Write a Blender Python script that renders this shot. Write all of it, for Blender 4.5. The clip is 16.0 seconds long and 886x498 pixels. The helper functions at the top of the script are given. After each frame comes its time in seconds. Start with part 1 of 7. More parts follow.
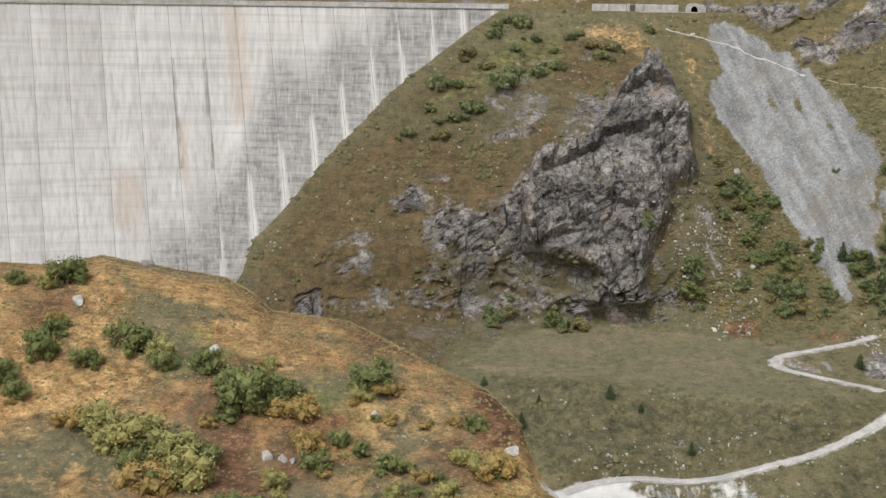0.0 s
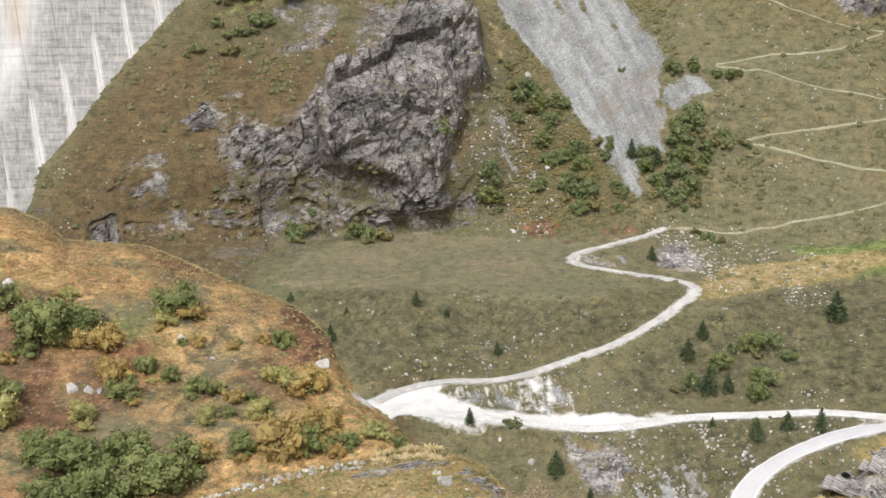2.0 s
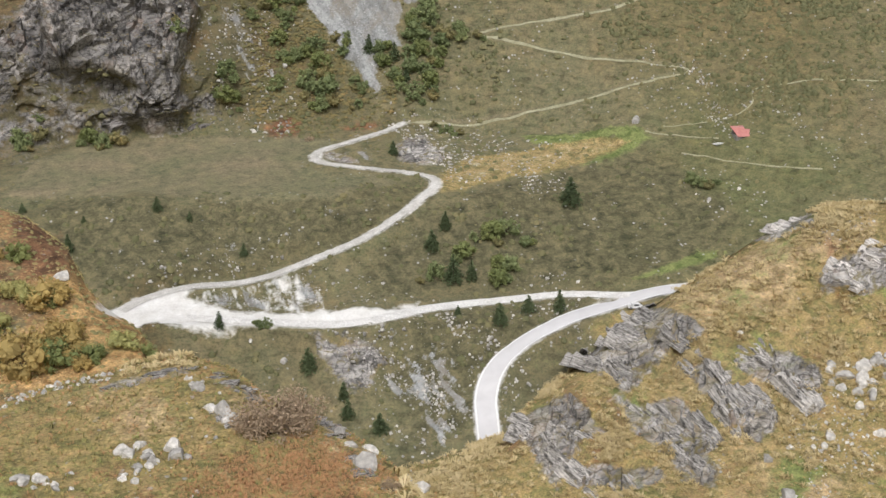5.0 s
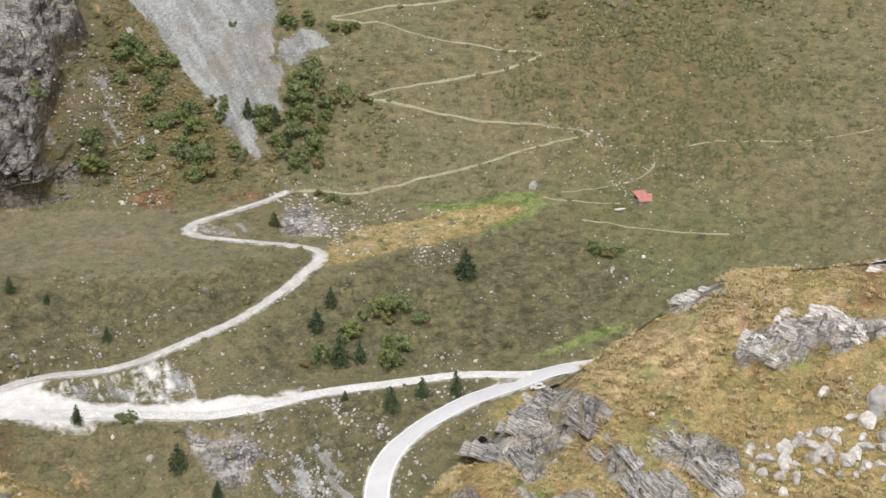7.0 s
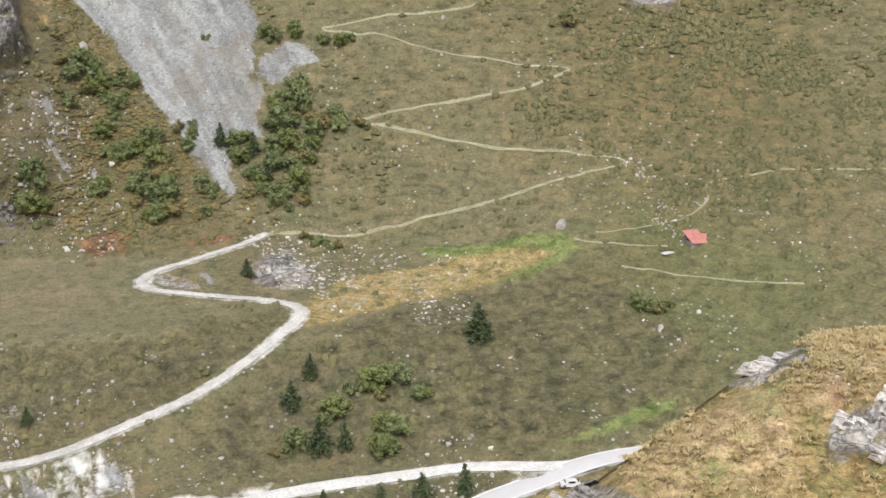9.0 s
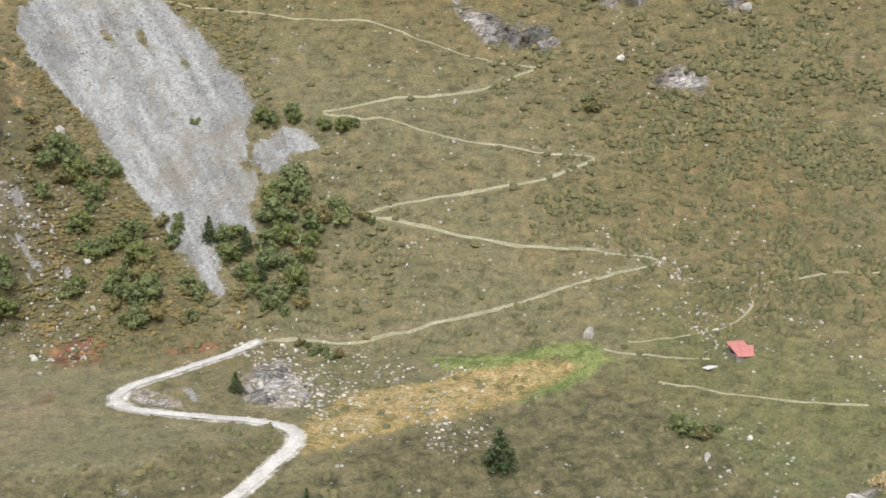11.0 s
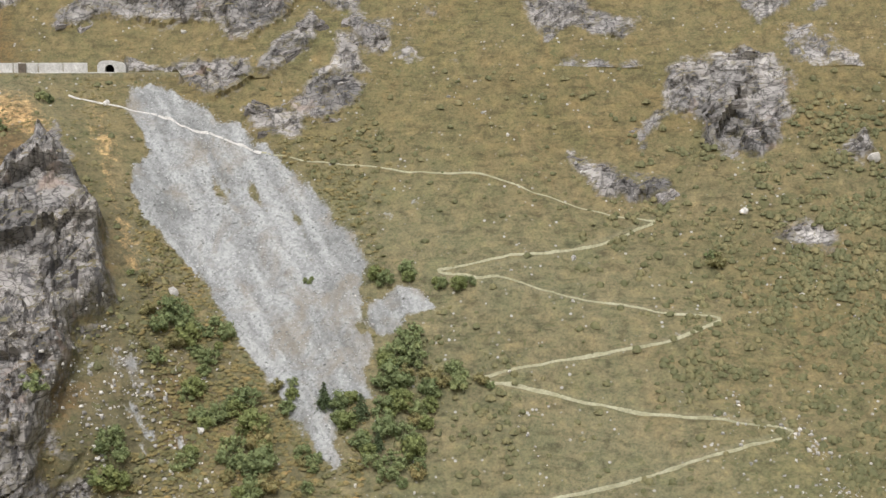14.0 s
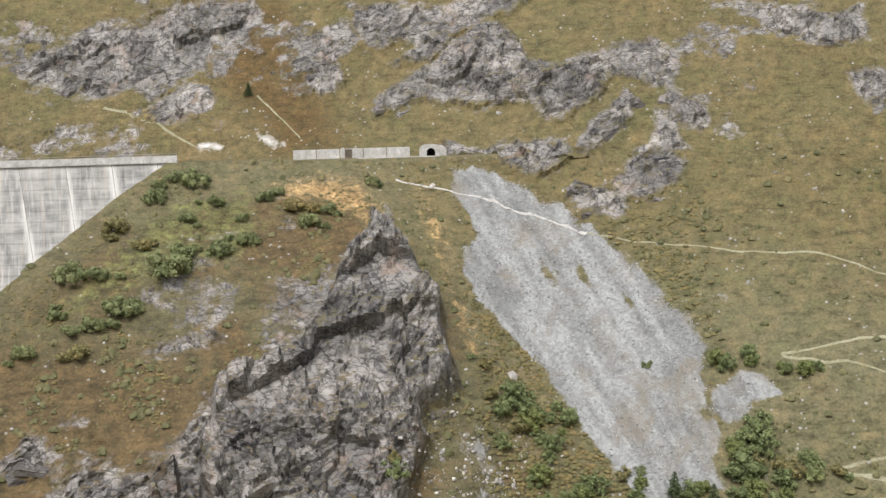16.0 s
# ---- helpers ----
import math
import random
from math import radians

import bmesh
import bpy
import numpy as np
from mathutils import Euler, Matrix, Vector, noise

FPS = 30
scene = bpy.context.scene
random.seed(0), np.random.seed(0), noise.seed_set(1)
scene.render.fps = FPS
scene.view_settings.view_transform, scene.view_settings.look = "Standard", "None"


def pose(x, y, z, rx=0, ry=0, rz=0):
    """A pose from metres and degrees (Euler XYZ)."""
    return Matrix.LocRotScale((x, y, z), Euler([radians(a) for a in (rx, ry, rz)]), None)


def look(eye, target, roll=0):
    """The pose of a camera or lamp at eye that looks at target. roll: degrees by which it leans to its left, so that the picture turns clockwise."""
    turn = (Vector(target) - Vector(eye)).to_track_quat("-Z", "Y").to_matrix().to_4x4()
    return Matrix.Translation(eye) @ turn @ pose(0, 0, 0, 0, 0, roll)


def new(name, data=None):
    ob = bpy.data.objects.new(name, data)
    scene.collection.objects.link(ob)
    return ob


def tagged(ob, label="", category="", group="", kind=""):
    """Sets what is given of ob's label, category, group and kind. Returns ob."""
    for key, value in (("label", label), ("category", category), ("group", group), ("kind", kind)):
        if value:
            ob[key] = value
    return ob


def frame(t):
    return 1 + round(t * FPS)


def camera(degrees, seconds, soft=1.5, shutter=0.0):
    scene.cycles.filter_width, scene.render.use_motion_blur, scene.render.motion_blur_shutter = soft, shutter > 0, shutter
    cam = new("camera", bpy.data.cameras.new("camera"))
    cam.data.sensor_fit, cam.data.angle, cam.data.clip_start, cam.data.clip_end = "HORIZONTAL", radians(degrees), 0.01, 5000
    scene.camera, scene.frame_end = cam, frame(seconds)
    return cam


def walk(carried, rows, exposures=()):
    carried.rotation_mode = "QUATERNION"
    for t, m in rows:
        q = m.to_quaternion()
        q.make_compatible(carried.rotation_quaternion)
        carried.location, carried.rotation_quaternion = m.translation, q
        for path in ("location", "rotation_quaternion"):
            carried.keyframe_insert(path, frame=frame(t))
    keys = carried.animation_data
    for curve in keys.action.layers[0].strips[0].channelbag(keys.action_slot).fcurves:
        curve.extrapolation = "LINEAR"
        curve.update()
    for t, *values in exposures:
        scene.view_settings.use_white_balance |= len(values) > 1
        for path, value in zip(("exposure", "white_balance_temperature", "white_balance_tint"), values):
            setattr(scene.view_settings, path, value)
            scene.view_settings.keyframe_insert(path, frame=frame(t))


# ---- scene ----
cam = camera(38.22, 16.0, soft=1.5)
ROWS = [
    (0.0, 0.00, 0.00, 120.00, 79.16, -0.72, 0.14),
    (0.5, 0.00, 0.00, 120.00, 78.52, -0.48, -2.50),
    (1.0, 0.00, 0.00, 120.00, 77.48, -0.80, -5.14),
    (1.5, 0.00, 0.00, 120.00, 76.60, -0.75, -7.28),
    (2.0, 0.00, 0.00, 120.00, 75.24, 0.60, -9.27),
    (2.5, 0.00, 0.00, 120.00, 74.03, 0.55, -10.58),
    (3.0, 0.00, 0.00, 120.00, 72.14, 0.01, -11.85),
    (3.5, 0.00, 0.00, 120.00, 70.72, -0.80, -13.33),
    (4.0, 0.00, 0.00, 120.00, 69.60, -1.37, -15.25),
    (4.5, 0.00, 0.00, 120.00, 69.18, -0.20, -18.08),
    (5.0, 0.00, 0.00, 120.00, 70.63, -0.18, -20.97),
    (7.5, 15.67, 27.51, 112.45, 73.85, -0.62, -26.17),
    (8.0, 22.25, 38.01, 109.65, 74.11, -0.69, -26.68),
    (8.5, 28.37, 48.91, 106.63, 74.56, -0.57, -25.46),
    (9.0, 34.24, 61.33, 103.84, 75.30, 0.13, -24.57),
    (11.5, 42.45, 88.73, 103.41, 79.18, -0.35, -24.55),
    (12.0, 42.48, 90.18, 105.09, 79.62, -0.26, -24.01),
    (12.5, 41.85, 91.99, 107.47, 80.15, -0.01, -23.09),
    (13.0, 40.28, 94.41, 110.81, 80.94, 0.27, -21.98),
    (13.5, 39.61, 96.69, 113.12, 81.72, 0.41, -21.54),
    (14.0, 38.96, 98.51, 114.87, 82.79, 0.42, -21.34),
    (14.5, 37.99, 100.08, 116.24, 83.61, 0.37, -21.07),
    (15.0, 33.89, 102.93, 117.96, 84.64, 1.36, -19.56),
    (15.5, 26.71, 106.86, 119.34, 85.57, 1.54, -16.55),
    (16.0, 16.53, 108.91, 119.19, 85.69, 1.76, -12.18),
]
walk(cam, [(t, pose(x, y, z, rx, ry, rz)) for t, x, y, z, rx, ry, rz in ROWS],
     exposures=[(0.0, -0.19), (1.5, 0.19), (2.5, 0.18), (4.0, -0.03), (8.0, 0.14), (12.5, 0.28), (16.0, 0.19)])

# ---- sky and light: high, even overcast ----
world = bpy.data.worlds.new("overcast_sky")
scene.world = world
world.use_nodes = True
wn = world.node_tree.nodes
sky = wn.new("ShaderNodeTexSky")
sky.sky_type = "NISHITA"
sky.sun_disc = False
sky.sun_elevation, sky.sun_rotation = radians(54), radians(206)
sky.air_density, sky.dust_density = 1.0, 4.0
soften = wn.new("ShaderNodeHueSaturation")
soften.inputs["Saturation"].default_value = 0.45
world.node_tree.links.new(sky.outputs[0], soften.inputs["Color"])
world.node_tree.links.new(soften.outputs[0], wn["Background"].inputs[0])
wn["Background"].inputs[1].default_value = 0.125

sun = new("sun", bpy.data.lights.new("sun", "SUN"))
sun.data.energy, sun.data.angle, sun.data.color = 1.8, radians(24), (1.0, 0.985, 0.965)
sun.matrix_world = look((-86, -176, 268), (0, 0, 0))

# ---- materials ----
class Nodes:
    """Short hand for building one node material."""

    def __init__(self, name):
        self.mat = bpy.data.materials.new(name)
        self.mat.use_nodes = True
        self.tree = self.mat.node_tree
        self.out = self.tree.nodes["Principled BSDF"]
        self.out.inputs["Specular IOR Level"].default_value = 0.25
        self.out.inputs["Roughness"].default_value = 0.9
        self.coord = self.tree.nodes.new("ShaderNodeTexCoord").outputs["Object"]

    def put(self, node, key, value):
        if value is None:
            return
        if hasattr(value, "is_output"):
            self.tree.links.new(value, node.inputs[key])
        elif isinstance(value, tuple) and len(value) == 3 and node.inputs[key].type == "RGBA":
            node.inputs[key].default_value = (*value, 1)
        else:
            node.inputs[key].default_value = value

    def noise(self, size, detail=4.0, rough=0.55, warp=0.0, stretch=None, seed=0.0):
        n = self.tree.nodes.new("ShaderNodeTexNoise")
        vec = self.coord
        if stretch or seed:
            m = self.tree.nodes.new("ShaderNodeMapping")
            m.inputs["Scale"].default_value = stretch or (1, 1, 1)
            m.inputs["Location"].default_value = (seed, seed * 1.7, -seed)
            self.tree.links.new(vec, m.inputs["Vector"])
            vec = m.outputs[0]
        self.tree.links.new(vec, n.inputs["Vector"])
        n.inputs["Scale"].default_value = 1.0 / size
        n.inputs["Detail"].default_value = detail
        n.inputs["Roughness"].default_value = rough
        n.inputs["Distortion"].default_value = warp
        return n.outputs[0]

    def cells(self, size, kind="F1", out="Distance", stretch=None, jitter=1.0):
        n = self.tree.nodes.new("ShaderNodeTexVoronoi")
        n.feature = kind
        vec = self.coord
        if stretch:
            m = self.tree.nodes.new("ShaderNodeMapping")
            m.inputs["Scale"].default_value = stretch
            self.tree.links.new(vec, m.inputs["Vector"])
            vec = m.outputs[0]
        self.tree.links.new(vec, n.inputs["Vector"])
        n.inputs["Scale"].default_value = 1.0 / size
        n.inputs["Randomness"].default_value = jitter
        return n.outputs[out]

    def ramp(self, fac, *stops):
        n = self.tree.nodes.new("ShaderNodeValToRGB")
        e = n.color_ramp.elements
        while len(e) < len(stops):
            e.new(0.5)
        for k, (p, c) in zip(e, stops):
            k.position = p
            k.color = (*c, 1) if isinstance(c, tuple) else (c, c, c, 1)
        self.tree.links.new(fac, n.inputs[0])
        return n.outputs[0]

    def mix(self, fac, a, b, kind="MIX"):
        n = self.tree.nodes.new("ShaderNodeMix")
        n.data_type, n.blend_type = "RGBA", kind
        for key, v in ((0, fac), (6, a), (7, b)):
            if hasattr(v, "is_output"):
                self.tree.links.new(v, n.inputs[key])
            else:
                n.inputs[key].default_value = (*v, 1) if isinstance(v, tuple) else v
        return n.outputs[2]

    def math(self, op, a, b=0.0, clamp=False):
        n = self.tree.nodes.new("ShaderNodeMath")
        n.operation, n.use_clamp = op, clamp
        for key, v in ((0, a), (1, b)):
            if hasattr(v, "is_output"):
                self.tree.links.new(v, n.inputs[key])
            else:
                n.inputs[key].default_value = v
        return n.outputs[0]

    def attr(self, name):
        n = self.tree.nodes.new("ShaderNodeAttribute")
        n.attribute_name = name
        s = self.tree.nodes.new("ShaderNodeSeparateColor")
        self.tree.links.new(n.outputs["Color"], s.inputs[0])
        return s.outputs[0], s.outputs[1], s.outputs[2], n.outputs["Alpha"]

    def random(self, per="Object"):
        if per == "Object":
            return self.tree.nodes.new("ShaderNodeObjectInfo").outputs["Random"]
        return self.tree.nodes.new("ShaderNodeNewGeometry").outputs["Random Per Island"]

    def bump(self, height, distance, strength=1.0):
        n = self.tree.nodes.new("ShaderNodeBump")
        n.inputs["Distance"].default_value = distance
        n.inputs["Strength"].default_value = strength
        self.tree.links.new(height, n.inputs["Height"])
        self.tree.links.new(n.outputs[0], self.out.inputs["Normal"])

    def done(self, color, rough=None):
        self.put(self.out, "Base Color", color)
        self.put(self.out, "Roughness", rough)
        return self.mat


def edge_of(n, mask, grain, width, soft=0.14):
    """Sharpens a soft mask with a grain so that its border frays."""
    v = n.math("ADD", mask, n.math("MULTIPLY", n.math("SUBTRACT", grain, 0.5), width))
    return n.ramp(v, (0.5 - soft, 0.0), (0.5 + soft, 1.0))


def ground_material():
    n = Nodes("alpine_ground")
    scree, rock, meadow, straw = n.attr("cover_a")
    gravel, rust, lush, heath = n.attr("cover_b")
    runs, deep, withered, pale = n.attr("cover_c")
    steep, greener, ochre, crag = n.attr("cover_d")
    fine = n.noise(0.5, 6, 0.7)
    terraces = n.noise(1.5, 5, 0.62, 0.6, stretch=(0.38, 0.38, 1.7), seed=23.0)
    mid = n.noise(2.2, 6, 0.65, 0.4)
    fray = n.mix(0.55, mid, n.noise(0.8, 5, 0.7, 0.6, seed=27.0))
    micro = n.noise(0.2, 4, 0.65, 0.5, stretch=(0.7, 0.7, 1.5), seed=29.0)
    broad = n.noise(17, 5, 0.6, 0.6)
    huge = n.noise(60, 3, 0.5, 0.3, seed=4.0)
    # turf: olive to tawny, with tufts
    turf = n.mix(n.ramp(broad, (0.36, 0.0), (0.66, 1.0)), (0.175, 0.166, 0.088), (0.240, 0.204, 0.118))
    turf = n.mix(n.ramp(huge, (0.40, 0.0), (0.62, 0.7)), turf, (0.205, 0.200, 0.116))
    patch = n.noise(5.5, 6, 0.68, 1.0, seed=71.0)
    turf = n.mix(0.42, turf, n.ramp(patch, (0.30, (0.110, 0.114, 0.056)), (0.43, (0.165, 0.158, 0.082)), (0.52, (0.212, 0.178, 0.096)), (0.62, (0.280, 0.224, 0.120)), (0.74, (0.33, 0.285, 0.165))))
    turf = n.mix(n.math("MULTIPLY", edge_of(n, deep, mid, 0.6), 0.7), turf, n.mix(broad, (0.112, 0.108, 0.055), (0.180, 0.155, 0.086)))
    turf = n.mix(n.math("MULTIPLY", edge_of(n, withered, mid, 0.6), 0.9), turf, n.mix(mid, (0.088, 0.074, 0.040), (0.215, 0.148, 0.070)))
    turf = n.mix(n.ramp(n.noise(10, 6, 0.68, 0.8, seed=83.0), (0.52, 0.0), (0.68, 0.28)), turf, n.mix(mid, (0.215, 0.150, 0.072), (0.330, 0.232, 0.112)))
    turf = n.mix(n.ramp(n.noise(13, 6, 0.66, 0.8, seed=87.0), (0.52, 0.0), (0.68, 0.36)), turf, n.mix(mid, (0.125, 0.142, 0.062), (0.205, 0.215, 0.105)))
    turf = n.mix(n.math("MULTIPLY", greener, 0.9), turf, n.mix(1.0, turf, (0.82, 0.93, 0.76), "MULTIPLY"))
    turf = n.mix(n.math("MULTIPLY", ochre, 0.9), turf, n.mix(1.0, turf, (0.92, 0.85, 0.68), "MULTIPLY"))
    # banks: darker olive turf with the slope's shade put into the colour
    bank = n.mix(n.ramp(mid, (0.35, 0.0), (0.65, 1.0)), (0.100, 0.100, 0.052), (0.185, 0.166, 0.090))
    turf = n.mix(n.math("MULTIPLY", edge_of(n, steep, broad, 0.7, 0.25), 0.82), turf, bank)
    # herb carpet of the near landforms: green, ochre and russet
    herbs = n.ramp(n.noise(2.4, 7, 0.7, 0.8, seed=73.0), (0.30, (0.125, 0.135, 0.045)), (0.42, (0.265, 0.240, 0.090)), (0.52, (0.41, 0.315, 0.130)), (0.61, (0.48, 0.36, 0.16)), (0.72, (0.43, 0.235, 0.115)))
    turf = n.mix(n.ramp(pale, (0.45, 0.0), (0.7, 0.85)), turf, herbs)
    dry = n.mix(n.ramp(mid, (0.35, 0.0), (0.7, 1.0)), n.mix(pale, (0.36, 0.205, 0.076), (0.36, 0.275, 0.15)), n.mix(pale, (0.67, 0.47, 0.215), (0.62, 0.51, 0.31)))
    turf = n.mix(edge_of(n, straw, fray, 1.3), turf, dry)
    short = n.mix(n.ramp(broad, (0.35, 0.0), (0.6, 1.0)), (0.262, 0.226, 0.134), (0.196, 0.192, 0.104))
    turf = n.mix(edge_of(n, meadow, mid, 0.4), turf, short)
    green = n.mix(n.ramp(mid, (0.35, 0.0), (0.65, 1.0)), (0.150, 0.198, 0.058), (0.250, 0.285, 0.105))
    turf = n.mix(edge_of(n, lush, fray, 1.3), turf, green)
    red = n.mix(n.ramp(mid, (0.4, 0.0), (0.65, 1.0)), (0.150, 0.082, 0.045), (0.270, 0.150, 0.080))
    turf = n.mix(edge_of(n, rust, fray, 1.0), turf, red)
    turf = n.mix(1.0, turf, (0.92, 0.91, 0.99), "MULTIPLY")
    # tufting and bare earth
    turf = n.mix(0.85, turf, n.ramp(fine, (0.30, (0.55, 0.56, 0.56)), (0.50, (1.0, 1.0, 1.0)), (0.70, (1.38, 1.34, 1.26))), "MULTIPLY")
    turf = n.mix(0.6, turf, n.ramp(mid, (0.32, (0.44, 0.46, 0.45)), (0.49, (1.0, 1.0, 1.0)), (0.68, (1.38, 1.32, 1.2))), "MULTIPLY")
    turf = n.mix(n.math("SUBTRACT", 0.75, n.math("MULTIPLY", n.math("ADD", meadow, pale), 0.5)), turf, n.ramp(terraces, (0.34, (0.52, 0.55, 0.52)), (0.46, (0.95, 0.96, 0.95)), (0.60, (1.06, 1.05, 1.02)), (0.70, (1.30, 1.26, 1.18))), "MULTIPLY")
    turf = n.mix(n.math("MULTIPLY", n.math("MAXIMUM", n.ramp(pale, (0.4, 0.0), (0.7, 1.0)), n.ramp(straw, (0.3, 0.0), (0.6, 1.0))), 0.75), turf, n.ramp(micro, (0.32, (0.42, 0.43, 0.42)), (0.50, (1.0, 1.0, 1.0)), (0.68, (1.55, 1.48, 1.36))), "MULTIPLY")
    # low dark bushes in the turf
    clump = n.noise(1.9, 3, 0.5, 0.8, stretch=(0.75, 0.75, 1.3), seed=7.0)
    keep = n.math("ADD", n.math("MULTIPLY", heath, 0.10), n.math("MULTIPLY", n.ramp(broad, (0.45, 0.0), (0.6, 1.0)), 0.05))
    keep = n.math("SUBTRACT", keep, n.math("MULTIPLY", n.math("ADD", n.math("ADD", meadow, straw), lush), 0.3))
    dark = n.ramp(n.math("ADD", clump, keep), (0.655, 0.0), (0.745, 0.85))
    turf = n.mix(dark, turf, n.mix(fine, (0.085, 0.092, 0.044), (0.155, 0.150, 0.072)))
    # pale stones lying in the turf
    pebble = n.cells(1.5)
    which = n.ramp(n.noise(5.0, 3, 0.7, 0.0, seed=11.0), (0.53, 0.0), (0.63, 1.0))
    speck = n.math("MULTIPLY", n.ramp(pebble, (0.17, 1.0), (0.22, 0.0)), which)
    speck = n.math("MULTIPLY", speck, n.math("SUBTRACT", 1.0, n.math("MULTIPLY", n.math("ADD", meadow, straw), 0.9), True))
    turf = n.mix(speck, turf, (0.42, 0.41, 0.39))
    # scree
    stone = n.cells(0.45, out="Color")
    tone = n.mix(n.ramp(runs, (0.25, 0.0), (0.7, 1.0)), (0.245, 0.250, 0.246), (0.375, 0.382, 0.378))
    tone = n.mix(0.55, tone, n.ramp(n.mix(0.45, stone, fine), (0.22, 0.45), (0.5, 1.0), (0.8, 1.5)), "MULTIPLY")
    tone = n.mix(0.7, tone, n.ramp(n.noise(6.0, 5, 0.62, 0.8, seed=25.0), (0.33, 0.72), (0.5, 1.0), (0.68, 1.16)), "MULTIPLY")
    tone = n.mix(n.ramp(n.noise(9, 5, 0.65, 0.6, stretch=(1, 1, 0.5), seed=21.0), (0.50, 0.0), (0.64, 0.62)), tone, (0.24, 0.205, 0.155))
    col = n.mix(edge_of(n, scree, n.mix(0.35, n.mix(0.5, mid, fine), runs), 1.25, 0.07), turf, tone)
    # gravel
    grit = n.mix(n.ramp(n.noise(3.0, 5, 0.6), (0.3, 0.0), (0.7, 1.0)), (0.72, 0.70, 0.665), (0.90, 0.89, 0.87))
    grit = n.mix(0.5, grit, n.ramp(fine, (0.3, 0.72), (0.6, 1.0)), "MULTIPLY")
    col = n.mix(edge_of(n, gravel, mid, 0.8), col, grit)
    # rock
    strata = n.noise(4.0, 4, 0.5, 0.7, stretch=(0.8, 0.8, 1.3), seed=3.0)
    bed = n.noise(2.4, 3, 0.5, 0.3, stretch=(1.3, 1.3, 0.5), seed=9.0)
    face = n.mix(n.ramp(n.noise(11, 4, 0.55, 0.4, seed=31.0), (0.38, 0.0), (0.62, 1.0)), (0.152, 0.146, 0.143), (0.372, 0.350, 0.330))
    face = n.mix(pale, face, n.mix(n.ramp(strata, (0.35, 0.0), (0.65, 1.0)), (0.30, 0.285, 0.27), (0.52, 0.495, 0.47)))
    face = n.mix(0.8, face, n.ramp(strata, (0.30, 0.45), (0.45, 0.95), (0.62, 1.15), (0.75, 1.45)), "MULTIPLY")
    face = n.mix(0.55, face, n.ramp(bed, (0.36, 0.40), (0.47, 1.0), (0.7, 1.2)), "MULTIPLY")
    # crack lines drawn dark: the shade inside them is put into the colour
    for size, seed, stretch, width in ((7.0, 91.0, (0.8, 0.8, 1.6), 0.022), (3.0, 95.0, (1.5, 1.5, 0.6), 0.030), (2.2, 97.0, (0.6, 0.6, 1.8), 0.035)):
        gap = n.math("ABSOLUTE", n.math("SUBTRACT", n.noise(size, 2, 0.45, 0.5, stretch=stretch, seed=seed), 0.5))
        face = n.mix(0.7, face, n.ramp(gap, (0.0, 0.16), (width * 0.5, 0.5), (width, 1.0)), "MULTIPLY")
    lichen = n.ramp(n.noise(0.9, 6, 0.7, 0.4, seed=99.0), (0.52, 0.0), (0.62, 0.55))
    face = n.mix(n.math("MULTIPLY", lichen, pale), face, (0.10, 0.098, 0.095))
    # dark upright bands over the rock, weaker where it is pale
    darkened = n.ramp(n.noise(5, 5, 0.6, 0.6, stretch=(1.8, 1.8, 0.28), seed=41.0), (0.57, 0.0), (0.64, 0.75))
    face = n.mix(n.math("MULTIPLY", darkened, n.math("SUBTRACT", 1.0, n.math("MULTIPLY", pale, 0.6))), face, (0.06, 0.058, 0.06))
    face = n.mix(n.ramp(n.noise(7, 4, 0.6, 0.5, seed=51.0), (0.60, 0.0), (0.70, 0.5)), face, (0.38, 0.28, 0.225))
    moss = n.ramp(n.noise(2.6, 5, 0.65, 0.8, seed=61.0), (0.56, 0.0), (0.63, 0.85))
    face = n.mix(n.math("MULTIPLY", moss, n.math("SUBTRACT", 1.0, n.math("MULTIPLY", crag, 0.75))), face, n.mix(fine, (0.12, 0.112, 0.050), (0.27, 0.225, 0.11)))
    up = n.tree.nodes.new("ShaderNodeSeparateXYZ")
    n.tree.links.new(n.tree.nodes.new("ShaderNodeNewGeometry").outputs["Normal"], up.inputs[0])
    level = n.ramp(n.math("ADD", up.outputs[2], n.math("MULTIPLY", n.math("SUBTRACT", mid, 0.5), 0.35)), (0.80, 0.0), (0.88, 0.9))
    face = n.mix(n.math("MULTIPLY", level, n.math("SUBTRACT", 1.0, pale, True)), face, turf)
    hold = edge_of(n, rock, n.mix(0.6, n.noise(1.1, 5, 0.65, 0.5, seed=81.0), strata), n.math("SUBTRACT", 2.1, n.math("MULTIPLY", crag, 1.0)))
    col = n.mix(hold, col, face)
    grain = n.mix(hold, n.mix(0.5, fine, mid), n.mix(0.6, strata, bed))
    n.bump(grain, 0.36, 0.6)
    return n.done(col, 0.93)


def plain_material(name, dark, light, size, rough=0.85, bump=0.0, fine=0.0, per=None, spread=0.35, metal=0.0):
    """Two tones mixed by noise; with per, each object or island is lighter or darker."""
    n = Nodes(name)
    grain = n.noise(size, 6, 0.62, 0.3)
    col = n.mix(n.ramp(grain, (0.33, 0.0), (0.68, 1.0)), dark, light)
    if fine:
        col = n.mix(0.6, col, n.ramp(n.noise(fine, 4, 0.6), (0.3, 0.55), (0.55, 1.0), (0.75, 1.35)), "MULTIPLY")
    if per:
        col = n.mix(1.0, col, n.ramp(n.random(per), (0.0, 1.0 - spread), (1.0, 1.0 + spread)), "MULTIPLY")
    if bump:
        n.bump(grain, bump, 0.7)
    n.out.inputs["Metallic"].default_value = metal
    return n.done(col, rough)


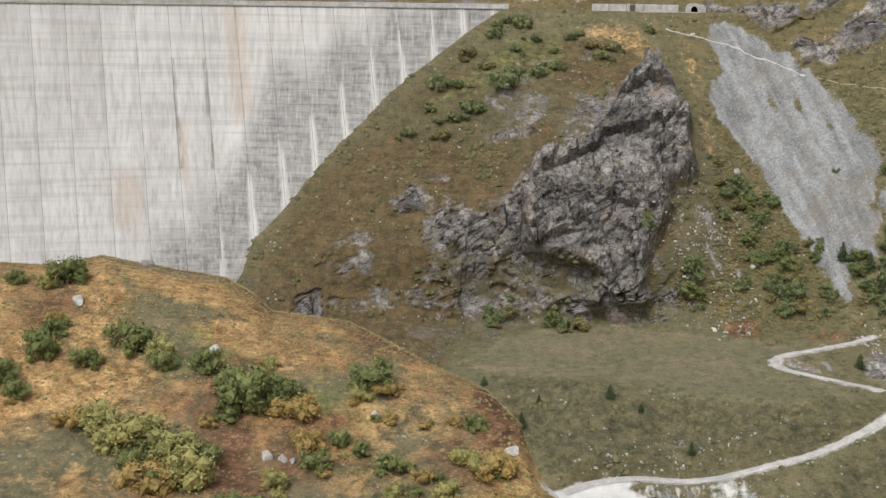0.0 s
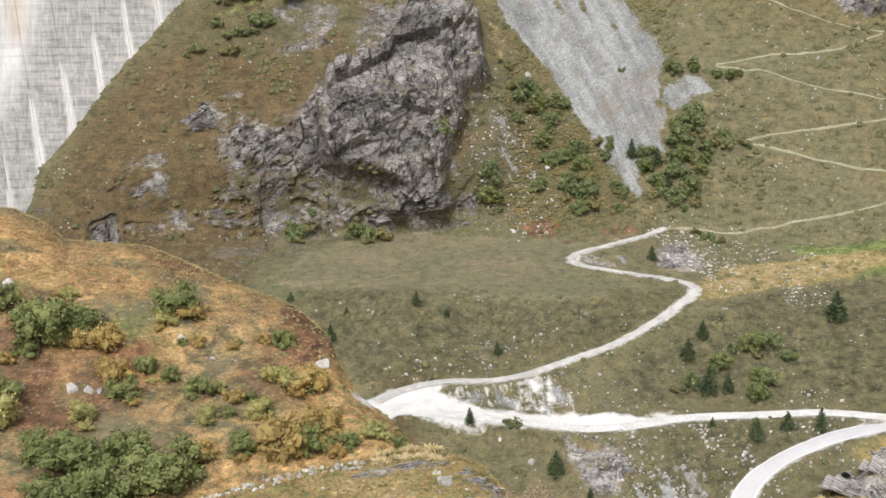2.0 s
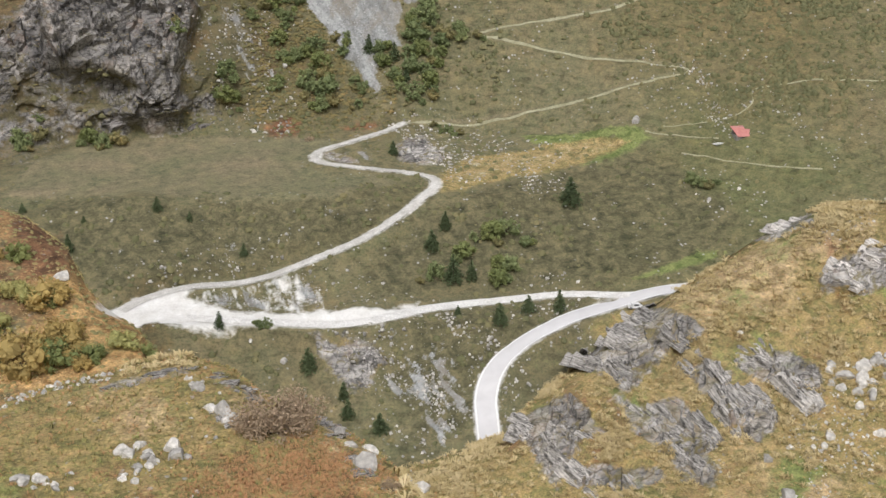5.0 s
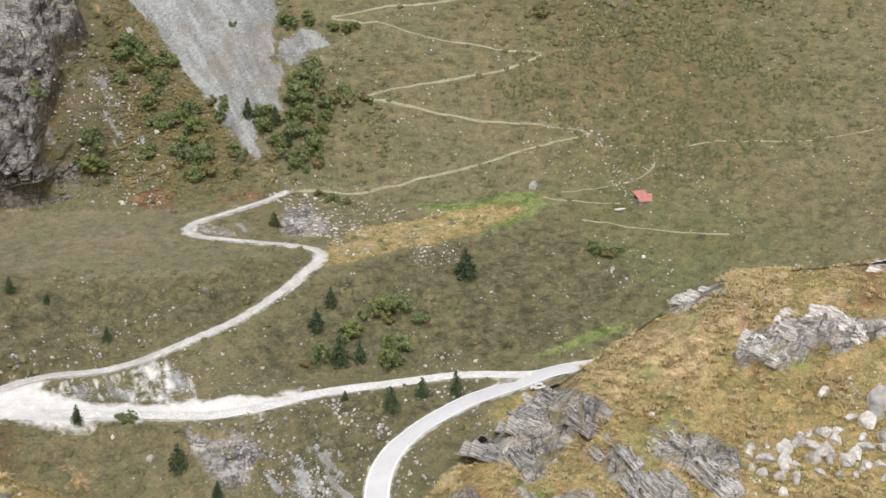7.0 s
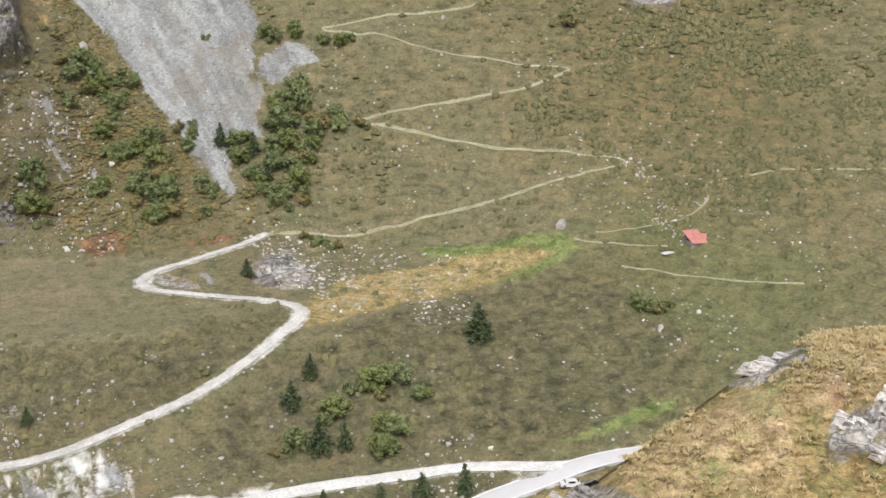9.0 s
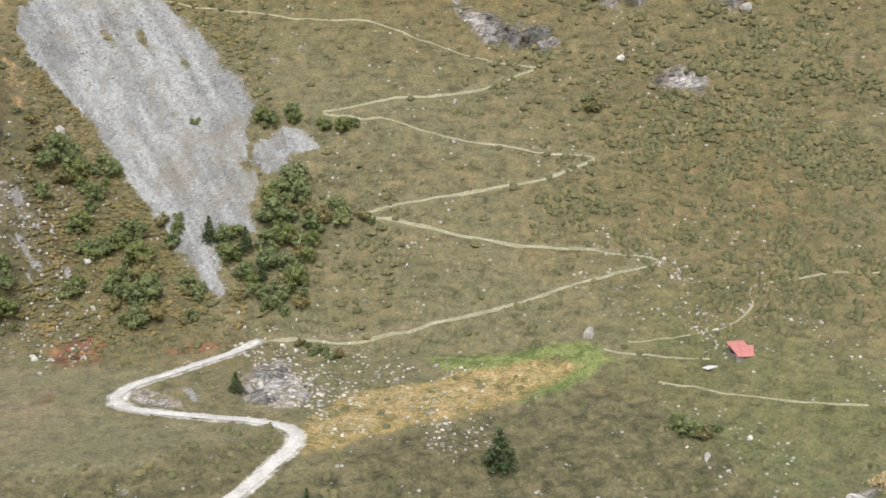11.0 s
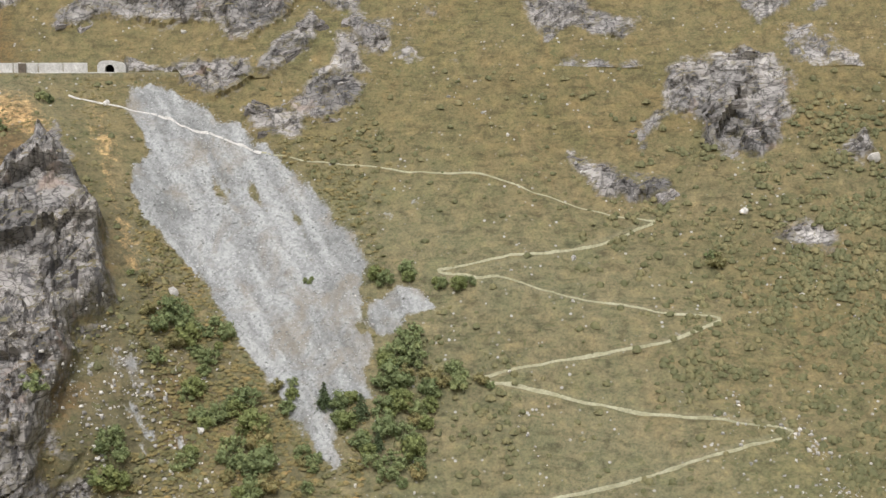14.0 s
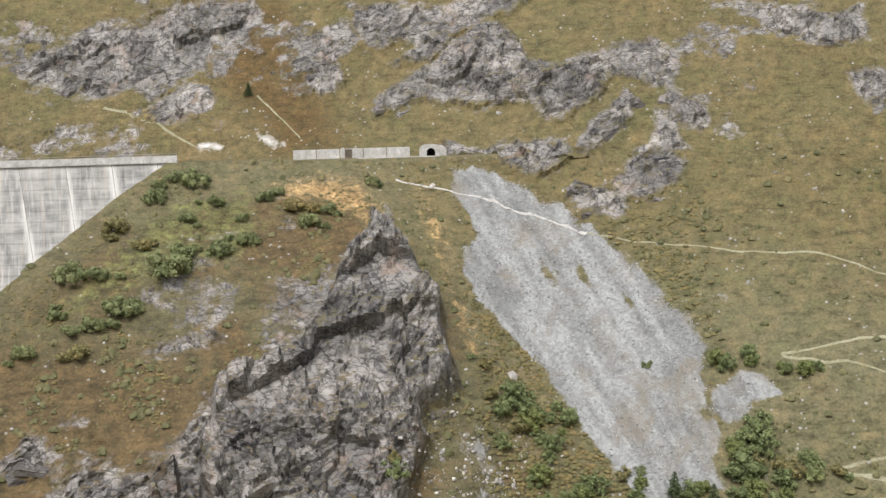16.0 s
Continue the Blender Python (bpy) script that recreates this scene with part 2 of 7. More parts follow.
def leaf_material(name, stops):
    """Foliage whose leaves vary from one to the next and from plant to plant."""
    n = Nodes(name)
    mixed = n.math("ADD", n.math("MULTIPLY", n.random("Island"), 0.30), n.math("ADD", n.math("MULTIPLY", n.random("Object"), 0.28), n.math("MULTIPLY", n.ramp(n.noise(4.0, 5, 0.65), (0.3, 0.0), (0.7, 1.0)), 0.42)))
    return n.done(n.ramp(mixed, *stops), 0.8)


MAT_GROUND = ground_material()
MAT_ROAD_GRAVEL = plain_material("road_gravel", (0.70, 0.68, 0.65), (0.90, 0.885, 0.865), 2.4, 0.95, 0.05, 0.35)
MAT_UPPER_GRAVEL = plain_material("dull_road_gravel", (0.52, 0.50, 0.465), (0.76, 0.74, 0.71), 2.4, 0.95, 0.05, 0.35)
MAT_ASPHALT = plain_material("worn_pale_asphalt", (0.62, 0.61, 0.62), (0.72, 0.71, 0.72), 5.0, 0.9)
MAT_LINE = plain_material("road_paint", (0.80, 0.80, 0.79), (0.92, 0.92, 0.91), 1.0, 0.7)
MAT_TRAIL = plain_material("trodden_trail", (0.30, 0.29, 0.178), (0.45, 0.43, 0.30), 3.0, 0.95, 0.04, 0.5)
MAT_STONE = plain_material("lichen_stone", (0.40, 0.38, 0.35), (0.74, 0.715, 0.68), 0.6, 0.9, 0.1, 0.15, "Object", 0.35)
MAT_STONES = plain_material("field_stones", (0.38, 0.365, 0.34), (0.70, 0.68, 0.65), 0.7, 0.9, 0.1, 0.2, "Island", 0.4)
MAT_SCREE_STONE = plain_material("scree_stones", (0.30, 0.305, 0.30), (0.46, 0.465, 0.46), 0.9, 0.95, 0.08, 0.3, "Island", 0.35)
MAT_BANK_STONE = plain_material("bank_stones", (0.36, 0.342, 0.315), (0.60, 0.575, 0.54), 0.8, 0.95, 0.1, 0.2, "Island", 0.45)
MAT_BARK = plain_material("bark", (0.045, 0.034, 0.024), (0.11, 0.085, 0.06), 0.15, 0.95, 0.02)
MAT_NEEDLES = leaf_material("conifer_needles", ((0.0, (0.058, 0.082, 0.040)), (0.5, (0.105, 0.138, 0.066)), (1.0, (0.17, 0.195, 0.095))))
MAT_LEAF = leaf_material("shrub_leaves", ((0.0, (0.115, 0.15, 0.068)), (0.45, (0.195, 0.235, 0.105)), (0.75, (0.29, 0.315, 0.14)), (1.0, (0.45, 0.40, 0.17))))
MAT_AUTUMN = leaf_material("autumn_shrub_leaves", ((0.0, (0.15, 0.155, 0.070)), (0.5, (0.255, 0.230, 0.105)), (0.8, (0.36, 0.275, 0.115)), (1.0, (0.48, 0.31, 0.12))))
MAT_HILL = leaf_material("hillock_shrub_leaves", ((0.0, (0.24, 0.245, 0.095)), (0.45, (0.36, 0.35, 0.135)), (0.8, (0.49, 0.41, 0.16)), (1.0, (0.60, 0.42, 0.15))))
MAT_HILL_GREEN = leaf_material("green_hillock_leaves", ((0.0, (0.12, 0.15, 0.055)), (0.5, (0.21, 0.24, 0.09)), (1.0, (0.35, 0.35, 0.13))))
MAT_HILL_ORANGE = leaf_material("orange_hillock_leaves", ((0.0, (0.22, 0.175, 0.07)), (0.5, (0.40, 0.295, 0.11)), (1.0, (0.56, 0.39, 0.13))))
MAT_KNOLL_LEAF = leaf_material("light_knoll_leaves", ((0.0, (0.135, 0.165, 0.075)), (0.5, (0.215, 0.245, 0.115)), (1.0, (0.33, 0.33, 0.15))))
MAT_BROWN = leaf_material("brown_shrub_leaves", ((0.0, (0.27, 0.20, 0.14)), (0.6, (0.42, 0.32, 0.22)), (1.0, (0.55, 0.42, 0.28))))
MAT_HEATH = leaf_material("dwarf_shrub_leaves", ((0.0, (0.085, 0.092, 0.046)), (0.55, (0.145, 0.146, 0.072)), (0.85, (0.24, 0.21, 0.105)), (1.0, (0.27, 0.185, 0.092))))
MAT_TUFT = leaf_material("tussock_blades", ((0.0, (0.34, 0.25, 0.115)), (0.5, (0.52, 0.39, 0.19)), (0.85, (0.66, 0.53, 0.30)), (1.0, (0.76, 0.65, 0.42))))
MAT_PALE_TUFT = leaf_material("pale_tussock_blades", ((0.0, (0.28, 0.215, 0.09)), (0.35, (0.50, 0.39, 0.19)), (0.75, (0.68, 0.56, 0.33)), (1.0, (0.80, 0.70, 0.48))))
MAT_HERB = leaf_material("mixed_herb_blades", ((0.0, (0.13, 0.135, 0.05)), (0.4, (0.34, 0.29, 0.115)), (0.75, (0.60, 0.43, 0.18)), (1.0, (0.62, 0.34, 0.18))))


def slab_material(name, dark, light, streak):
    """Bedded rock: thin layers, black lichen and cracks, each slab a little lighter or darker."""
    n = Nodes(name)
    beds = n.noise(0.10, 5, 0.6, 0.5, stretch=(0.22, 1.3, 1.6))
    blotch = n.noise(0.30, 6, 0.68, 0.5, seed=5.0)
    col = n.mix(n.ramp(beds, (0.34, 0.0), (0.66, 1.0)), dark, light)
    col = n.mix(0.8, col, n.ramp(blotch, (0.30, 0.5), (0.5, 1.0), (0.7, 1.3)), "MULTIPLY")
    col = n.mix(n.ramp(n.noise(0.20, 6, 0.75, 0.3, seed=8.0), (0.53, 0.0), (0.60, streak)), col, (0.05, 0.048, 0.047))
    col = n.mix(n.ramp(n.noise(0.4, 5, 0.7, 0.4, seed=15.0), (0.62, 0.0), (0.70, 0.6)), col, (0.25, 0.21, 0.10))
    # slab cracks: their inner shade is painted, no groove is cut
    crack = n.math("ABSOLUTE", n.math("SUBTRACT", n.noise(0.5, 4, 0.6, 0.5, stretch=(0.5, 2.6, 0.8), seed=19.0), 0.5))
    col = n.mix(0.8, col, n.ramp(crack, (0.0, 0.25), (0.022, 1.0)), "MULTIPLY")
    col = n.mix(1.0, col, n.ramp(n.random("Object"), (0.0, 0.75), (1.0, 1.25)), "MULTIPLY")
    n.bump(n.mix(0.5, beds, blotch), 0.12, 0.8)
    return n.done(col, 0.92)


MAT_CRAG_SLAB = slab_material("lichened_schist", (0.13, 0.122, 0.115), (0.60, 0.57, 0.535), 0.9)
MAT_PALE_SLAB = slab_material("pale_schist", (0.34, 0.32, 0.30), (0.82, 0.775, 0.735), 0.5)
MAT_CLIFF_SLAB = slab_material("grey_cliff_rock", (0.17, 0.16, 0.158), (0.39, 0.365, 0.35), 0.6)
MAT_KNOLL = leaf_material("knoll_shrub_leaves", ((0.0, (0.080, 0.090, 0.042)), (0.5, (0.150, 0.142, 0.066)), (0.85, (0.265, 0.205, 0.088)), (1.0, (0.34, 0.215, 0.09))))
MAT_RUSSET = leaf_material("russet_herb_blades", ((0.0, (0.30, 0.17, 0.085)), (0.5, (0.46, 0.25, 0.125)), (1.0, (0.60, 0.36, 0.17))))
MAT_GREEN = leaf_material("green_herb_blades", ((0.0, (0.20, 0.235, 0.075)), (0.5, (0.33, 0.35, 0.12)), (1.0, (0.48, 0.45, 0.17))))

# ---- landform ----
EYE = Vector((0.0, 0.0, 120.0))
SIZE = 0.75  # scale of the landform distances below


def lerp(x, *knots):
    """Straight-line curve through (x, value) knots."""
    return np.interp(x, [k[0] for k in knots], [k[1] for k in knots])


def step(a, b, x):
    t = np.clip((x - a) / (b - a), 0, 1)
    return t * t * (3 - 2 * t)


def lattice(ix, iy, seed):
    h = (ix.astype(np.int64) * 374761393 + iy.astype(np.int64) * 668265263 + seed * 974634777) & 0xFFFFFFFF
    h = ((h ^ (h >> 13)) * 1274126177) & 0xFFFFFFFF
    return ((h ^ (h >> 16)) & 0xFFFF) / 32767.5 - 1.0


def vnoise(x, y, seed=0):
    """Smooth noise of -1 to 1 over the plan, one lump per metre."""
    x, y = np.asarray(x, float), np.asarray(y, float)
    ix, iy = np.floor(x), np.floor(y)
    fx, fy = x - ix, y - iy
    fx, fy = fx * fx * (3 - 2 * fx), fy * fy * (3 - 2 * fy)
    a, b = lattice(ix, iy, seed), lattice(ix + 1, iy, seed)
    c, d = lattice(ix, iy + 1, seed), lattice(ix + 1, iy + 1, seed)
    return (a + (b - a) * fx) * (1 - fy) + (c + (d - c) * fx) * fy


def fbm(x, y, size, octaves=4, seed=0, gain=0.5):
    total, amp, norm, f = 0.0, 1.0, 0.0, 1.0 / size
    for k in range(octaves):
        ca, sa = math.cos(k * 0.9), math.sin(k * 0.9)
        total = total + amp * vnoise((x * ca - y * sa) * f + 17.3 * k, (x * sa + y * ca) * f - 9.1 * k, seed + k)
        norm, amp, f = norm + amp, amp * gain, f * 2.03
    return total / norm


def rim_near(a):
    """Upper rim of the near mound and of the crag, degrees of fall seen from the standpoint, by bearing."""
    return lerp(a, (-25.0, -26.90), (-7.2, -25.40), (-2.4, -25.20), (1.8, -24.47), (5.4, -24.04), (7.6, -23.62), (8.6, -23.72), (10.8, -24.43),
                (12.0, -25.56), (15.0, -26.89), (17.0, -27.91), (18.8, -29.16), (20.4, -28.83), (23.0, -27.97), (24.3, -27.64), (25.0, -26.49),
                (27.0, -24.80), (29.6, -22.63), (32.7, -20.45), (35.4, -18.44), (37.0, -17.48), (38.3, -16.63), (40.9, -16.27), (47.8, -15.02), (60, -20))


def rim_hill(a):
    """Upper rim of the grassy hillock."""
    return lerp(a, (-60, -14), (-25.0, -11.37), (-19.5, -11.07), (-17.2, -11.33), (-15.2, -10.97), (-13.1, -11.45), (-9.8, -12.12), (-8.6, -12.85),
                (-7.8, -13.58), (-4.3, -14.10), (-0.8, -15.87), (2.1, -17.09), (3.7, -18.55), (4.4, -20.31), (5.1, -21.24), (7.6, -23.20),
                (9.5, -24.85), (12.7, -31.05), (48.3, -34.64))


def rim_knoll(a):
    """Edge at which the knoll falls away to the dam; level ground beyond it carries on."""
    return lerp(a, (-60, -13.5), (-10.0, -13.48), (-9.1, -12.02), (-8.6, -10.55), (-7.3, -9.30), (-4.7, -6.27), (-2.2, -3.86), (0.3, -1.87), (2.5, -0.25), (60, -0.25))


def far_reach(a, e):
    """Distance of the main valley side at bearing a and elevation e, compressed to fit the camera's views."""
    shelf = lerp(e, (-36, 285), (-29, 314), (-22.45, 338), (-21.2, 352), (-16.85, 378), (-14.05, 430), (-8, 460), (0, 518), (5, 562), (8, 600))
    slope = lerp(e, (-36, 285), (-28, 314), (-22, 342), (-17, 388), (-12, 432), (-8, 462), (0, 518), (5, 562), (8, 600))
    w = step(22, 33, a)
    d = shelf * (1 - w) + slope * w
    knoll = step(-12, 2, a) * (1 - step(9, 14, a)) * step(-14, -10.5, e) * (1 - step(-5, 1, e))
    return SIZE * d * (1 - 0.035 * knoll)


def near_reach(a, e):
    seam = 18.65 - 0.9 * np.minimum(e + 29.2, 0.0)
    w = step(seam - 0.06, seam + 0.06, a)
    mound = lerp(e, (-36, 128), (-30, 150), (-23, 182))
    crag = lerp(e, (-36, 262), (-30, 288), (-24, 318), (-16, 352), (-12, 362))
    d = mound * (1 - w) + crag * w
    return SIZE * d * (1 + 0.05 * np.exp(np.minimum(e - rim_near(a), 0) / 0.6))


def hill_reach(a, e):
    d = lerp(e, (-36, 165), (-30, 187), (-24, 212), (-17, 250), (-11, 292))
    return SIZE * d * (1 + 0.05 * np.exp(np.minimum(e - rim_hill(a), 0) / 0.6))


def ground_sheet(az, n_near, n_hill, n_far, n_up):
    """Rows of the ground from the foot of the standpoint outward, as arrays of R and z (rows, bearings), with the layer of each row."""
    rows = []

    def polar(e, d):
        return d * np.cos(np.radians(e)), EYE.z + d * np.sin(np.radians(e))

    one = np.ones_like(az)
    rows.append((0.0 * one, (EYE.z - 1.8) * one, 0))
    rows.append((1.6 * one, (EYE.z - 2.6) * one, 0))
    s1, s2, s3 = rim_near(az), rim_hill(az), rim_knoll(az)
    start = np.minimum(s1 - 1, -41.0)
    for r in (0.3, 0.7):
        q = polar(start, near_reach(az, start))
        rows.append((1.6 + (q[0] - 1.6) * r, EYE.z - 2.6 + (q[1] - EYE.z + 2.6) * r - 11 * math.sin(r * math.pi), 0))
    for k in np.linspace(0, 1, n_near):
        e = start + (s1 - start) * k
        rows.append((*polar(e, near_reach(az, e)), 1))

    def bridge(to, n=4):
        r0, z0 = rows[-1][:2]
        r1, z1 = to
        for k in range(1, n + 1):
            k /= n + 1
            rows.append((r0 + (r1 - r0) * k, z0 + (z1 - z0) * (1 - (1 - k) ** 2), 0))

    e2 = np.minimum(s2 - 0.5, s1 - 2.5)
    lo = np.minimum(np.maximum(s1, s2) - 5.0, -12.0)
    far0 = polar(lo, far_reach(az, lo))
    r0, z0 = rows[-1][:2]
    p2 = polar(e2, hill_reach(az, e2))
    w = 1 - step(6.5, 9.5, az)
    p2 = (p2[0] * w + (r0 + (far0[0] - r0) * 0.3) * (1 - w), p2[1] * w + (z0 + (far0[1] - z0) * 0.3) * (1 - w))
    bridge(p2)
    for k in np.linspace(0, 1, n_hill):
        e = e2 + (s2 - e2) * k
        q = polar(e, hill_reach(az, e))
        f = 0.3 + 0.4 * k
        rows.append((q[0] * w + (r0 + (far0[0] - r0) * f) * (1 - w), q[1] * w + (z0 + (far0[1] - z0) * f) * (1 - w), 2))
    bridge(far0)
    for k in np.linspace(0, 1, n_far):
        e = lo + (s3 - lo) * k
        rows.append((*polar(e, far_reach(az, e)), 3))
    r0, z0 = rows[-1][:2]
    w = 1 - step(2.3, 3.3, az)
    up0 = polar(0 * az - 0.2, far_reach(az, 0 * az - 0.2) + 7 * (1 - step(11, 16, az)))
    drop = ((0.1, 16), (0.4, 60), (0.75, 90), (0.86, 90), (0.97, 30))
    r_back = 430.0 * w + up0[0] * (1 - w)
    for k, d in drop:
        rows.append((r0 + (r_back - r0) * k, (z0 + (up0[1] - z0) * k) * (1 - w) + w * np.minimum(z0 - d * 0.9, EYE.z - 6), 0))
    for k in np.linspace(0, 1, n_up):
        e = -0.2 + 8.2 * k
        d = far_reach(az, e + 0 * az)
        q = polar(e, d + 7 * (1 - step(11, 16, az)) + 38 * (1 - step(-6, 12, az)))
        rows.append((*q, 4))
    r0, z0 = rows[-1][:2]
    for r, z in ((120, 60), (400, 220), (1100, 420), (3600, 500)):
        rows.append((r0 + r, z0 + z, 4))
    R = np.array([np.broadcast_to(q[0], az.shape) for q in rows])
    Z = np.array([np.broadcast_to(q[1], az.shape) for q in rows])
    return R, Z, np.array([q[2] for q in rows])

# ---- plan, traced from the camera's view: metres east and north of the standpoint ----
SCREE = [(75.2, 372.4), (76.6, 367.0), (77.0, 362.8), (74.5, 358.4), (73.2, 354.0), (74.0, 349.4), (77.3, 346.7), (80.5, 343.9), (82.9, 339.8), (84.7, 335.8), (87.3, 328.8), (89.0, 325.1), (90.6, 321.3), (92.2, 317.3), (92.8, 314.0), (95.3, 310.4), (97.9, 306.8), (99.0, 303.8), (100.6, 306.0), (100.2, 309.3), (103.6, 313.3), (107.3, 311.6), (109.0, 312.0), (107.9, 316.1), (110.3, 318.8), (109.6, 321.8), (111.2, 324.8), (112.2, 329.5), (114.4, 332.6), (113.3, 338.1), (111.6, 341.8), (110.1, 346.5), (107.6, 352.2), (105.6, 355.5), (102.5, 359.7), (98.8, 363.9), (94.8, 367.2), (92.0, 370.8), (88.8, 372.8), (84.7, 376.1), (80.3, 376.8), (76.7, 376.5)]  # grey scree chute
SCREE_TURF = [(87.6, 356.3), (95.2, 359.2), (102.0, 353.4), (105.6, 343.2), (106.0, 336.7), (100.8, 336.5), (96.6, 342.0), (92.5, 348.3)]  # half-grown part of the scree
SCREE_TOP = [(76.8, 377.0), (80.4, 377.2), (84.7, 376.1), (84.6, 372.5), (81.5, 371.8), (77.1, 373.7)]  # pale tip at the head of the scree
SCREE_PATCHES = [  # small spills of pale stone
    [(73.3, 216.1), (83.7, 215.7), (89.5, 212.3), (84.3, 205.1), (78.7, 196.8), (73.0, 202.5), (70.8, 209.0)],
    [(93.4, 213.1), (102.8, 212.4), (106.2, 214.3), (101.0, 216.6), (93.4, 215.9)],
    [(35.9, 258.7), (55.6, 255.4), (60.9, 252.0), (37.7, 252.8)],
    [(67.1, 259.5), (76.1, 257.4), (72.7, 253.1), (66.2, 255.5)],
    [(117.1, 334.6), (128.2, 343.8), (129.8, 338.8), (124.5, 340.3), (117.7, 344.4)],
    [(56.0, 322.8), (65.8, 327.0), (63.2, 320.4), (56.0, 314.1)],
    [(111.7, 325.0), (114.4, 327.1), (118.6, 327.6), (123.9, 323.6), (124.6, 321.0), (120.8, 321.3), (117.1, 320.5), (113.7, 320.3), (111.2, 322.7)],
    [(59.3, 222.5), (67.5, 219.5), (66.8, 213.8), (62.9, 210.6), (61.0, 213.5), (60.8, 218.1)],
    [(69.8, 209.4), (74.4, 207.7), (77.8, 200.1), (76.0, 198.5), (71.6, 204.7)],
] + [
    [(19.8, 258.0), (27.6, 259.2), (29.5, 253.3), (23.5, 251.5), (19.5, 253.7)],
    [(65.4, 325.5), (71.7, 326.8), (69.7, 313.1), (66.6, 310.7), (66.1, 320.0)],
    [(53.2, 311.5), (59.1, 311.8), (58.2, 308.5), (54.4, 308.5)],
    [(109.0, 283.8), (116.9, 279.1), (114.3, 275.4), (107.6, 278.8)],
    [(103.0, 295.6), (108.7, 295.3), (110.0, 291.8), (101.9, 288.1), (101.4, 292.4)],
]
SIDE_SCREE = [(112.0, 324.8), (116.7, 326.1), (121.8, 324.4), (124.5, 320.0), (119.9, 320.7), (117.0, 319.9), (115.3, 319.0), (111.4, 320.4), (110.7, 322.4)]  # small spill beside the scree
STONY = [  # stony ground
    [(74.0, 218.1), (81.2, 218.4), (89.9, 213.3), (87.4, 208.5), (82.7, 201.1), (78.4, 194.6), (72.3, 200.4), (69.5, 208.3)],
    [(91.1, 213.4), (96.5, 214.7), (107.8, 214.9), (108.8, 212.0), (98.1, 210.0), (92.2, 210.1)],
    [(37.9, 242.5), (48.8, 244.3), (63.5, 243.5), (65.1, 236.5), (63.2, 230.1), (47.8, 235.4)],
    [(102.4, 289.3), (112.1, 282.5), (124.5, 268.2), (117.8, 258.1), (107.1, 265.1), (102.4, 278.2)],
    [(64.5, 325.8), (72.8, 327.0), (70.7, 313.1), (66.5, 310.1), (64.2, 316.5)],
    [(170.1, 276.6), (174.0, 271.5), (178.5, 260.6), (173.8, 260.3), (169.9, 268.6)],
]
SPOIL = [  # whitish road spoil and loose stone
    [(37.9, 242.5), (48.8, 244.3), (63.5, 243.5), (65.1, 236.5), (63.2, 230.1), (47.8, 235.4), (38.1, 237.6)],
    [(85.5, 284.9), (96.3, 283.4), (92.9, 273.7), (85.2, 276.2)],
    [(73.2, 219.0), (80.2, 222.1), (75.6, 215.3), (69.0, 209.6), (69.4, 214.1)],
]
WHITE_BANK = [(58.5, 222.9), (66.9, 220.2), (70.9, 214.9), (66.5, 210.1), (62.0, 212.1), (59.3, 217.9)]  # washed-out gravel below the turning place
GREY_BANK = [(75.6, 218.4), (84.8, 208.3), (81.5, 197.1), (75.4, 196.0), (72.7, 203.7), (69.0, 209.4), (73.8, 213.2)]  # grey rock streaks in the bank
PALE_ROCKS = [  # outcrops of whitish rock
    WHITE_BANK,
    [(78.6, 287.5), (82.0, 287.6), (84.3, 282.6), (85.0, 275.5), (80.1, 278.0), (78.2, 282.8)],
    [(96.7, 284.6), (100.1, 288.8), (105.9, 287.8), (106.2, 276.6), (101.8, 271.5), (97.0, 271.5), (94.0, 273.9)],
    [(191.5, 304.8), (194.5, 303.5), (198.4, 299.6), (197.7, 297.4), (193.3, 299.4)],
    [(11.2, 429.0), (20.1, 428.7), (27.0, 425.9), (28.0, 420.6), (23.0, 419.6), (16.4, 423.8)],
]
CLIFF = [(57.5, 367.3), (60.5, 352.0), (63.0, 347.5), (64.6, 344.0), (65.6, 338.2), (65.6, 333.6), (62.2, 329.3), (57.9, 327.1), (54.3, 319.6), (52.7, 314.8), (50.0, 313.6), (45.8, 312.5), (41.6, 312.2), (36.8, 313.2), (31.2, 314.6), (24.1, 315.6), (17.5, 317.6), (19.8, 325.6), (23.2, 330.9), (28.6, 334.4), (36.9, 337.8), (41.0, 341.1), (45.2, 346.4), (47.8, 350.6), (50.6, 353.5), (54.8, 358.3)]  # main cliff of the knoll
CLIFF_LOW = [(-4.3, 316.2), (-5.6, 320.4), (-4.6, 323.1), (2.7, 324.9), (8.5, 326.5), (15.8, 329.6), (23.2, 332.9), (28.0, 326.0), (30.0, 313.5), (24.1, 313.4), (16.5, 313.6), (5.8, 314.3)]  # its broken lower wing
CLIFF_UP = [(28.8, 334.2), (31.2, 342.3), (33.9, 347.5), (37.3, 354.7), (43.6, 353.0), (53.3, 358.2), (57.7, 346.4), (55.8, 341.2), (45.2, 334.7), (35.8, 328.9)]  # half-grown shoulder above it
GULLY = [(63.4, 323.7), (69.9, 327.7), (73.3, 320.2), (76.8, 315.1), (72.2, 313.5), (63.6, 313.8), (57.8, 309.7), (52.3, 310.3), (56.2, 311.9), (60.2, 316.3)]  # stony gully beside the cliff
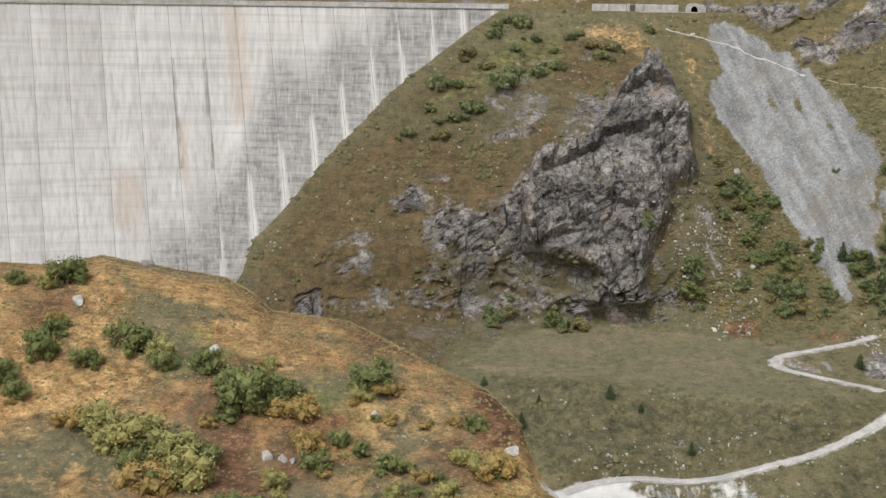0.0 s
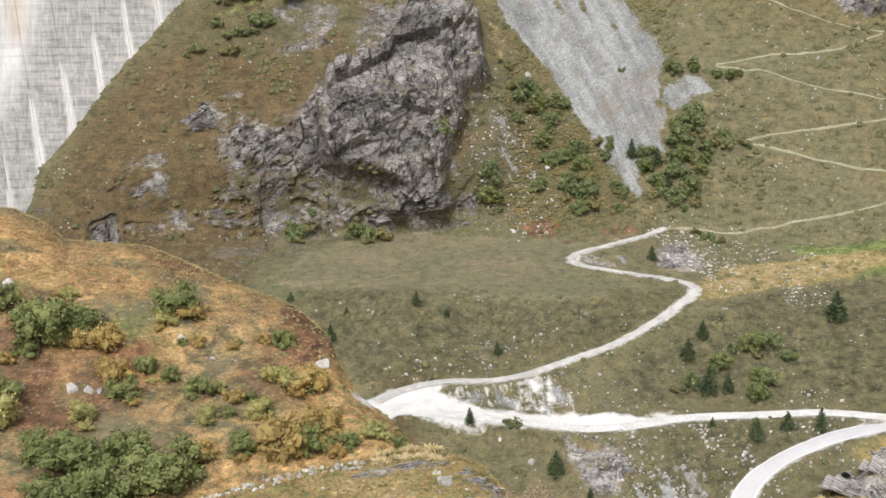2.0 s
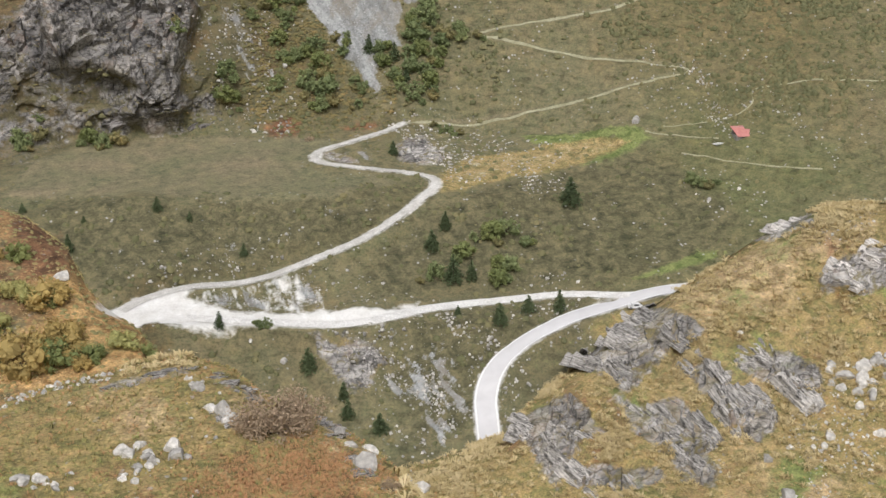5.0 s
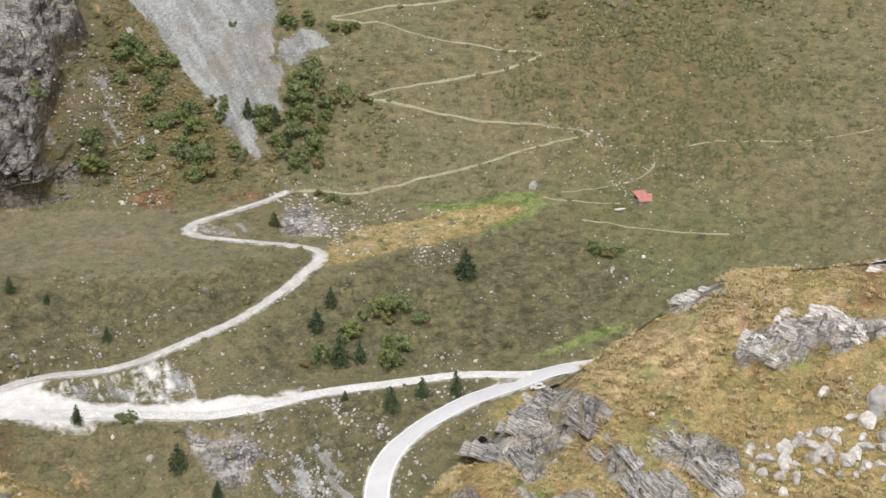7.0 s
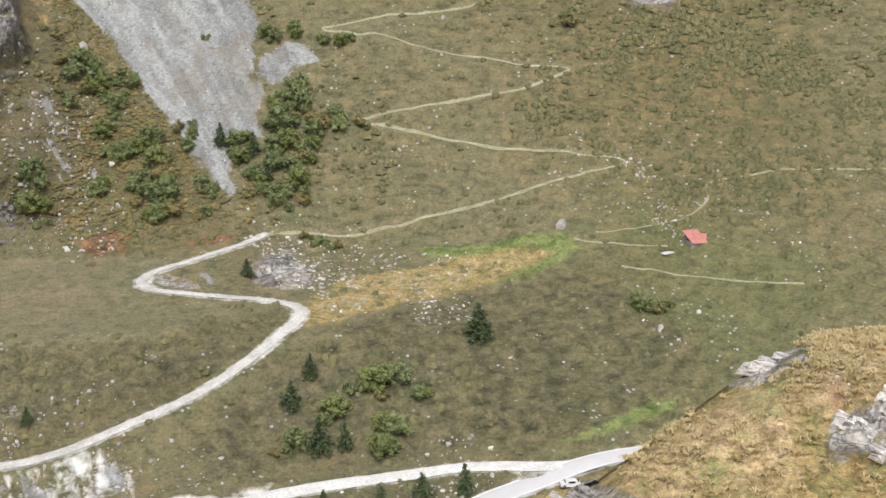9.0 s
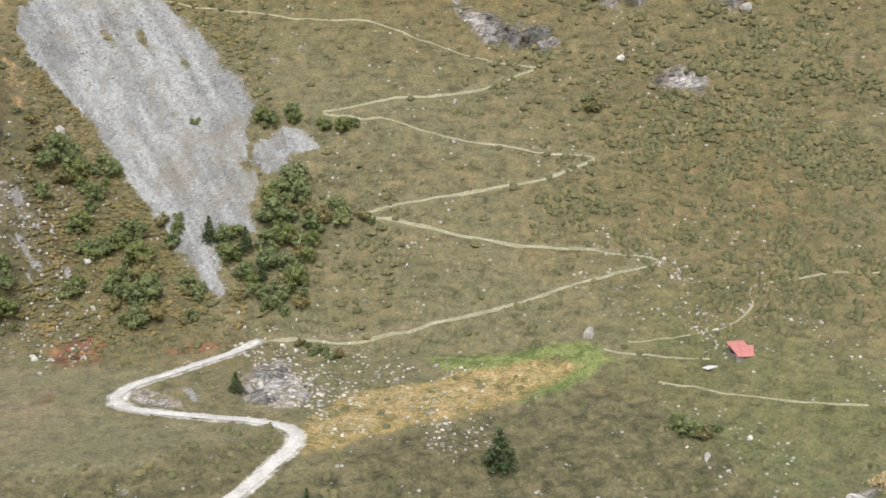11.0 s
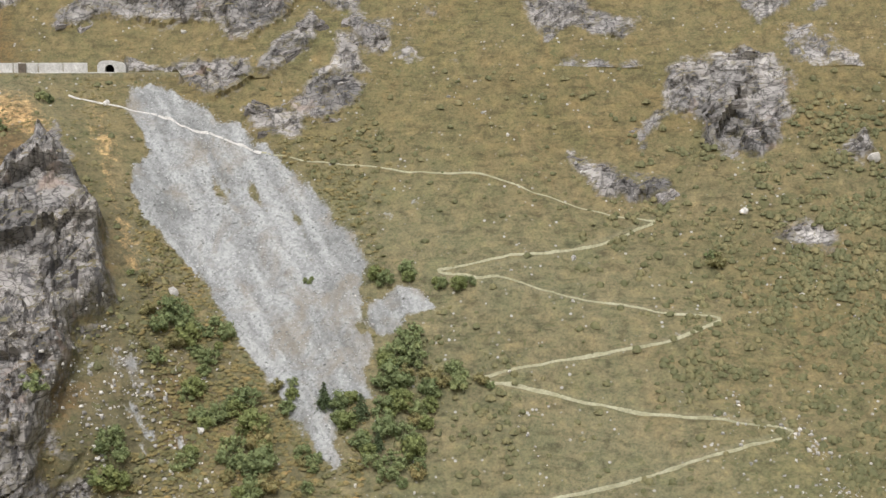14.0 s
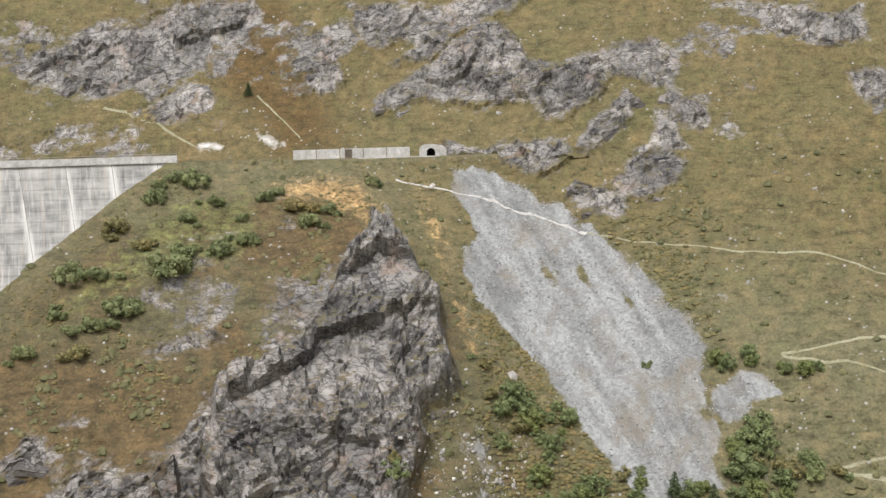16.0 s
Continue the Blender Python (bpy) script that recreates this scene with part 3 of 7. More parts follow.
BANKS = [  # steep banks below the level grass: olive turf, darkened for their shade
    [(14.9, 278.6), (22.9, 275.5), (42.1, 266.3), (56.5, 264.3), (72.9, 259.0), (87.5, 259.5), (93.1, 260.2), (85.5, 253.7), (73.9, 250.0), (58.8, 249.5), (40.7, 249.1), (23.6, 249.0), (10.0, 262.0)],
    [(106.9, 253.6), (121.9, 255.9), (137.0, 257.0), (150.1, 256.6), (151.4, 250.7), (155.7, 237.8), (158.2, 225.3), (149.9, 218.7), (137.0, 215.4), (125.7, 216.5), (109.8, 223.5), (92.4, 230.7), (77.5, 230.6), (73.0, 239.2), (80.9, 244.2), (91.3, 248.0)],
    [(79.3, 222.0), (90.9, 223.8), (108.7, 215.9), (113.1, 212.0), (102.1, 212.3), (91.9, 211.2), (87.0, 207.9), (81.5, 197.1), (72.4, 196.7), (69.7, 208.1), (70.9, 214.9)],
]
GREEN_SLOPE = [(162.9, 281.5), (172.2, 275.4), (183.2, 255.0), (193.1, 227.2), (192.6, 213.6), (172.9, 214.3), (159.7, 213.2), (144.4, 211.7), (125.2, 212.4), (118.0, 223.3), (124.4, 238.4), (148.0, 252.3), (152.3, 259.7), (157.8, 264.8)]  # greener hay slope round the hut
OCHRE_SLOPE = [(172.1, 317.4), (201.8, 303.3), (221.2, 282.5), (195.6, 251.8), (184.5, 261.4), (175.4, 276.9), (169.0, 289.7), (173.9, 298.0)]  # ochre, shrubby slope
OUTCROPS = [  # rock outcrops of the valley side
    [(-14.0, 328.4), (-9.7, 330.8), (-5.5, 330.8), (-5.9, 327.3), (-10.2, 326.4)],
    [(-6.4, 321.9), (0.7, 325.7), (12.4, 324.4), (15.3, 325.5), (5.1, 319.0), (-5.6, 320.1)],
    [(31.0, 313.8), (33.7, 314.3), (37.8, 313.8), (39.7, 312.4), (35.9, 311.9)],
    [(9.6, 342.2), (21.9, 346.2), (24.9, 343.9), (14.1, 340.7)],
    [(51.3, 311.8), (59.0, 311.7), (60.2, 309.5), (53.3, 309.9)],
    [(-25.0, 319.0), (-20.8, 320.7), (-17.8, 318.3), (-19.9, 317.7)],
    [(-37.5, 313.8), (-30.5, 316.0), (-29.6, 313.4), (-22.7, 205.9)],
    [(61.1, 371.8), (60.8, 362.8), (62.1, 358.4), (59.4, 355.6), (58.1, 363.1)],
] + [
    [(-16.8, 449.6), (-8.8, 449.9), (1.9, 450.2), (9.7, 445.4), (21.9, 445.5), (39.8, 436.4), (40.4, 431.8), (34.9, 430.4), (28.6, 433.7), (26.7, 429.2), (20.3, 430.3), (14.9, 429.6), (10.2, 435.2), (4.9, 435.3), (-9.2, 440.1), (-16.9, 443.4)],
    [(11.2, 429.0), (20.1, 428.7), (27.0, 425.9), (28.0, 420.6), (23.0, 419.6), (16.4, 423.8)],
    [(48.6, 424.2), (55.1, 423.1), (61.7, 423.1), (64.6, 417.4), (59.1, 416.6), (57.9, 410.3), (52.8, 410.4), (49.8, 415.7), (47.8, 421.2)],
    [(63.4, 424.5), (85.5, 415.9), (79.1, 411.6), (71.8, 414.3), (64.2, 415.4)],
    [(147.1, 388.5), (173.1, 376.2), (170.3, 370.5), (162.7, 373.1), (155.6, 377.7), (152.2, 381.8)],
] + [
    [(185.3, 341.3), (194.0, 339.0), (201.8, 336.3), (204.9, 330.3), (206.6, 326.0), (204.6, 320.8), (199.2, 318.7), (194.7, 317.8), (188.5, 320.3), (185.7, 324.4), (186.1, 329.7), (184.0, 333.0), (179.9, 333.6), (173.5, 329.6), (173.8, 333.0), (180.3, 335.6)],
    [(160.3, 336.5), (164.4, 332.1), (169.6, 327.4), (176.2, 322.8), (174.1, 320.6), (167.6, 323.6), (162.7, 328.5)],
    [(187.4, 305.2), (193.6, 303.5), (198.6, 299.2), (196.5, 297.2), (191.2, 301.5)],
    [(163.5, 367.3), (174.8, 361.3), (183.7, 351.7), (178.7, 350.3), (170.2, 357.2), (164.4, 356.2)],
    [(207.0, 344.0), (217.4, 341.8), (222.4, 337.5), (213.5, 337.7), (207.3, 338.8)],
    [(207.4, 310.0), (212.6, 310.0), (212.9, 306.4), (210.5, 305.7)],
    [(188.3, 305.7), (194.5, 303.5), (198.4, 299.6), (197.7, 297.4), (193.3, 299.4), (189.3, 303.1)],
] + [
    [(63.1, 402.8), (67.2, 400.3), (76.4, 399.4), (86.0, 394.8), (93.1, 391.4), (102.2, 381.8), (109.2, 382.8), (119.2, 384.8), (127.4, 378.3), (132.0, 384.1), (127.2, 390.9), (114.9, 391.0), (107.3, 392.7), (99.2, 397.5), (95.1, 407.5), (90.4, 410.9), (78.5, 408.0), (69.8, 406.0)],
    [(69.3, 410.3), (76.7, 411.8), (84.8, 416.1), (90.7, 417.1), (105.7, 409.3), (94.5, 410.2), (87.7, 411.4), (78.6, 408.4)],
    [(126.4, 379.0), (130.2, 377.0), (133.4, 373.7), (132.8, 370.2), (129.4, 369.4), (126.9, 372.6), (124.8, 377.0)],
    [(105.4, 376.2), (115.1, 381.2), (119.3, 381.6), (119.4, 377.9), (112.0, 374.7), (105.8, 372.2), (103.2, 374.6)],
    [(122.5, 376.2), (125.7, 374.4), (126.0, 366.7), (122.8, 366.2), (119.8, 368.2)],
] + [
    [(107.6, 366.7), (115.5, 368.9), (121.5, 367.7), (125.0, 364.9), (121.2, 361.8), (113.7, 361.3), (109.5, 363.4)],
    [(99.8, 367.9), (105.5, 366.2), (110.5, 362.2), (108.1, 359.2), (103.8, 361.8), (101.3, 362.4)],
    [(77.4, 390.0), (84.5, 384.2), (88.4, 384.5), (101.7, 377.2), (102.0, 373.6), (96.1, 372.0), (90.7, 374.6), (86.5, 377.8), (76.9, 379.4)],
]
CRAG_ROCKS = [  # bare rock on the near crag
    [(102.7, 201.4), (111.4, 204.5), (118.2, 205.8), (123.8, 206.8), (122.8, 194.7), (124.7, 187.3), (122.0, 186.6), (116.2, 187.1), (110.2, 184.6), (105.6, 182.5), (103.3, 189.0)],
    [(88.4, 190.1), (92.1, 189.1), (96.1, 188.2), (97.4, 179.5), (98.2, 175.0), (93.8, 176.6), (89.3, 171.7), (85.0, 168.1), (84.6, 175.2), (84.8, 182.6)],
    [(103.2, 182.5), (105.8, 178.4), (113.2, 177.7), (113.8, 170.4), (112.9, 165.1), (104.7, 160.8), (105.2, 167.3), (102.4, 174.2)],
    [(118.7, 181.7), (122.7, 182.1), (124.8, 177.4), (121.0, 174.9), (117.1, 176.9)],
    [(125.5, 179.4), (131.5, 179.2), (135.5, 176.2), (138.3, 171.2), (136.0, 166.9), (131.3, 168.0), (128.2, 173.9)],
    [(119.4, 173.0), (126.3, 172.7), (126.4, 165.4), (120.8, 161.8), (117.2, 167.1)],
] + [
    [(88.6, 170.7), (97.2, 168.5), (102.8, 164.6), (102.4, 161.8), (94.2, 162.8), (88.4, 166.1)],
    [(147.4, 186.0), (153.1, 186.7), (160.8, 183.9), (156.4, 177.6), (150.1, 180.4), (146.7, 183.8)],
    [(146.7, 206.9), (160.6, 218.5), (158.8, 203.8), (154.1, 197.4), (148.8, 200.7)],
    [(105.5, 164.5), (110.4, 166.8), (111.3, 160.6), (108.4, 157.7), (104.7, 160.8)],
    [(199.1, 216.9), (206.1, 211.9), (181.8, 186.1), (196.9, 212.4)],
    [(148.6, 185.9), (153.7, 187.4), (164.2, 182.6), (172.2, 175.0), (170.3, 172.7), (159.9, 176.9), (150.5, 181.3)],
]
MOUND_ROCKS = [  # bare rock on the near mound
    [(19.5, 119.1), (21.3, 120.9), (22.6, 118.7), (25.2, 117.1), (23.5, 112.5), (21.3, 115.2)],
    [(18.2, 112.4), (20.5, 111.5), (21.6, 109.1), (20.5, 107.2), (19.0, 108.7)],
    [(29.2, 110.8), (58.4, 205.2), (30.8, 105.2), (28.6, 105.3)],
    [(28.9, 100.0), (31.3, 100.7), (31.9, 97.6), (29.3, 96.1)],
    [(10.0, 121.9), (16.3, 121.9), (19.7, 121.6), (16.4, 118.9), (10.3, 119.3)],
]
MEADOW = [(6.4, 284.7), (13.5, 306.0), (25.4, 308.2), (45.8, 309.0), (65.2, 301.3), (87.4, 293.8), (76.6, 285.9), (72.9, 277.6), (77.5, 270.1), (95.5, 267.1), (88.1, 261.2), (73.2, 260.0), (50.5, 265.5), (27.8, 276.1), (11.6, 281.7)]  # level meadow under the cliff
TERRACE = [  # bleached short grass of the terrace
    [(102.0, 267.6), (112.4, 277.5), (125.0, 272.3), (136.2, 273.9), (149.8, 264.7), (151.7, 259.6), (136.5, 259.1), (119.8, 257.5), (107.2, 257.7), (97.4, 253.6)],
    [(108.9, 206.0), (115.9, 207.8), (122.1, 207.5), (120.0, 205.9), (112.7, 201.6), (108.8, 204.0)],
]
LUSH = [  # bright green grass
    [(129.2, 281.9), (137.1, 275.7), (146.3, 269.6), (152.9, 264.8), (153.5, 259.6), (148.1, 258.5), (137.4, 258.0), (133.3, 258.7), (141.6, 260.4), (149.9, 262.0), (141.2, 268.6), (130.2, 274.0)],
    [(129.1, 215.4), (137.0, 215.4), (142.4, 215.4), (147.8, 217.5), (142.4, 219.9), (132.8, 217.4), (124.5, 216.8)],
    [(-14.3, 109.3), (-8.4, 110.2), (-4.4, 99.4), (-13.6, 101.3)],
]
GREENISH = [  # turf with green in it
    [(97.8, 206.6), (105.5, 207.6), (113.2, 208.1), (110.9, 203.5), (101.9, 199.9), (93.7, 199.9)],
    [(-14.6, 113.1), (-6.9, 111.0), (-3.0, 99.1), (-13.6, 101.3)],
    [(17.0, 380.8), (36.6, 378.2), (38.7, 366.3), (32.1, 356.7), (19.2, 353.4), (5.7, 348.1), (-8.0, 343.7), (-12.1, 347.6), (-2.6, 358.2), (7.8, 369.4)],
]
STRAW = [  # dry straw-coloured grass
    [(-39.6, 192.0), (-32.5, 196.7), (-14.2, 191.7), (-12.1, 186.3), (-15.2, 182.5), (-23.9, 184.9), (-32.4, 185.3)],
    [(-55.8, 211.6), (-36.4, 209.8), (-27.9, 202.4), (-14.9, 200.9), (-2.7, 190.2), (-12.7, 195.8), (-30.0, 198.0), (-48.5, 200.5)],
    [(13.5, 145.4), (16.5, 127.5), (38.8, 225.2), (43.2, 221.0), (18.5, 121.4), (13.0, 122.8)],
    [(37.9, 379.5), (47.5, 380.3), (57.8, 376.7), (61.0, 368.1), (59.7, 354.8), (54.5, 365.0), (46.3, 371.6), (38.5, 374.2)],
    [(68.3, 374.8), (71.9, 364.3), (69.9, 351.6), (73.0, 342.2), (74.9, 337.3), (71.6, 336.9), (68.2, 344.8), (66.9, 353.1), (65.9, 363.5)],
    [(124.1, 207.3), (136.5, 205.0), (144.3, 203.5), (167.8, 193.2), (161.0, 184.2), (147.5, 187.6), (141.0, 181.1), (128.1, 183.4), (120.5, 190.8)],
]
RUST = [  # rust-red dwarf shrubs
    [(68.3, 306.1), (73.7, 306.8), (79.5, 306.3), (80.2, 302.6), (75.0, 297.4), (68.9, 300.9)],
    [(88.8, 301.1), (94.6, 300.2), (99.2, 297.2), (94.3, 295.2), (89.2, 298.4)],
    [(2.8, 172.4), (9.8, 175.0), (11.5, 167.4), (6.1, 165.7)],
    [(16.7, 98.4), (26.7, 101.4), (29.4, 96.3), (26.3, 92.8), (16.3, 96.4)],
    [(3.3, 180.1), (15.9, 265.3), (11.8, 169.2), (6.3, 168.0)],
]
GRAVEL = [  # gravel turning place and pull-outs
    [(37.1, 408.7), (43.6, 405.3), (40.5, 405.6)],
    [(23.7, 413.7), (28.8, 410.9), (28.7, 409.9), (23.6, 412.7)],
    [(13.7, 161.9), (27.5, 247.1), (38.9, 246.9), (34.2, 240.6), (46.7, 235.5), (66.0, 229.6), (74.8, 227.2), (81.7, 228.0), (75.9, 221.9), (70.3, 220.8), (64.4, 224.1), (43.1, 229.3), (27.5, 233.3), (16.4, 161.7)],
    [(18.5, 238.6), (23.0, 243.6), (34.5, 247.9), (42.3, 247.4), (37.9, 241.5), (45.6, 234.7), (44.0, 231.0), (31.5, 232.6), (22.0, 235.5)],
]
HEATH = [  # slope dark with dwarf shrubs
    [(173.9, 302.0), (186.9, 307.7), (201.3, 310.5), (212.2, 303.4), (217.7, 288.9), (193.3, 254.0), (185.2, 267.3), (173.5, 274.5), (174.4, 292.1)],
    [(173.9, 276.1), (190.0, 284.7), (220.8, 263.8), (210.6, 248.8), (190.6, 258.6), (175.1, 264.2)],
]
DEEP_TURF = [  # darker turf of the banks
    [(8.8, 278.6), (27.1, 268.2), (51.0, 263.7), (74.2, 259.5), (91.9, 260.8), (91.2, 253.1), (71.6, 248.4), (54.3, 247.8), (31.4, 248.7), (18.9, 253.8), (9.3, 183.7)],
    [(81.6, 243.7), (92.1, 247.7), (98.2, 250.0), (127.3, 253.3), (152.7, 257.1), (140.3, 245.0), (135.4, 228.0), (129.9, 215.5), (111.9, 220.9), (89.7, 228.0), (71.0, 238.0), (75.0, 242.8)],
    [(85.2, 222.8), (113.9, 214.5), (114.4, 210.7), (96.7, 209.4), (86.5, 207.7), (80.1, 197.5), (76.5, 205.8), (76.1, 217.4)],
    [(92.1, 204.2), (100.8, 207.8), (113.9, 204.7), (105.4, 199.8), (95.1, 195.4), (90.5, 197.7)],
    [(63.4, 329.4), (72.1, 332.3), (70.9, 315.8), (83.3, 302.6), (71.9, 308.4), (58.8, 310.6)],
    [(74.3, 332.8), (83.8, 329.1), (93.2, 311.1), (98.0, 300.5), (84.5, 303.1), (77.9, 315.6)],
]
KNOLL = [  # the whole knoll
    [(-49.4, 318.0), (-39.1, 329.6), (-25.5, 345.5), (-10.7, 359.4), (5.1, 372.0), (28.1, 376.7), (55.7, 374.1), (65.2, 361.1), (73.5, 342.3), (81.2, 325.5), (85.8, 305.4), (58.7, 308.2), (30.8, 310.6), (2.5, 296.3), (-12.9, 198.7), (-26.2, 203.7)],
]
BROWN_TURF = [  # brown withered turf
    [(-49.4, 318.0), (-39.1, 329.6), (-25.4, 344.0), (-10.2, 344.8), (2.1, 334.5), (-4.9, 320.6), (1.0, 315.4), (2.5, 296.3), (-12.1, 200.2), (-26.2, 203.7)],
    [(-22.0, 339.1), (-1.0, 342.3), (31.9, 334.6), (16.8, 328.2), (-0.7, 324.7), (-15.3, 326.6)],
    [(-15.6, 347.5), (14.8, 340.7), (32.6, 334.4), (23.8, 329.4), (3.7, 326.8), (-15.7, 330.3)],
    [(23.2, 444.8), (46.0, 433.1), (55.4, 396.5), (41.6, 404.2)],
    [(28.0, 249.9), (39.5, 250.1), (35.1, 245.3), (12.8, 161.7)],
]
UPPER_ROAD = [(24.5, 241.5), (30.0, 244.4), (37.2, 245.7), (49.2, 246.0), (61.3, 246.3), (74.1, 247.8), (84.0, 250.4), (91.8, 254.0), (97.8, 259.1), (98.7, 264.3), (94.5, 269.1), (84.9, 273.3), (78.1, 278.1), (76.4, 283.4), (80.0, 288.4), (87.5, 290.5), (98.8, 294.0), (103.3, 296.2)]  # gravel road winding up to the terrace
LOWER_ROAD = [(78.9, 174.1), (83.0, 190.5), (85.4, 198.8), (86.9, 202.9), (90.1, 206.8), (95.3, 209.0), (104.0, 209.5), (114.4, 210.5), (123.7, 211.0), (131.0, 209.8), (139.0, 207.8)]  # pale asphalt road
SIDE_ROAD = [(123.9, 211.7), (116.0, 216.3), (105.7, 221.3), (94.7, 224.8), (86.5, 226.1), (80.9, 225.7), (74.8, 223.9), (68.9, 223.7), (58.3, 226.9), (46.8, 231.2), (36.4, 234.9)]  # asphalt side road that runs out into gravel
TRAIL_LOW = [(103.3, 296.2), (109.7, 295.1), (121.9, 291.2), (132.5, 287.1), (142.8, 282.7), (155.0, 279.0), (166.1, 276.3), (171.5, 275.4), (171.5, 276.9), (164.1, 281.4), (153.6, 289.0), (140.7, 298.8), (129.5, 306.3), (128.0, 307.9)]
TRAIL_HIGH = [(128.4, 308.0), (137.8, 305.0), (146.9, 302.2), (155.0, 300.0), (163.6, 298.4), (170.2, 297.4), (171.6, 297.8), (169.1, 299.8), (160.1, 305.3), (149.1, 312.0), (138.0, 318.5), (129.6, 323.3), (126.5, 325.7), (131.1, 324.2), (141.8, 321.8), (153.0, 320.2), (162.3, 319.4), (168.1, 318.8), (170.1, 318.8)]
TRAIL_TOP = [(170.1, 318.8), (165.7, 321.4), (156.6, 328.0), (143.4, 336.7), (127.8, 346.1), (115.9, 352.7), (107.7, 356.5), (100.6, 360.2)]
TRAIL_SCREE = [(63.9, 376.9), (70.6, 374.2), (77.4, 371.8), (83.0, 369.9), (86.3, 368.4), (91.7, 366.1), (95.8, 363.7), (100.6, 360.2)]
TRACK_CREST = [(2.1, 432.3), (8.3, 428.3), (14.4, 423.4), (19.0, 417.9), (23.0, 414.0)]
TRACK_UP = [(38.4, 417.7), (41.5, 412.6), (44.1, 408.2), (46.7, 403.4)]
TRAIL_HUT = [(153.9, 263.9), (158.1, 259.9), (163.1, 255.4), (167.1, 252.3)]
TRAIL_EAST = [(158.5, 263.5), (167.9, 258.9), (174.7, 256.7), (179.4, 257.6), (181.8, 261.2), (186.0, 259.1), (191.0, 256.0), (197.8, 251.5), (206.8, 244.4), (214.2, 240.9), (224.3, 235.8)]
TRAIL_WEST = [(157.4, 252.6), (163.3, 245.3), (171.0, 237.0), (180.1, 229.5)]
BUSH_BELT = [  # x, y and width of the bushes in the belts beside the scree
    (113.5, 315.4, 6.2), (112.8, 309.1, 5.6), (108.4, 305.9, 5.1), (112.3, 302.1, 5.0), (118.3, 309.2, 5.2), (109.1, 302.0, 4.6), (104.0, 305.7, 4.6), (116.9, 314.2, 6.2),
    (120.7, 309.6, 4.8), (87.0, 318.2, 5.8), (87.0, 311.2, 6.1), (83.2, 308.9, 5.0), (87.1, 305.0, 5.0), (76.2, 332.2, 5.9), (79.1, 329.2, 5.2), (72.4, 325.5, 4.1),
    (78.7, 322.1, 4.7), (81.5, 317.2, 4.7), (84.6, 317.2, 4.5), (93.2, 314.5, 3.7), (95.6, 305.8, 3.6), (101.9, 311.7, 4.1), (62.4, 313.3, 4.6), (60.7, 310.4, 4.0),
    (81.8, 329.6, 4.2), (72.3, 337.1, 3.2), (109.5, 309.0, 5.1),
]
CONIFERS = [  # x, y and height of each conifer
    (56.6, 219.2, 4.9), (61.1, 211.0, 3.9), (60.7, 207.0, 4.3), (65.3, 202.0, 4.4), (41.8, 229.6, 3.3), (71.0, 189.5, 4.3), (36.4, 264.8, 3.2), (94.9, 245.5, 4.9),
    (90.5, 242.0, 5.1), (124.1, 243.9, 7.3), (88.2, 220.9, 2.3), (94.7, 214.7, 4.7), (101.4, 215.9, 4.1), (107.1, 213.5, 4.5), (17.2, 260.4, 3.6), (9.6, 275.7, 2.5),
    (42.7, 261.8, 2.5), (51.9, 252.0, 2.6), (92.2, 233.8, 5.9), (95.7, 232.1, 4.5), (94.5, 279.1, 3.7), (105.4, 309.4, 4.5), (99.5, 312.5, 4.5), (106.8, 304.5, 3.4),
    (36.4, 418.6, 3.3), (60.0, 374.6, 1.9), (21.2, 266.1, 1.7),
]
LEAFY_SHRUBS = [  # x, y and width of each leafy shrub on the far slopes
    (111.6, 311.8, 7.2), (116.8, 316.8, 7.3), (118.9, 310.8, 5.2), (123.6, 308.5, 4.6), (127.6, 307.3, 3.7), (112.2, 304.5, 5.1), (112.4, 299.4, 4.2), (106.5, 300.7, 4.0),
    (102.2, 309.0, 4.7), (105.1, 302.7, 4.0), (110.9, 308.5, 4.1), (115.2, 306.9, 4.1), (86.7, 313.9, 6.1), (86.9, 307.7, 6.0), (83.0, 312.0, 5.1), (84.4, 304.5, 4.6),
    (78.1, 331.5, 6.3), (76.2, 328.3, 4.8), (81.7, 325.5, 4.6), (92.2, 317.9, 3.7), (94.0, 307.3, 3.6), (74.5, 312.4, 4.0), (63.1, 312.1, 5.0), (63.6, 310.5, 4.0),
    (116.1, 327.1, 4.7), (114.5, 328.8, 3.9), (120.9, 327.6, 3.9), (128.7, 321.1, 3.6), (125.9, 322.8, 3.2), (102.4, 332.9, 1.9), (85.6, 327.8, 4.2), (77.8, 318.9, 3.7),
] + [
    (110.4, 294.2, 2.6), (113.7, 292.0, 3.0), (116.3, 290.5, 2.8), (93.6, 302.9, 3.0), (176.4, 306.5, 4.4), (88.7, 235.2, 5.2), (103.3, 239.5, 6.1), (107.2, 239.3, 6.1),
    (96.4, 238.5, 4.8), (104.1, 230.7, 5.2), (100.0, 228.5, 4.7), (109.3, 235.1, 3.1), (50.6, 227.8, 2.5), (49.1, 228.6, 1.8), (154.3, 240.1, 4.7), (156.0, 238.1, 3.4),
    (12.6, 311.6, 5.7), (16.7, 313.0, 5.1), (30.5, 307.6, 5.6), (34.5, 307.6, 5.6), 
    
    (12.4, 310.4, 4.3), (28.1, 311.9, 4.9), (50.6, 311.5, 4.9), (61.7, 310.8, 5.8), (74.5, 311.7, 4.4),
]
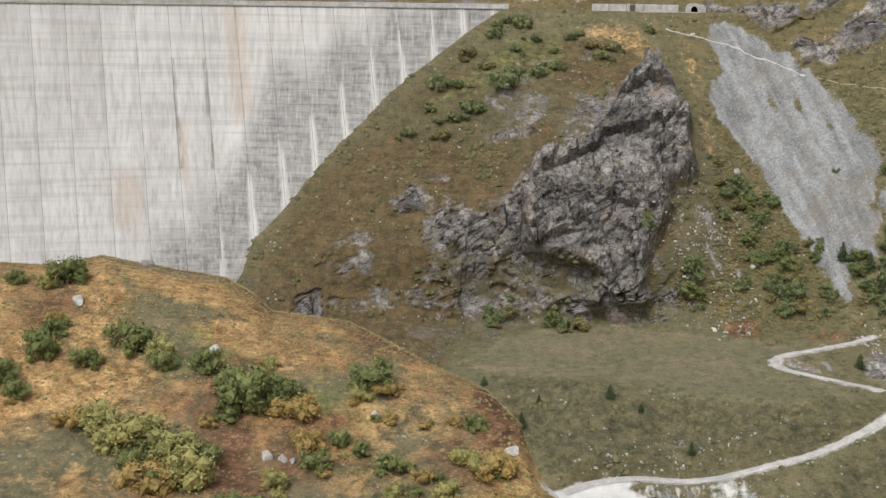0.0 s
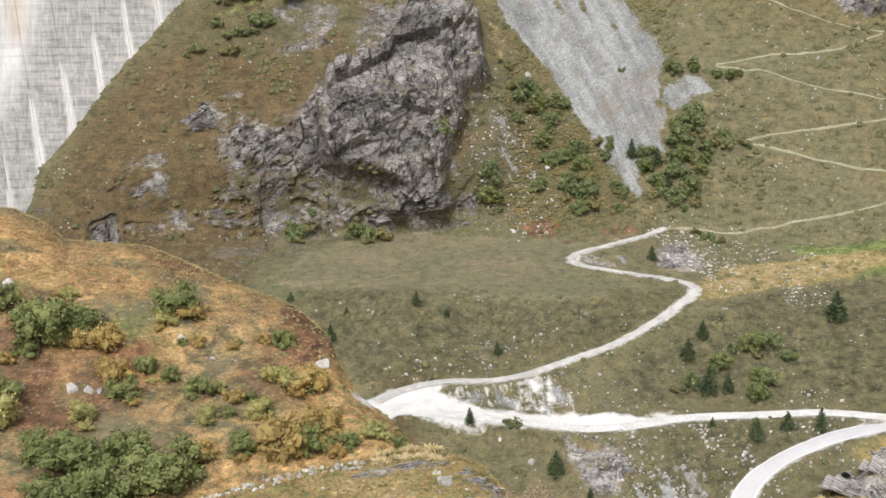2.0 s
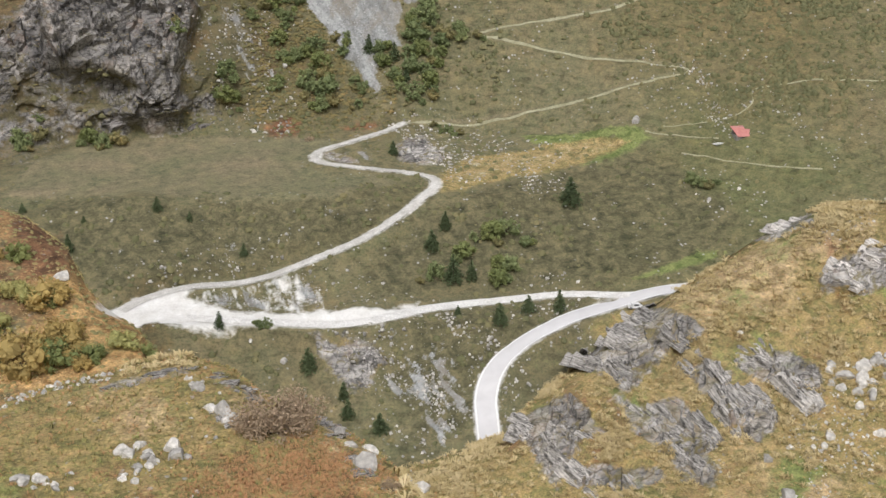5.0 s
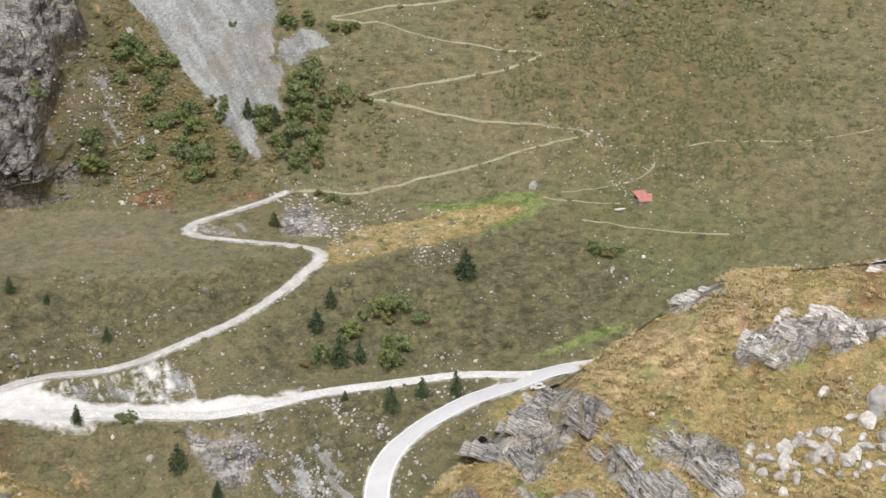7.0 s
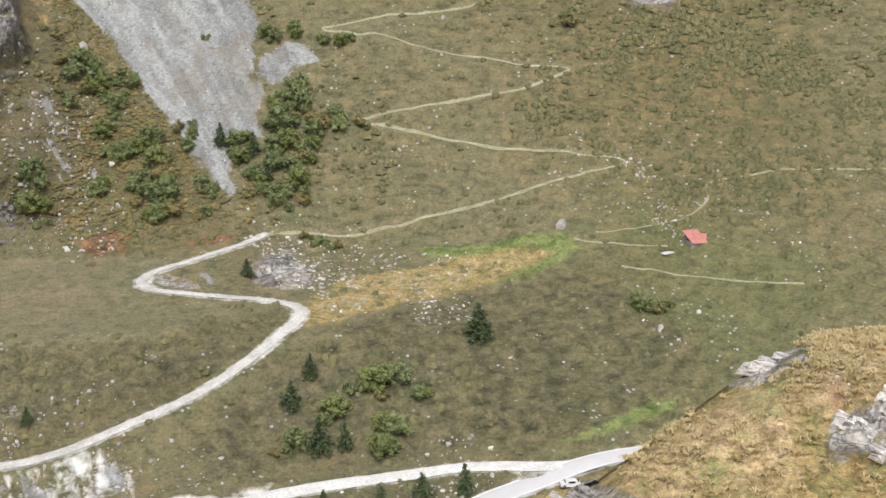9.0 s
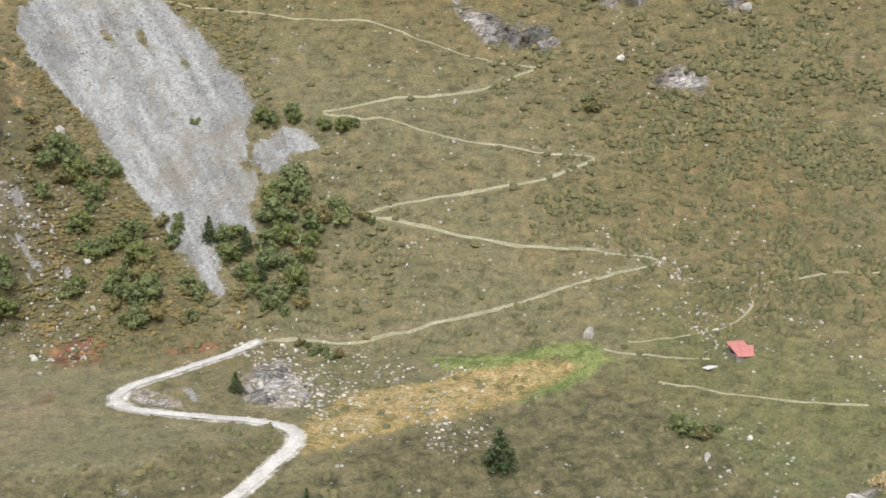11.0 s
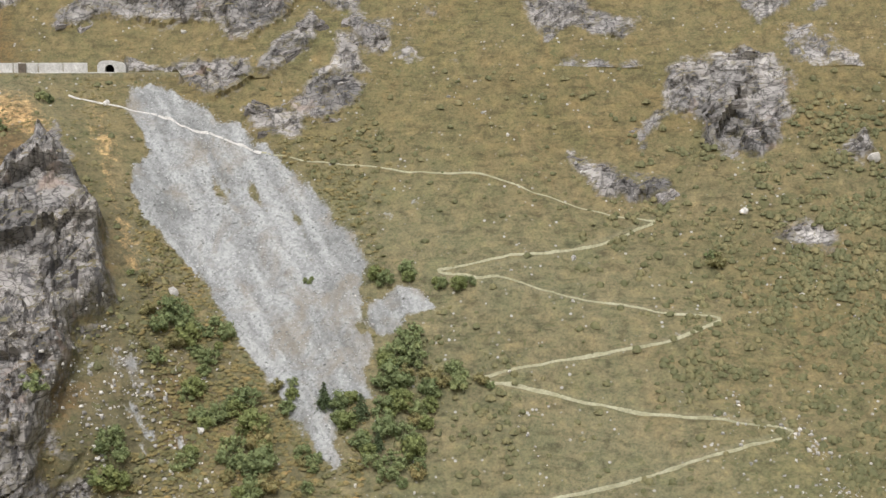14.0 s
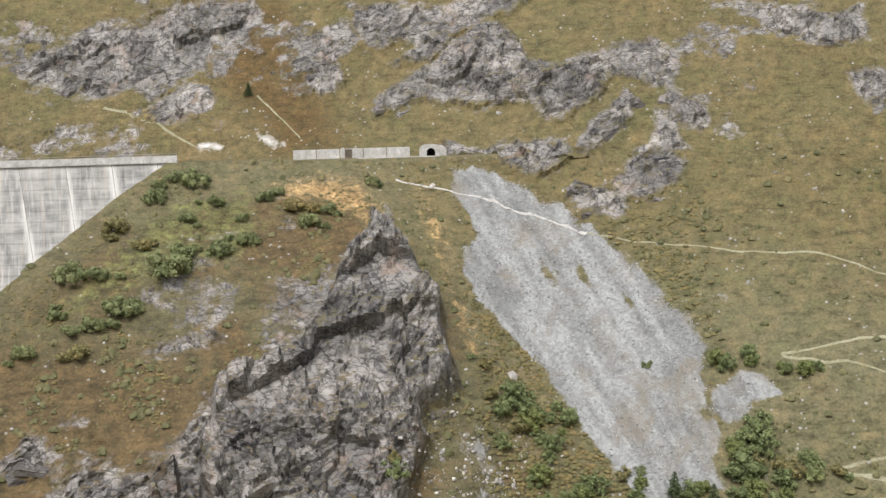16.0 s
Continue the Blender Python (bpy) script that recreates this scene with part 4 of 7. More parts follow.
HILL_SHRUBS = [  # x, y and width of each shrub on the hillock
    (-59.2, 181.9, 7.0), (-52.1, 179.9, 5.2), (-46.8, 185.8, 7.9), (-40.8, 181.3, 4.3), (-34.3, 181.6, 6.0), (-27.4, 174.5, 9.8), (-22.7, 175.9, 6.6), (-30.0, 171.1, 4.8),
    (-10.0, 179.4, 7.5), (-11.4, 176.6, 4.1), (-47.0, 166.6, 7.3), (-41.9, 164.6, 9.5), (-36.0, 161.8, 7.8), (-43.6, 162.0, 6.3), (-32.3, 157.7, 8.4), (-37.7, 155.8, 9.1),
    (-18.1, 166.1, 6.3), (-7.2, 172.5, 3.2), (-2.1, 159.9, 3.8), (-2.0, 171.0, 2.4), (6.8, 161.2, 7.6), (-10.7, 164.9, 3.1), (-6.7, 161.7, 4.6), (-60.5, 201.6, 7.6),
    (-68.4, 200.6, 3.8), (-62.1, 175.3, 5.1), (-59.3, 171.7, 4.2), (-58.3, 187.4, 5.4), (4.7, 171.2, 4.0), (-16.5, 161.5, 4.6), (-25.4, 183.6, 3.4),
]
HILL_FOOT_SHRUBS = [  # x, y and width of the denser shrubs at the hillock's foot
    (2.6, 148.3, 10.0), (6.7, 147.9, 5.7), (-1.6, 148.9, 4.3), (10.9, 147.8, 4.3), (-12.9, 142.2, 9.0), (-22.9, 147.1, 8.6), (-18.0, 141.9, 8.4), (-10.3, 145.1, 8.5),
    (-24.3, 142.0, 5.6), (-15.8, 149.0, 5.8), (15.4, 150.0, 4.3), (5.5, 161.6, 4.6), (8.5, 161.8, 3.8), (-5.6, 155.5, 3.7), (0.8, 156.4, 4.5), (-21.8, 157.5, 5.3), (-7.0, 149.2, 5.0),
]
KNOLL_SHRUBS = [  # x, y and width of the light green shrubs on the knoll
    (14.0, 374.5, 7.0), (6.2, 366.4, 6.8), (-1.5, 356.0, 7.7), (22.1, 378.9, 7.2), (16.1, 355.8, 9.9), (25.9, 360.1, 6.7), (31.6, 362.5, 5.6), (11.0, 361.8, 4.5),
    (18.4, 360.7, 4.5), (7.2, 348.6, 6.4), (2.2, 346.8, 5.3), (-10.0, 344.7, 5.3), (43.7, 365.8, 5.7), (41.5, 370.4, 5.8), (48.3, 369.2, 4.6), (58.9, 376.0, 3.6),
    (36.0, 373.2, 4.7), (3.7, 355.6, 4.4), (8.7, 347.8, 5.3), (-0.2, 343.1, 5.2), (25.7, 373.7, 4.7), (31.0, 368.8, 3.5), (-4.3, 349.6, 4.3), (19.9, 369.0, 4.6),
]
MOUND_SHRUBS = [  # x, y and width of low brown shrubs on the mound
    (23.6, 106.2, 8.1), (26.1, 107.4, 7.1), (22.0, 105.9, 4.3), (30.9, 92.9, 2.0), (58.2, 218.9, 2.0),
]
BOULDERS = [  # x, y and width of the larger boulders
    (-57.1, 195.2, 4.2), (-50.8, 216.8, 3.6), (-34.2, 186.6, 2.8), (-23.1, 163.5, 2.6), (-21.2, 163.3, 2.0), (-19.7, 163.0, 1.7), (-23.6, 163.8, 1.2), (-33.5, 165.2, 1.7),
    (-9.2, 173.3, 1.8), (-5.1, 169.4, 1.1), (9.7, 166.0, 3.1), (1.2, 105.0, 1.8), (2.3, 105.1, 1.3), (2.0, 103.6, 0.8), (3.0, 103.9, 0.9), (3.8, 102.9, 1.2),
    (5.0, 102.3, 0.9), (10.6, 106.2, 1.8), (12.1, 105.0, 1.7), (14.5, 104.5, 2.7), (11.8, 103.4, 1.3), (12.4, 104.0, 1.0), (10.7, 102.8, 1.0), (9.7, 102.8, 0.9),
    (5.3, 105.0, 0.7), (18.2, 116.6, 1.6), (18.0, 118.5, 1.0), (141.2, 167.2, 4.2), (144.7, 167.3, 4.7), (147.4, 166.9, 4.3), (142.4, 164.8, 3.6), (142.7, 161.9, 3.1),
] + [
    (139.3, 167.8, 2.1), (129.3, 156.7, 2.4), (127.5, 157.2, 2.0), (119.5, 158.2, 2.8), (118.1, 150.5, 4.8), (131.3, 157.9, 3.0), (138.9, 154.4, 3.1), (139.2, 161.1, 2.3),
    (153.8, 268.3, 3.4), (129.6, 183.9, 1.7), (124.2, 159.0, 1.8), (152.2, 164.0, 3.8), (153.5, 160.1, 4.1), (150.9, 166.7, 3.2), (151.2, 160.0, 3.2), (147.2, 163.3, 3.7),
    (161.7, 165.4, 6.7), (155.8, 171.5, 3.3), (153.7, 157.6, 2.8), (158.8, 159.8, 3.8), (152.0, 318.9, 2.0), (77.9, 336.9, 2.8), (213.0, 315.9, 1.2), (212.4, 305.6, 4.6),
    (185.8, 311.2, 2.7), (132.8, 306.4, 0.8), (148.2, 311.6, 1.0), (78.3, 316.9, 2.6), (83.8, 306.0, 1.6), (74.5, 301.2, 2.4), (66.9, 303.9, 1.8), (139.1, 319.8, 0.9),
] + [
    (91.0, 392.1, 2.0), (71.3, 374.1, 2.3), (47.1, 226.5, 1.2), (52.5, 221.7, 2.0), (70.1, 222.1, 1.6),
]
MOUND_BOULDERS = [  # x, y and width of boulders in heaps on the mound
    (139.9, 170.4, 3.2), (139.1, 169.5, 3.2), (138.1, 167.1, 2.2), (142.6, 169.1, 2.2), (138.9, 165.7, 2.6), (144.3, 167.9, 2.6), (142.8, 165.7, 4.1), (140.9, 163.6, 2.6),
    (148.2, 168.1, 1.9), (144.4, 164.2, 2.2), (143.1, 162.4, 3.1), (149.6, 167.2, 1.9), (148.5, 165.1, 4.1), (147.1, 163.1, 2.2), (151.9, 165.9, 3.2), (149.9, 163.6, 4.1),
    (149.3, 162.0, 2.6), (146.7, 160.9, 2.6), (153.5, 165.1, 2.6), (150.2, 162.0, 2.6), (148.9, 159.0, 1.9), (156.9, 165.4, 3.2), (151.7, 160.0, 4.1), (151.1, 157.6, 2.2),
    (158.1, 163.8, 4.2), (156.1, 161.9, 2.3), (155.6, 160.0, 4.1), (153.6, 158.2, 2.2), (152.5, 157.5, 2.2), (160.4, 163.2, 4.2), (158.6, 160.6, 1.9), (157.8, 158.5, 3.2),
] + [
    (155.3, 156.8, 2.2), (154.3, 154.6, 1.9), (10.0, 106.9, 2.1), (11.5, 107.2, 1.9), (12.2, 105.6, 1.6), (14.4, 105.9, 3.2), (12.3, 104.1, 1.8), (10.8, 103.8, 1.4),
    (9.3, 102.2, 1.2), (15.3, 103.8, 1.3), (18.4, 115.9, 1.9), (20.0, 110.6, 2.8), (18.9, 111.7, 2.0), (20.5, 109.0, 2.2), (30.4, 106.8, 2.4), (29.9, 98.1, 3.1),
    (32.4, 103.3, 2.2), (30.5, 103.3, 1.9), (62.4, 178.8, 3.9), (64.6, 176.5, 4.2), (47.1, 139.3, 2.3), (1.0, 105.3, 2.1), (2.6, 104.5, 1.8), (3.7, 103.4, 1.3),
    (10.2, 101.4, 1.1),
]
STONE_RUNS = [  # runs of stones down the slope
    [(130.9, 300.7), (132.4, 296.6), (131.9, 292.9), (131.5, 288.7)],
    [(161.5, 236.3), (162.8, 231.3), (161.0, 223.4)],
    [(152.8, 237.6), (153.9, 232.8), (155.6, 228.5)],
    [(183.8, 242.0), (184.3, 255.5), (182.1, 262.6)],
    [(181.4, 256.3), (183.5, 247.5), (185.4, 240.9), (184.4, 230.6)],
    [(140.2, 357.0), (145.2, 351.6), (148.4, 342.7)],
    [(158.2, 336.9), (161.7, 330.9), (165.7, 325.1), (170.9, 321.9)],
    [(188.3, 295.1), (192.8, 290.5), (193.5, 285.8)],
]
STONE_ROWS = [  # lines of stones on the mound
    [(0.2, 121.1), (3.5, 123.4), (6.9, 123.8), (10.8, 123.3)],
    [(-10.2, 115.4), (-5.1, 121.0), (4.1, 125.4), (11.2, 125.7)],
]
HUT = (171.3, 249.9)
CAR = (120.6, 206.9)

# ---- ground ----
def sheet_mesh(name, X, Y, Z, close):
    """A grid of quads over rows and bearings."""
    n, m = X.shape
    co = np.stack([X, Y, Z], -1).reshape(-1, 3).astype(np.float32)
    i, j = np.meshgrid(np.arange(n - 1), np.arange(m if close else m - 1), indexing="ij")
    k = (j + 1) % m
    quads = np.stack([i * m + j, i * m + k, (i + 1) * m + k, (i + 1) * m + j], -1).reshape(-1, 4)
    me = bpy.data.meshes.new(name)
    me.vertices.add(len(co))
    me.vertices.foreach_set("co", co.ravel())
    me.loops.add(quads.size)
    me.loops.foreach_set("vertex_index", quads.ravel().astype(np.int32))
    me.polygons.add(len(quads))
    me.polygons.foreach_set("loop_start", np.arange(0, quads.size, 4, dtype=np.int32))
    me.update(calc_edges=True)
    me.polygons.foreach_set("use_smooth", np.ones(len(quads), bool))
    return me


def paint(me, name, *channels):
    at = me.color_attributes.new(name, "FLOAT_COLOR", "POINT")
    at.data.foreach_set("color", np.stack(channels, -1).astype(np.float32).ravel())


def near_line(x, y, pts):
    """Distance of each place from a polyline, and how far along it the nearest point lies."""
    best, along, run = np.full(x.shape, 1e9), np.zeros(x.shape), 0.0
    for (x0, y0), (x1, y1) in zip(pts[:-1], pts[1:]):
        dx, dy = x1 - x0, y1 - y0
        ln = math.hypot(dx, dy) + 1e-9
        t = np.clip(((x - x0) * dx + (y - y0) * dy) / ln ** 2, 0, 1)
        d = np.hypot(x - x0 - t * dx, y - y0 - t * dy)
        w = d < best
        best, along = np.where(w, d, best), np.where(w, run + t * ln, along)
        run += ln
    return best, along


def inside(x, y, pts, soft):
    """1 inside a plan outline, 0 outside, with a soft border of that many metres."""
    res = np.zeros(x.shape)
    xs, ys = [p[0] for p in pts], [p[1] for p in pts]
    box = (x > min(xs) - soft) & (x < max(xs) + soft) & (y > min(ys) - soft) & (y < max(ys) + soft)
    if not box.any():
        return res
    px, py = x[box], y[box]
    odd = np.zeros(px.shape, bool)
    for (x0, y0), (x1, y1) in zip(pts, pts[1:] + pts[:1]):
        if y0 != y1:
            odd ^= ((y0 > py) != (y1 > py)) & (px < (x1 - x0) * (py - y0) / (y1 - y0) + x0)
    d, _ = near_line(px, py, pts + pts[:1])
    res[box] = np.clip(0.5 + np.where(odd, d, -d) / soft, 0, 1)
    return res


def any_of(x, y, outlines, soft):
    res = np.zeros(x.shape)
    for o in outlines:
        res = np.maximum(res, inside(x, y, o, soft))
    return res


def smooth_line(pts, gap):
    """The polyline as a flowing curve with points every gap metres."""
    p = np.array(pts, float)
    q = np.vstack([2 * p[0] - p[1], p, 2 * p[-1] - p[-2]])
    out = []
    for k in range(1, len(q) - 2):
        a, b, c, d = q[k - 1:k + 3]
        for t in np.linspace(0, 1, max(2, int(np.hypot(*(c - b)) / gap * 1.2)), endpoint=False):
            out.append(0.5 * ((2 * b) + (c - a) * t + (2 * a - 5 * b + 4 * c - d) * t * t + (3 * b - a - 3 * c + d) * t ** 3))
    out.append(p[-1])
    return np.array(out)


FINE = 0.1
AZ = np.concatenate([np.arange(-25, 1.99, FINE), np.arange(2, 13.99, FINE * 0.75), np.arange(14, 46.01, FINE), np.linspace(52, 329, 40)])
R, Z, LAYER = ground_sheet(AZ, 170, 100, 410, 115)
X, Y = R * np.sin(np.radians(AZ)), R * np.cos(np.radians(AZ))
lay = np.repeat(LAYER[:, None], len(AZ), axis=1)
ledge = np.arange(len(LAYER))[:, None] > np.where(LAYER == 3)[0][-1]
lay[ledge & (lay == 0) & (AZ[None, :] > 13)] = 3
# surface coordinates in metres: U along the slope, V up it
reach_of = np.array([100, 105, 170, 345, 345])
U = np.radians(AZ)[None, :] * reach_of[lay]
V = np.arctan2(Z - EYE.z, np.maximum(R, 1.0)) * reach_of[lay] * 1.25

# what covers the ground; the outlines are frayed by a wandering offset
far_k = np.array([0.5, 0.5, 0.8, 1.5, 1.8])[lay]
XW = X + far_k * (1.5 * fbm(U, V, 9, 4, 101, 0.6))
YW = Y + far_k * (1.5 * fbm(U, V, 9, 4, 105, 0.6))
half_grown = inside(XW, YW, SCREE_TURF, 14)
scree = np.maximum(inside(XW, YW, SCREE, 4) * (1.0 - half_grown * (0.52 + 0.9 * fbm(U + 0.42 * V, V * 0.35, 3.5, 4, 135, 0.6))), any_of(XW, YW, SCREE_PATCHES + SPOIL[2:], 6) * (0.36 + 0.6 * fbm(U, V, 3.0, 4, 131, 0.65)))
scree = np.maximum(scree, 0.9 * np.maximum(inside(XW, YW, SIDE_SCREE, 3), inside(XW, YW, SCREE_TOP, 3)))
scree = np.maximum(scree, inside(XW, YW, GULLY, 9) * (0.40 + 0.75 * fbm(U + 0.3 * V, V * 0.4, 3.0, 4, 137, 0.65)))
spoil = any_of(XW, YW, SPOIL[:2], 4)
scree = np.maximum(scree, inside(XW, YW, GREY_BANK, 5) * (0.40 + 0.8 * fbm(U + 0.9 * V, V * 0.3, 1.8, 4, 143, 0.6)))
tipped = np.maximum(inside(XW, YW, SPOIL[0], 3), 0.8 * inside(XW, YW, WHITE_BANK, 6))
white_rock = any_of(XW, YW, PALE_ROCKS, 3.5)
XC, YC = XW + 3.2 * fbm(U, V, 17, 3, 191), YW + 4.0 * fbm(U, V, 17, 3, 195)
wing = inside(XC, YC, CLIFF_LOW, 7)
rock = np.maximum(np.maximum(inside(XC, YC, CLIFF, 5), any_of(XW, YW, OUTCROPS, 4)), np.maximum(white_rock, 0.78 * wing))
rock = np.maximum(rock, 0.60 * inside(XC, YC, CLIFF_UP, 6))
broken = step(0.12, 0.42, fbm(U * 0.8, V * 1.2, 16, 5, 171, 0.62))
rock = np.maximum(rock, broken * np.where(lay == 4, 0.60, np.where(AZ[None, :] < 12, 0.50 * any_of(XW, YW, KNOLL, 20), 0)))
rock = np.where(lay >= 3, rock, 0)
rock = np.maximum(rock, np.where(lay == 1, np.maximum(any_of(XW, YW, CRAG_ROCKS, 3), 0.5 * any_of(XW, YW, MOUND_ROCKS, 0.8)), 0))
meadow = np.where(lay == 3, inside(XW, YW, MEADOW, 8), 0)
straw = any_of(XW, YW, STRAW, 9) * np.array([0, 0.62, 1.0, 0.62, 1.0])[lay]
lush, rust = any_of(XW, YW, LUSH, 3.5), 0.85 * any_of(XW, YW, RUST, 6)
deep = np.maximum(any_of(XW, YW, DEEP_TURF, 14), 0.85 * any_of(XW, YW, KNOLL, 16))
withered = np.maximum(any_of(XW, YW, BROWN_TURF, 22), any_of(XW, YW, KNOLL, 16) * (0.50 + 0.6 * fbm(U, V, 14, 4, 151)))
lush = np.maximum(lush, 0.46 * any_of(XW, YW, GREENISH, 12))
gravel = np.maximum(any_of(XW, YW, GRAVEL, 5), np.where(lay == 3, 0.30 * any_of(XW, YW, TERRACE, 12), 0))
scree = np.maximum(scree, spoil * (0.42 + 0.6 * fbm(U + 0.6 * V, V * 0.8, 4.0, 5, 133, 0.65)))
gravel = np.maximum(gravel, tipped * (0.37 + 0.42 * fbm(U + 0.3 * V, V * 0.35, 1.6, 4, 139, 0.65)))
heath = any_of(XW, YW, HEATH, 30)
steep = any_of(XW, YW, BANKS, 9)
greener = np.maximum(inside(XW, YW, GREEN_SLOPE, 26), np.where(lay == 3, 0.22 * (1 - any_of(XW, YW, KNOLL, 16)), 0))
rise = Z + 9 * fbm(U, V, 40, 4, 181, 0.6)
ochre = np.where(lay >= 3, np.maximum(0.9 * inside(XW, YW, OCHRE_SLOPE, 40), 0.85 * step(80, 112, rise) * step(6, 14, np.broadcast_to(AZ, X.shape))), 0)
ochre = np.maximum(ochre, np.where(lay == 4, 0.85, 0))
greener *= 1 - ochre
# the hillock and the crag are tawny all over
straw = np.where(lay == 2, np.maximum(straw, 0.52 + 0.7 * fbm(U, V, 12, 5, 71, 0.6)), straw)
straw = np.where(lay == 1, np.maximum(straw, np.where(AZ[None, :] > 19, 0.24, 0.32) + 0.6 * fbm(U, V, 6, 5, 72, 0.6)), straw)
rust = np.where(lay == 2, np.maximum(rust, 0.24 + 0.09 * step(-9, 0, AZ)[None, :] + 0.7 * fbm(U, V, 16, 5, 75, 0.6)), rust)
straw = np.maximum(straw, np.where(lay == 3, 0.40 * any_of(XW, YW, TERRACE, 8), 0))
meadow = np.maximum(meadow, np.where(lay == 3, 0.35 * any_of(XW, YW, TERRACE, 6), 0))
rust = np.where(lay == 1, 0.55 * rust, rust)
lush = np.where(lay == 2, np.maximum(lush, 0.12 + 0.7 * fbm(U, V, 14, 5, 76, 0.65)), lush)
rust = np.where(lay == 1, np.maximum(rust, 0.18 + 0.7 * fbm(U, V, 5, 5, 77, 0.65)), rust)
lush = np.where(lay == 1, np.maximum(lush, np.where(AZ[None, :] > 19, 0.24, 0.14) + 0.8 * fbm(U, V, 5, 5, 78, 0.65)), lush)
straw = np.where(lay >= 3, np.maximum(straw, step(85, 118, rise) * (0.13 + 0.3 * fbm(U, V, 30, 3, 73))), straw)

# relief
k_near = np.array([0.0, 0.45, 0.75, 0.9, 0.9])[lay]
relief = k_near * (1.4 * fbm(U, V, 22, 3, 3) + 0.5 * fbm(U, V, 5, 4, 5)) + np.where(lay >= 3, 2.6, 0) * fbm(U * 1.3, V * 0.7, 60, 2, 7)
relief *= 1 - 0.75 * np.clip(meadow + gravel + lush, 0, 1)
runs = fbm(U + 0.42 * V, V * 0.10, 3.6, 4, 9, 0.6)  # runnels down the fall line
runs = 0.55 * runs + 0.6 * fbm(U + 0.42 * V, V * 0.16, 1.1, 3, 19, 0.65)
relief += 0.55 * step(0.3, 0.7, scree) * runs


def slabs(u, v, wide, high, seed):
    """Broken rock: each cell of a jittered grid is a facet with its own height and tilt."""
    u, v = u / wide, v / high
    iu, iv = np.floor(u), np.floor(v)
    best, val = np.full(u.shape, 1e9), np.zeros(u.shape)
    for du in (-1, 0, 1):
        for dv in (-1, 0, 1):
            cu, cv = iu + du, iv + dv
            px = cu + 0.5 + 0.48 * lattice(cu, cv, seed)
            py = cv + 0.5 + 0.48 * lattice(cu, cv, seed + 1)
            d = (u - px) ** 2 + (v - py) ** 2
            h = lattice(cu, cv, seed + 2) + 0.9 * lattice(cu, cv, seed + 3) * (u - px) + 1.1 * (v - py) * lattice(cu, cv, seed + 4)
            w = d < best
            best, val = np.where(w, d, best), np.where(w, h, val)
    return val


hard = step(0.38, 0.70, rock + 0.16 * fbm(U, V, 6, 3, 15))
fit_rows = np.where(lay >= 3, 1.0, np.where((lay == 1) & (AZ[None, :] > 19), 0.9, 0.0))
sel = (hard > 0.01) & (fit_rows > 0)
size = np.where(lay[sel] == 1, 0.55, 1.0)
us, vs = U[sel] / size, V[sel] / size
wu, wv = us + 0.5 * fbm(us, vs, 6, 2, 111), vs + 0.5 * fbm(us, vs, 6, 2, 115)
dip_u, dip_v = wu * 0.79 + wv * 0.61, wv * 0.79 - wu * 0.61
blocky = 2.2 * slabs(dip_u, dip_v, 15, 8, 201) + 1.3 * slabs(wu * 0.97 + wv * 0.22, wv * 0.97 - wu * 0.22, 3.6, 9.0, 221) + 0.8 * slabs(dip_u, dip_v, 5.0, 2.2, 231) + 0.30 * slabs(wu, wv, 1.7, 1.2, 241)
cleft = np.minimum(np.abs(fbm(wu * 1.5 + 0.3 * wv, wv * 0.4, 11, 2, 261)) * 16, np.abs(fbm(dip_u * 0.4, dip_v * 1.6, 9, 2, 271)) * 16)
blocky -= 1.2 * np.clip(1 - cleft, 0, 1)
bulk = np.maximum(np.maximum(inside(XC, YC, CLIFF, 10), 0.8 * wing), any_of(XW, YW, OUTCROPS, 16))  # how far inside a rock mass
bulk = np.where(lay == 1, 0.6, np.clip(2 * bulk - 0.55, 0.22, 1.0)) * np.where(lay == 4, 0.75, 1.0)
relief[sel] = relief[sel] * 0.4 + bulk[sel] * hard[sel] * np.maximum(blocky + 0.8, -0.9)
# the cliff stands out and hangs over its foot
relief += (5.5 * step(0.42, 0.60, inside(XC, YC, CLIFF, 14)) + 1.5 * wing) * step(36, 50, Z)
gr, gz = np.gradient(R, axis=0), np.gradient(Z, axis=0)
ln = np.hypot(gr, gz) + 1e-9
nr, nz = -gz / ln, gr / ln
edge = np.where(lay == 0, 0, 1)
# keep the rims where they are
for k in (1, 2):
    last = np.where(LAYER == k)[0]
    relief[last] *= (1 - 0.85 * step(0.90, 1.0, np.linspace(0, 1, len(last))))[:, None]
R2, Z2 = R + relief * nr * edge, Z + relief * nz * edge
COL = {k: np.where(LAYER == k)[0] for k in (1, 2, 3, 4)}


def ground_z(x, y, layers=(1, 2, 3, 4)):
    """Height of the ground at a place in the plan."""
    a, r = math.degrees(math.atan2(x, y)), math.hypot(x, y)
    j = int(min(max(np.searchsorted(AZ, a) - 1, 0), len(AZ) - 44))
    f = j + (a - AZ[j]) / (AZ[j + 1] - AZ[j])
    best = None
    for k in layers:
        rows = COL[k]
        lo, hi = R2[rows[0], j], R2[rows[-1], j]
        miss = max(lo - r, r - hi, 0)
        if best is None or miss < best[0]:
            z = [np.interp(r, R2[rows, q], Z2[rows, q]) for q in (j, j + 1)]
            best = (miss, z[0] + (z[1] - z[0]) * min(max(f - j, 0), 1))
        if miss == 0:
            break
    return float(best[1])


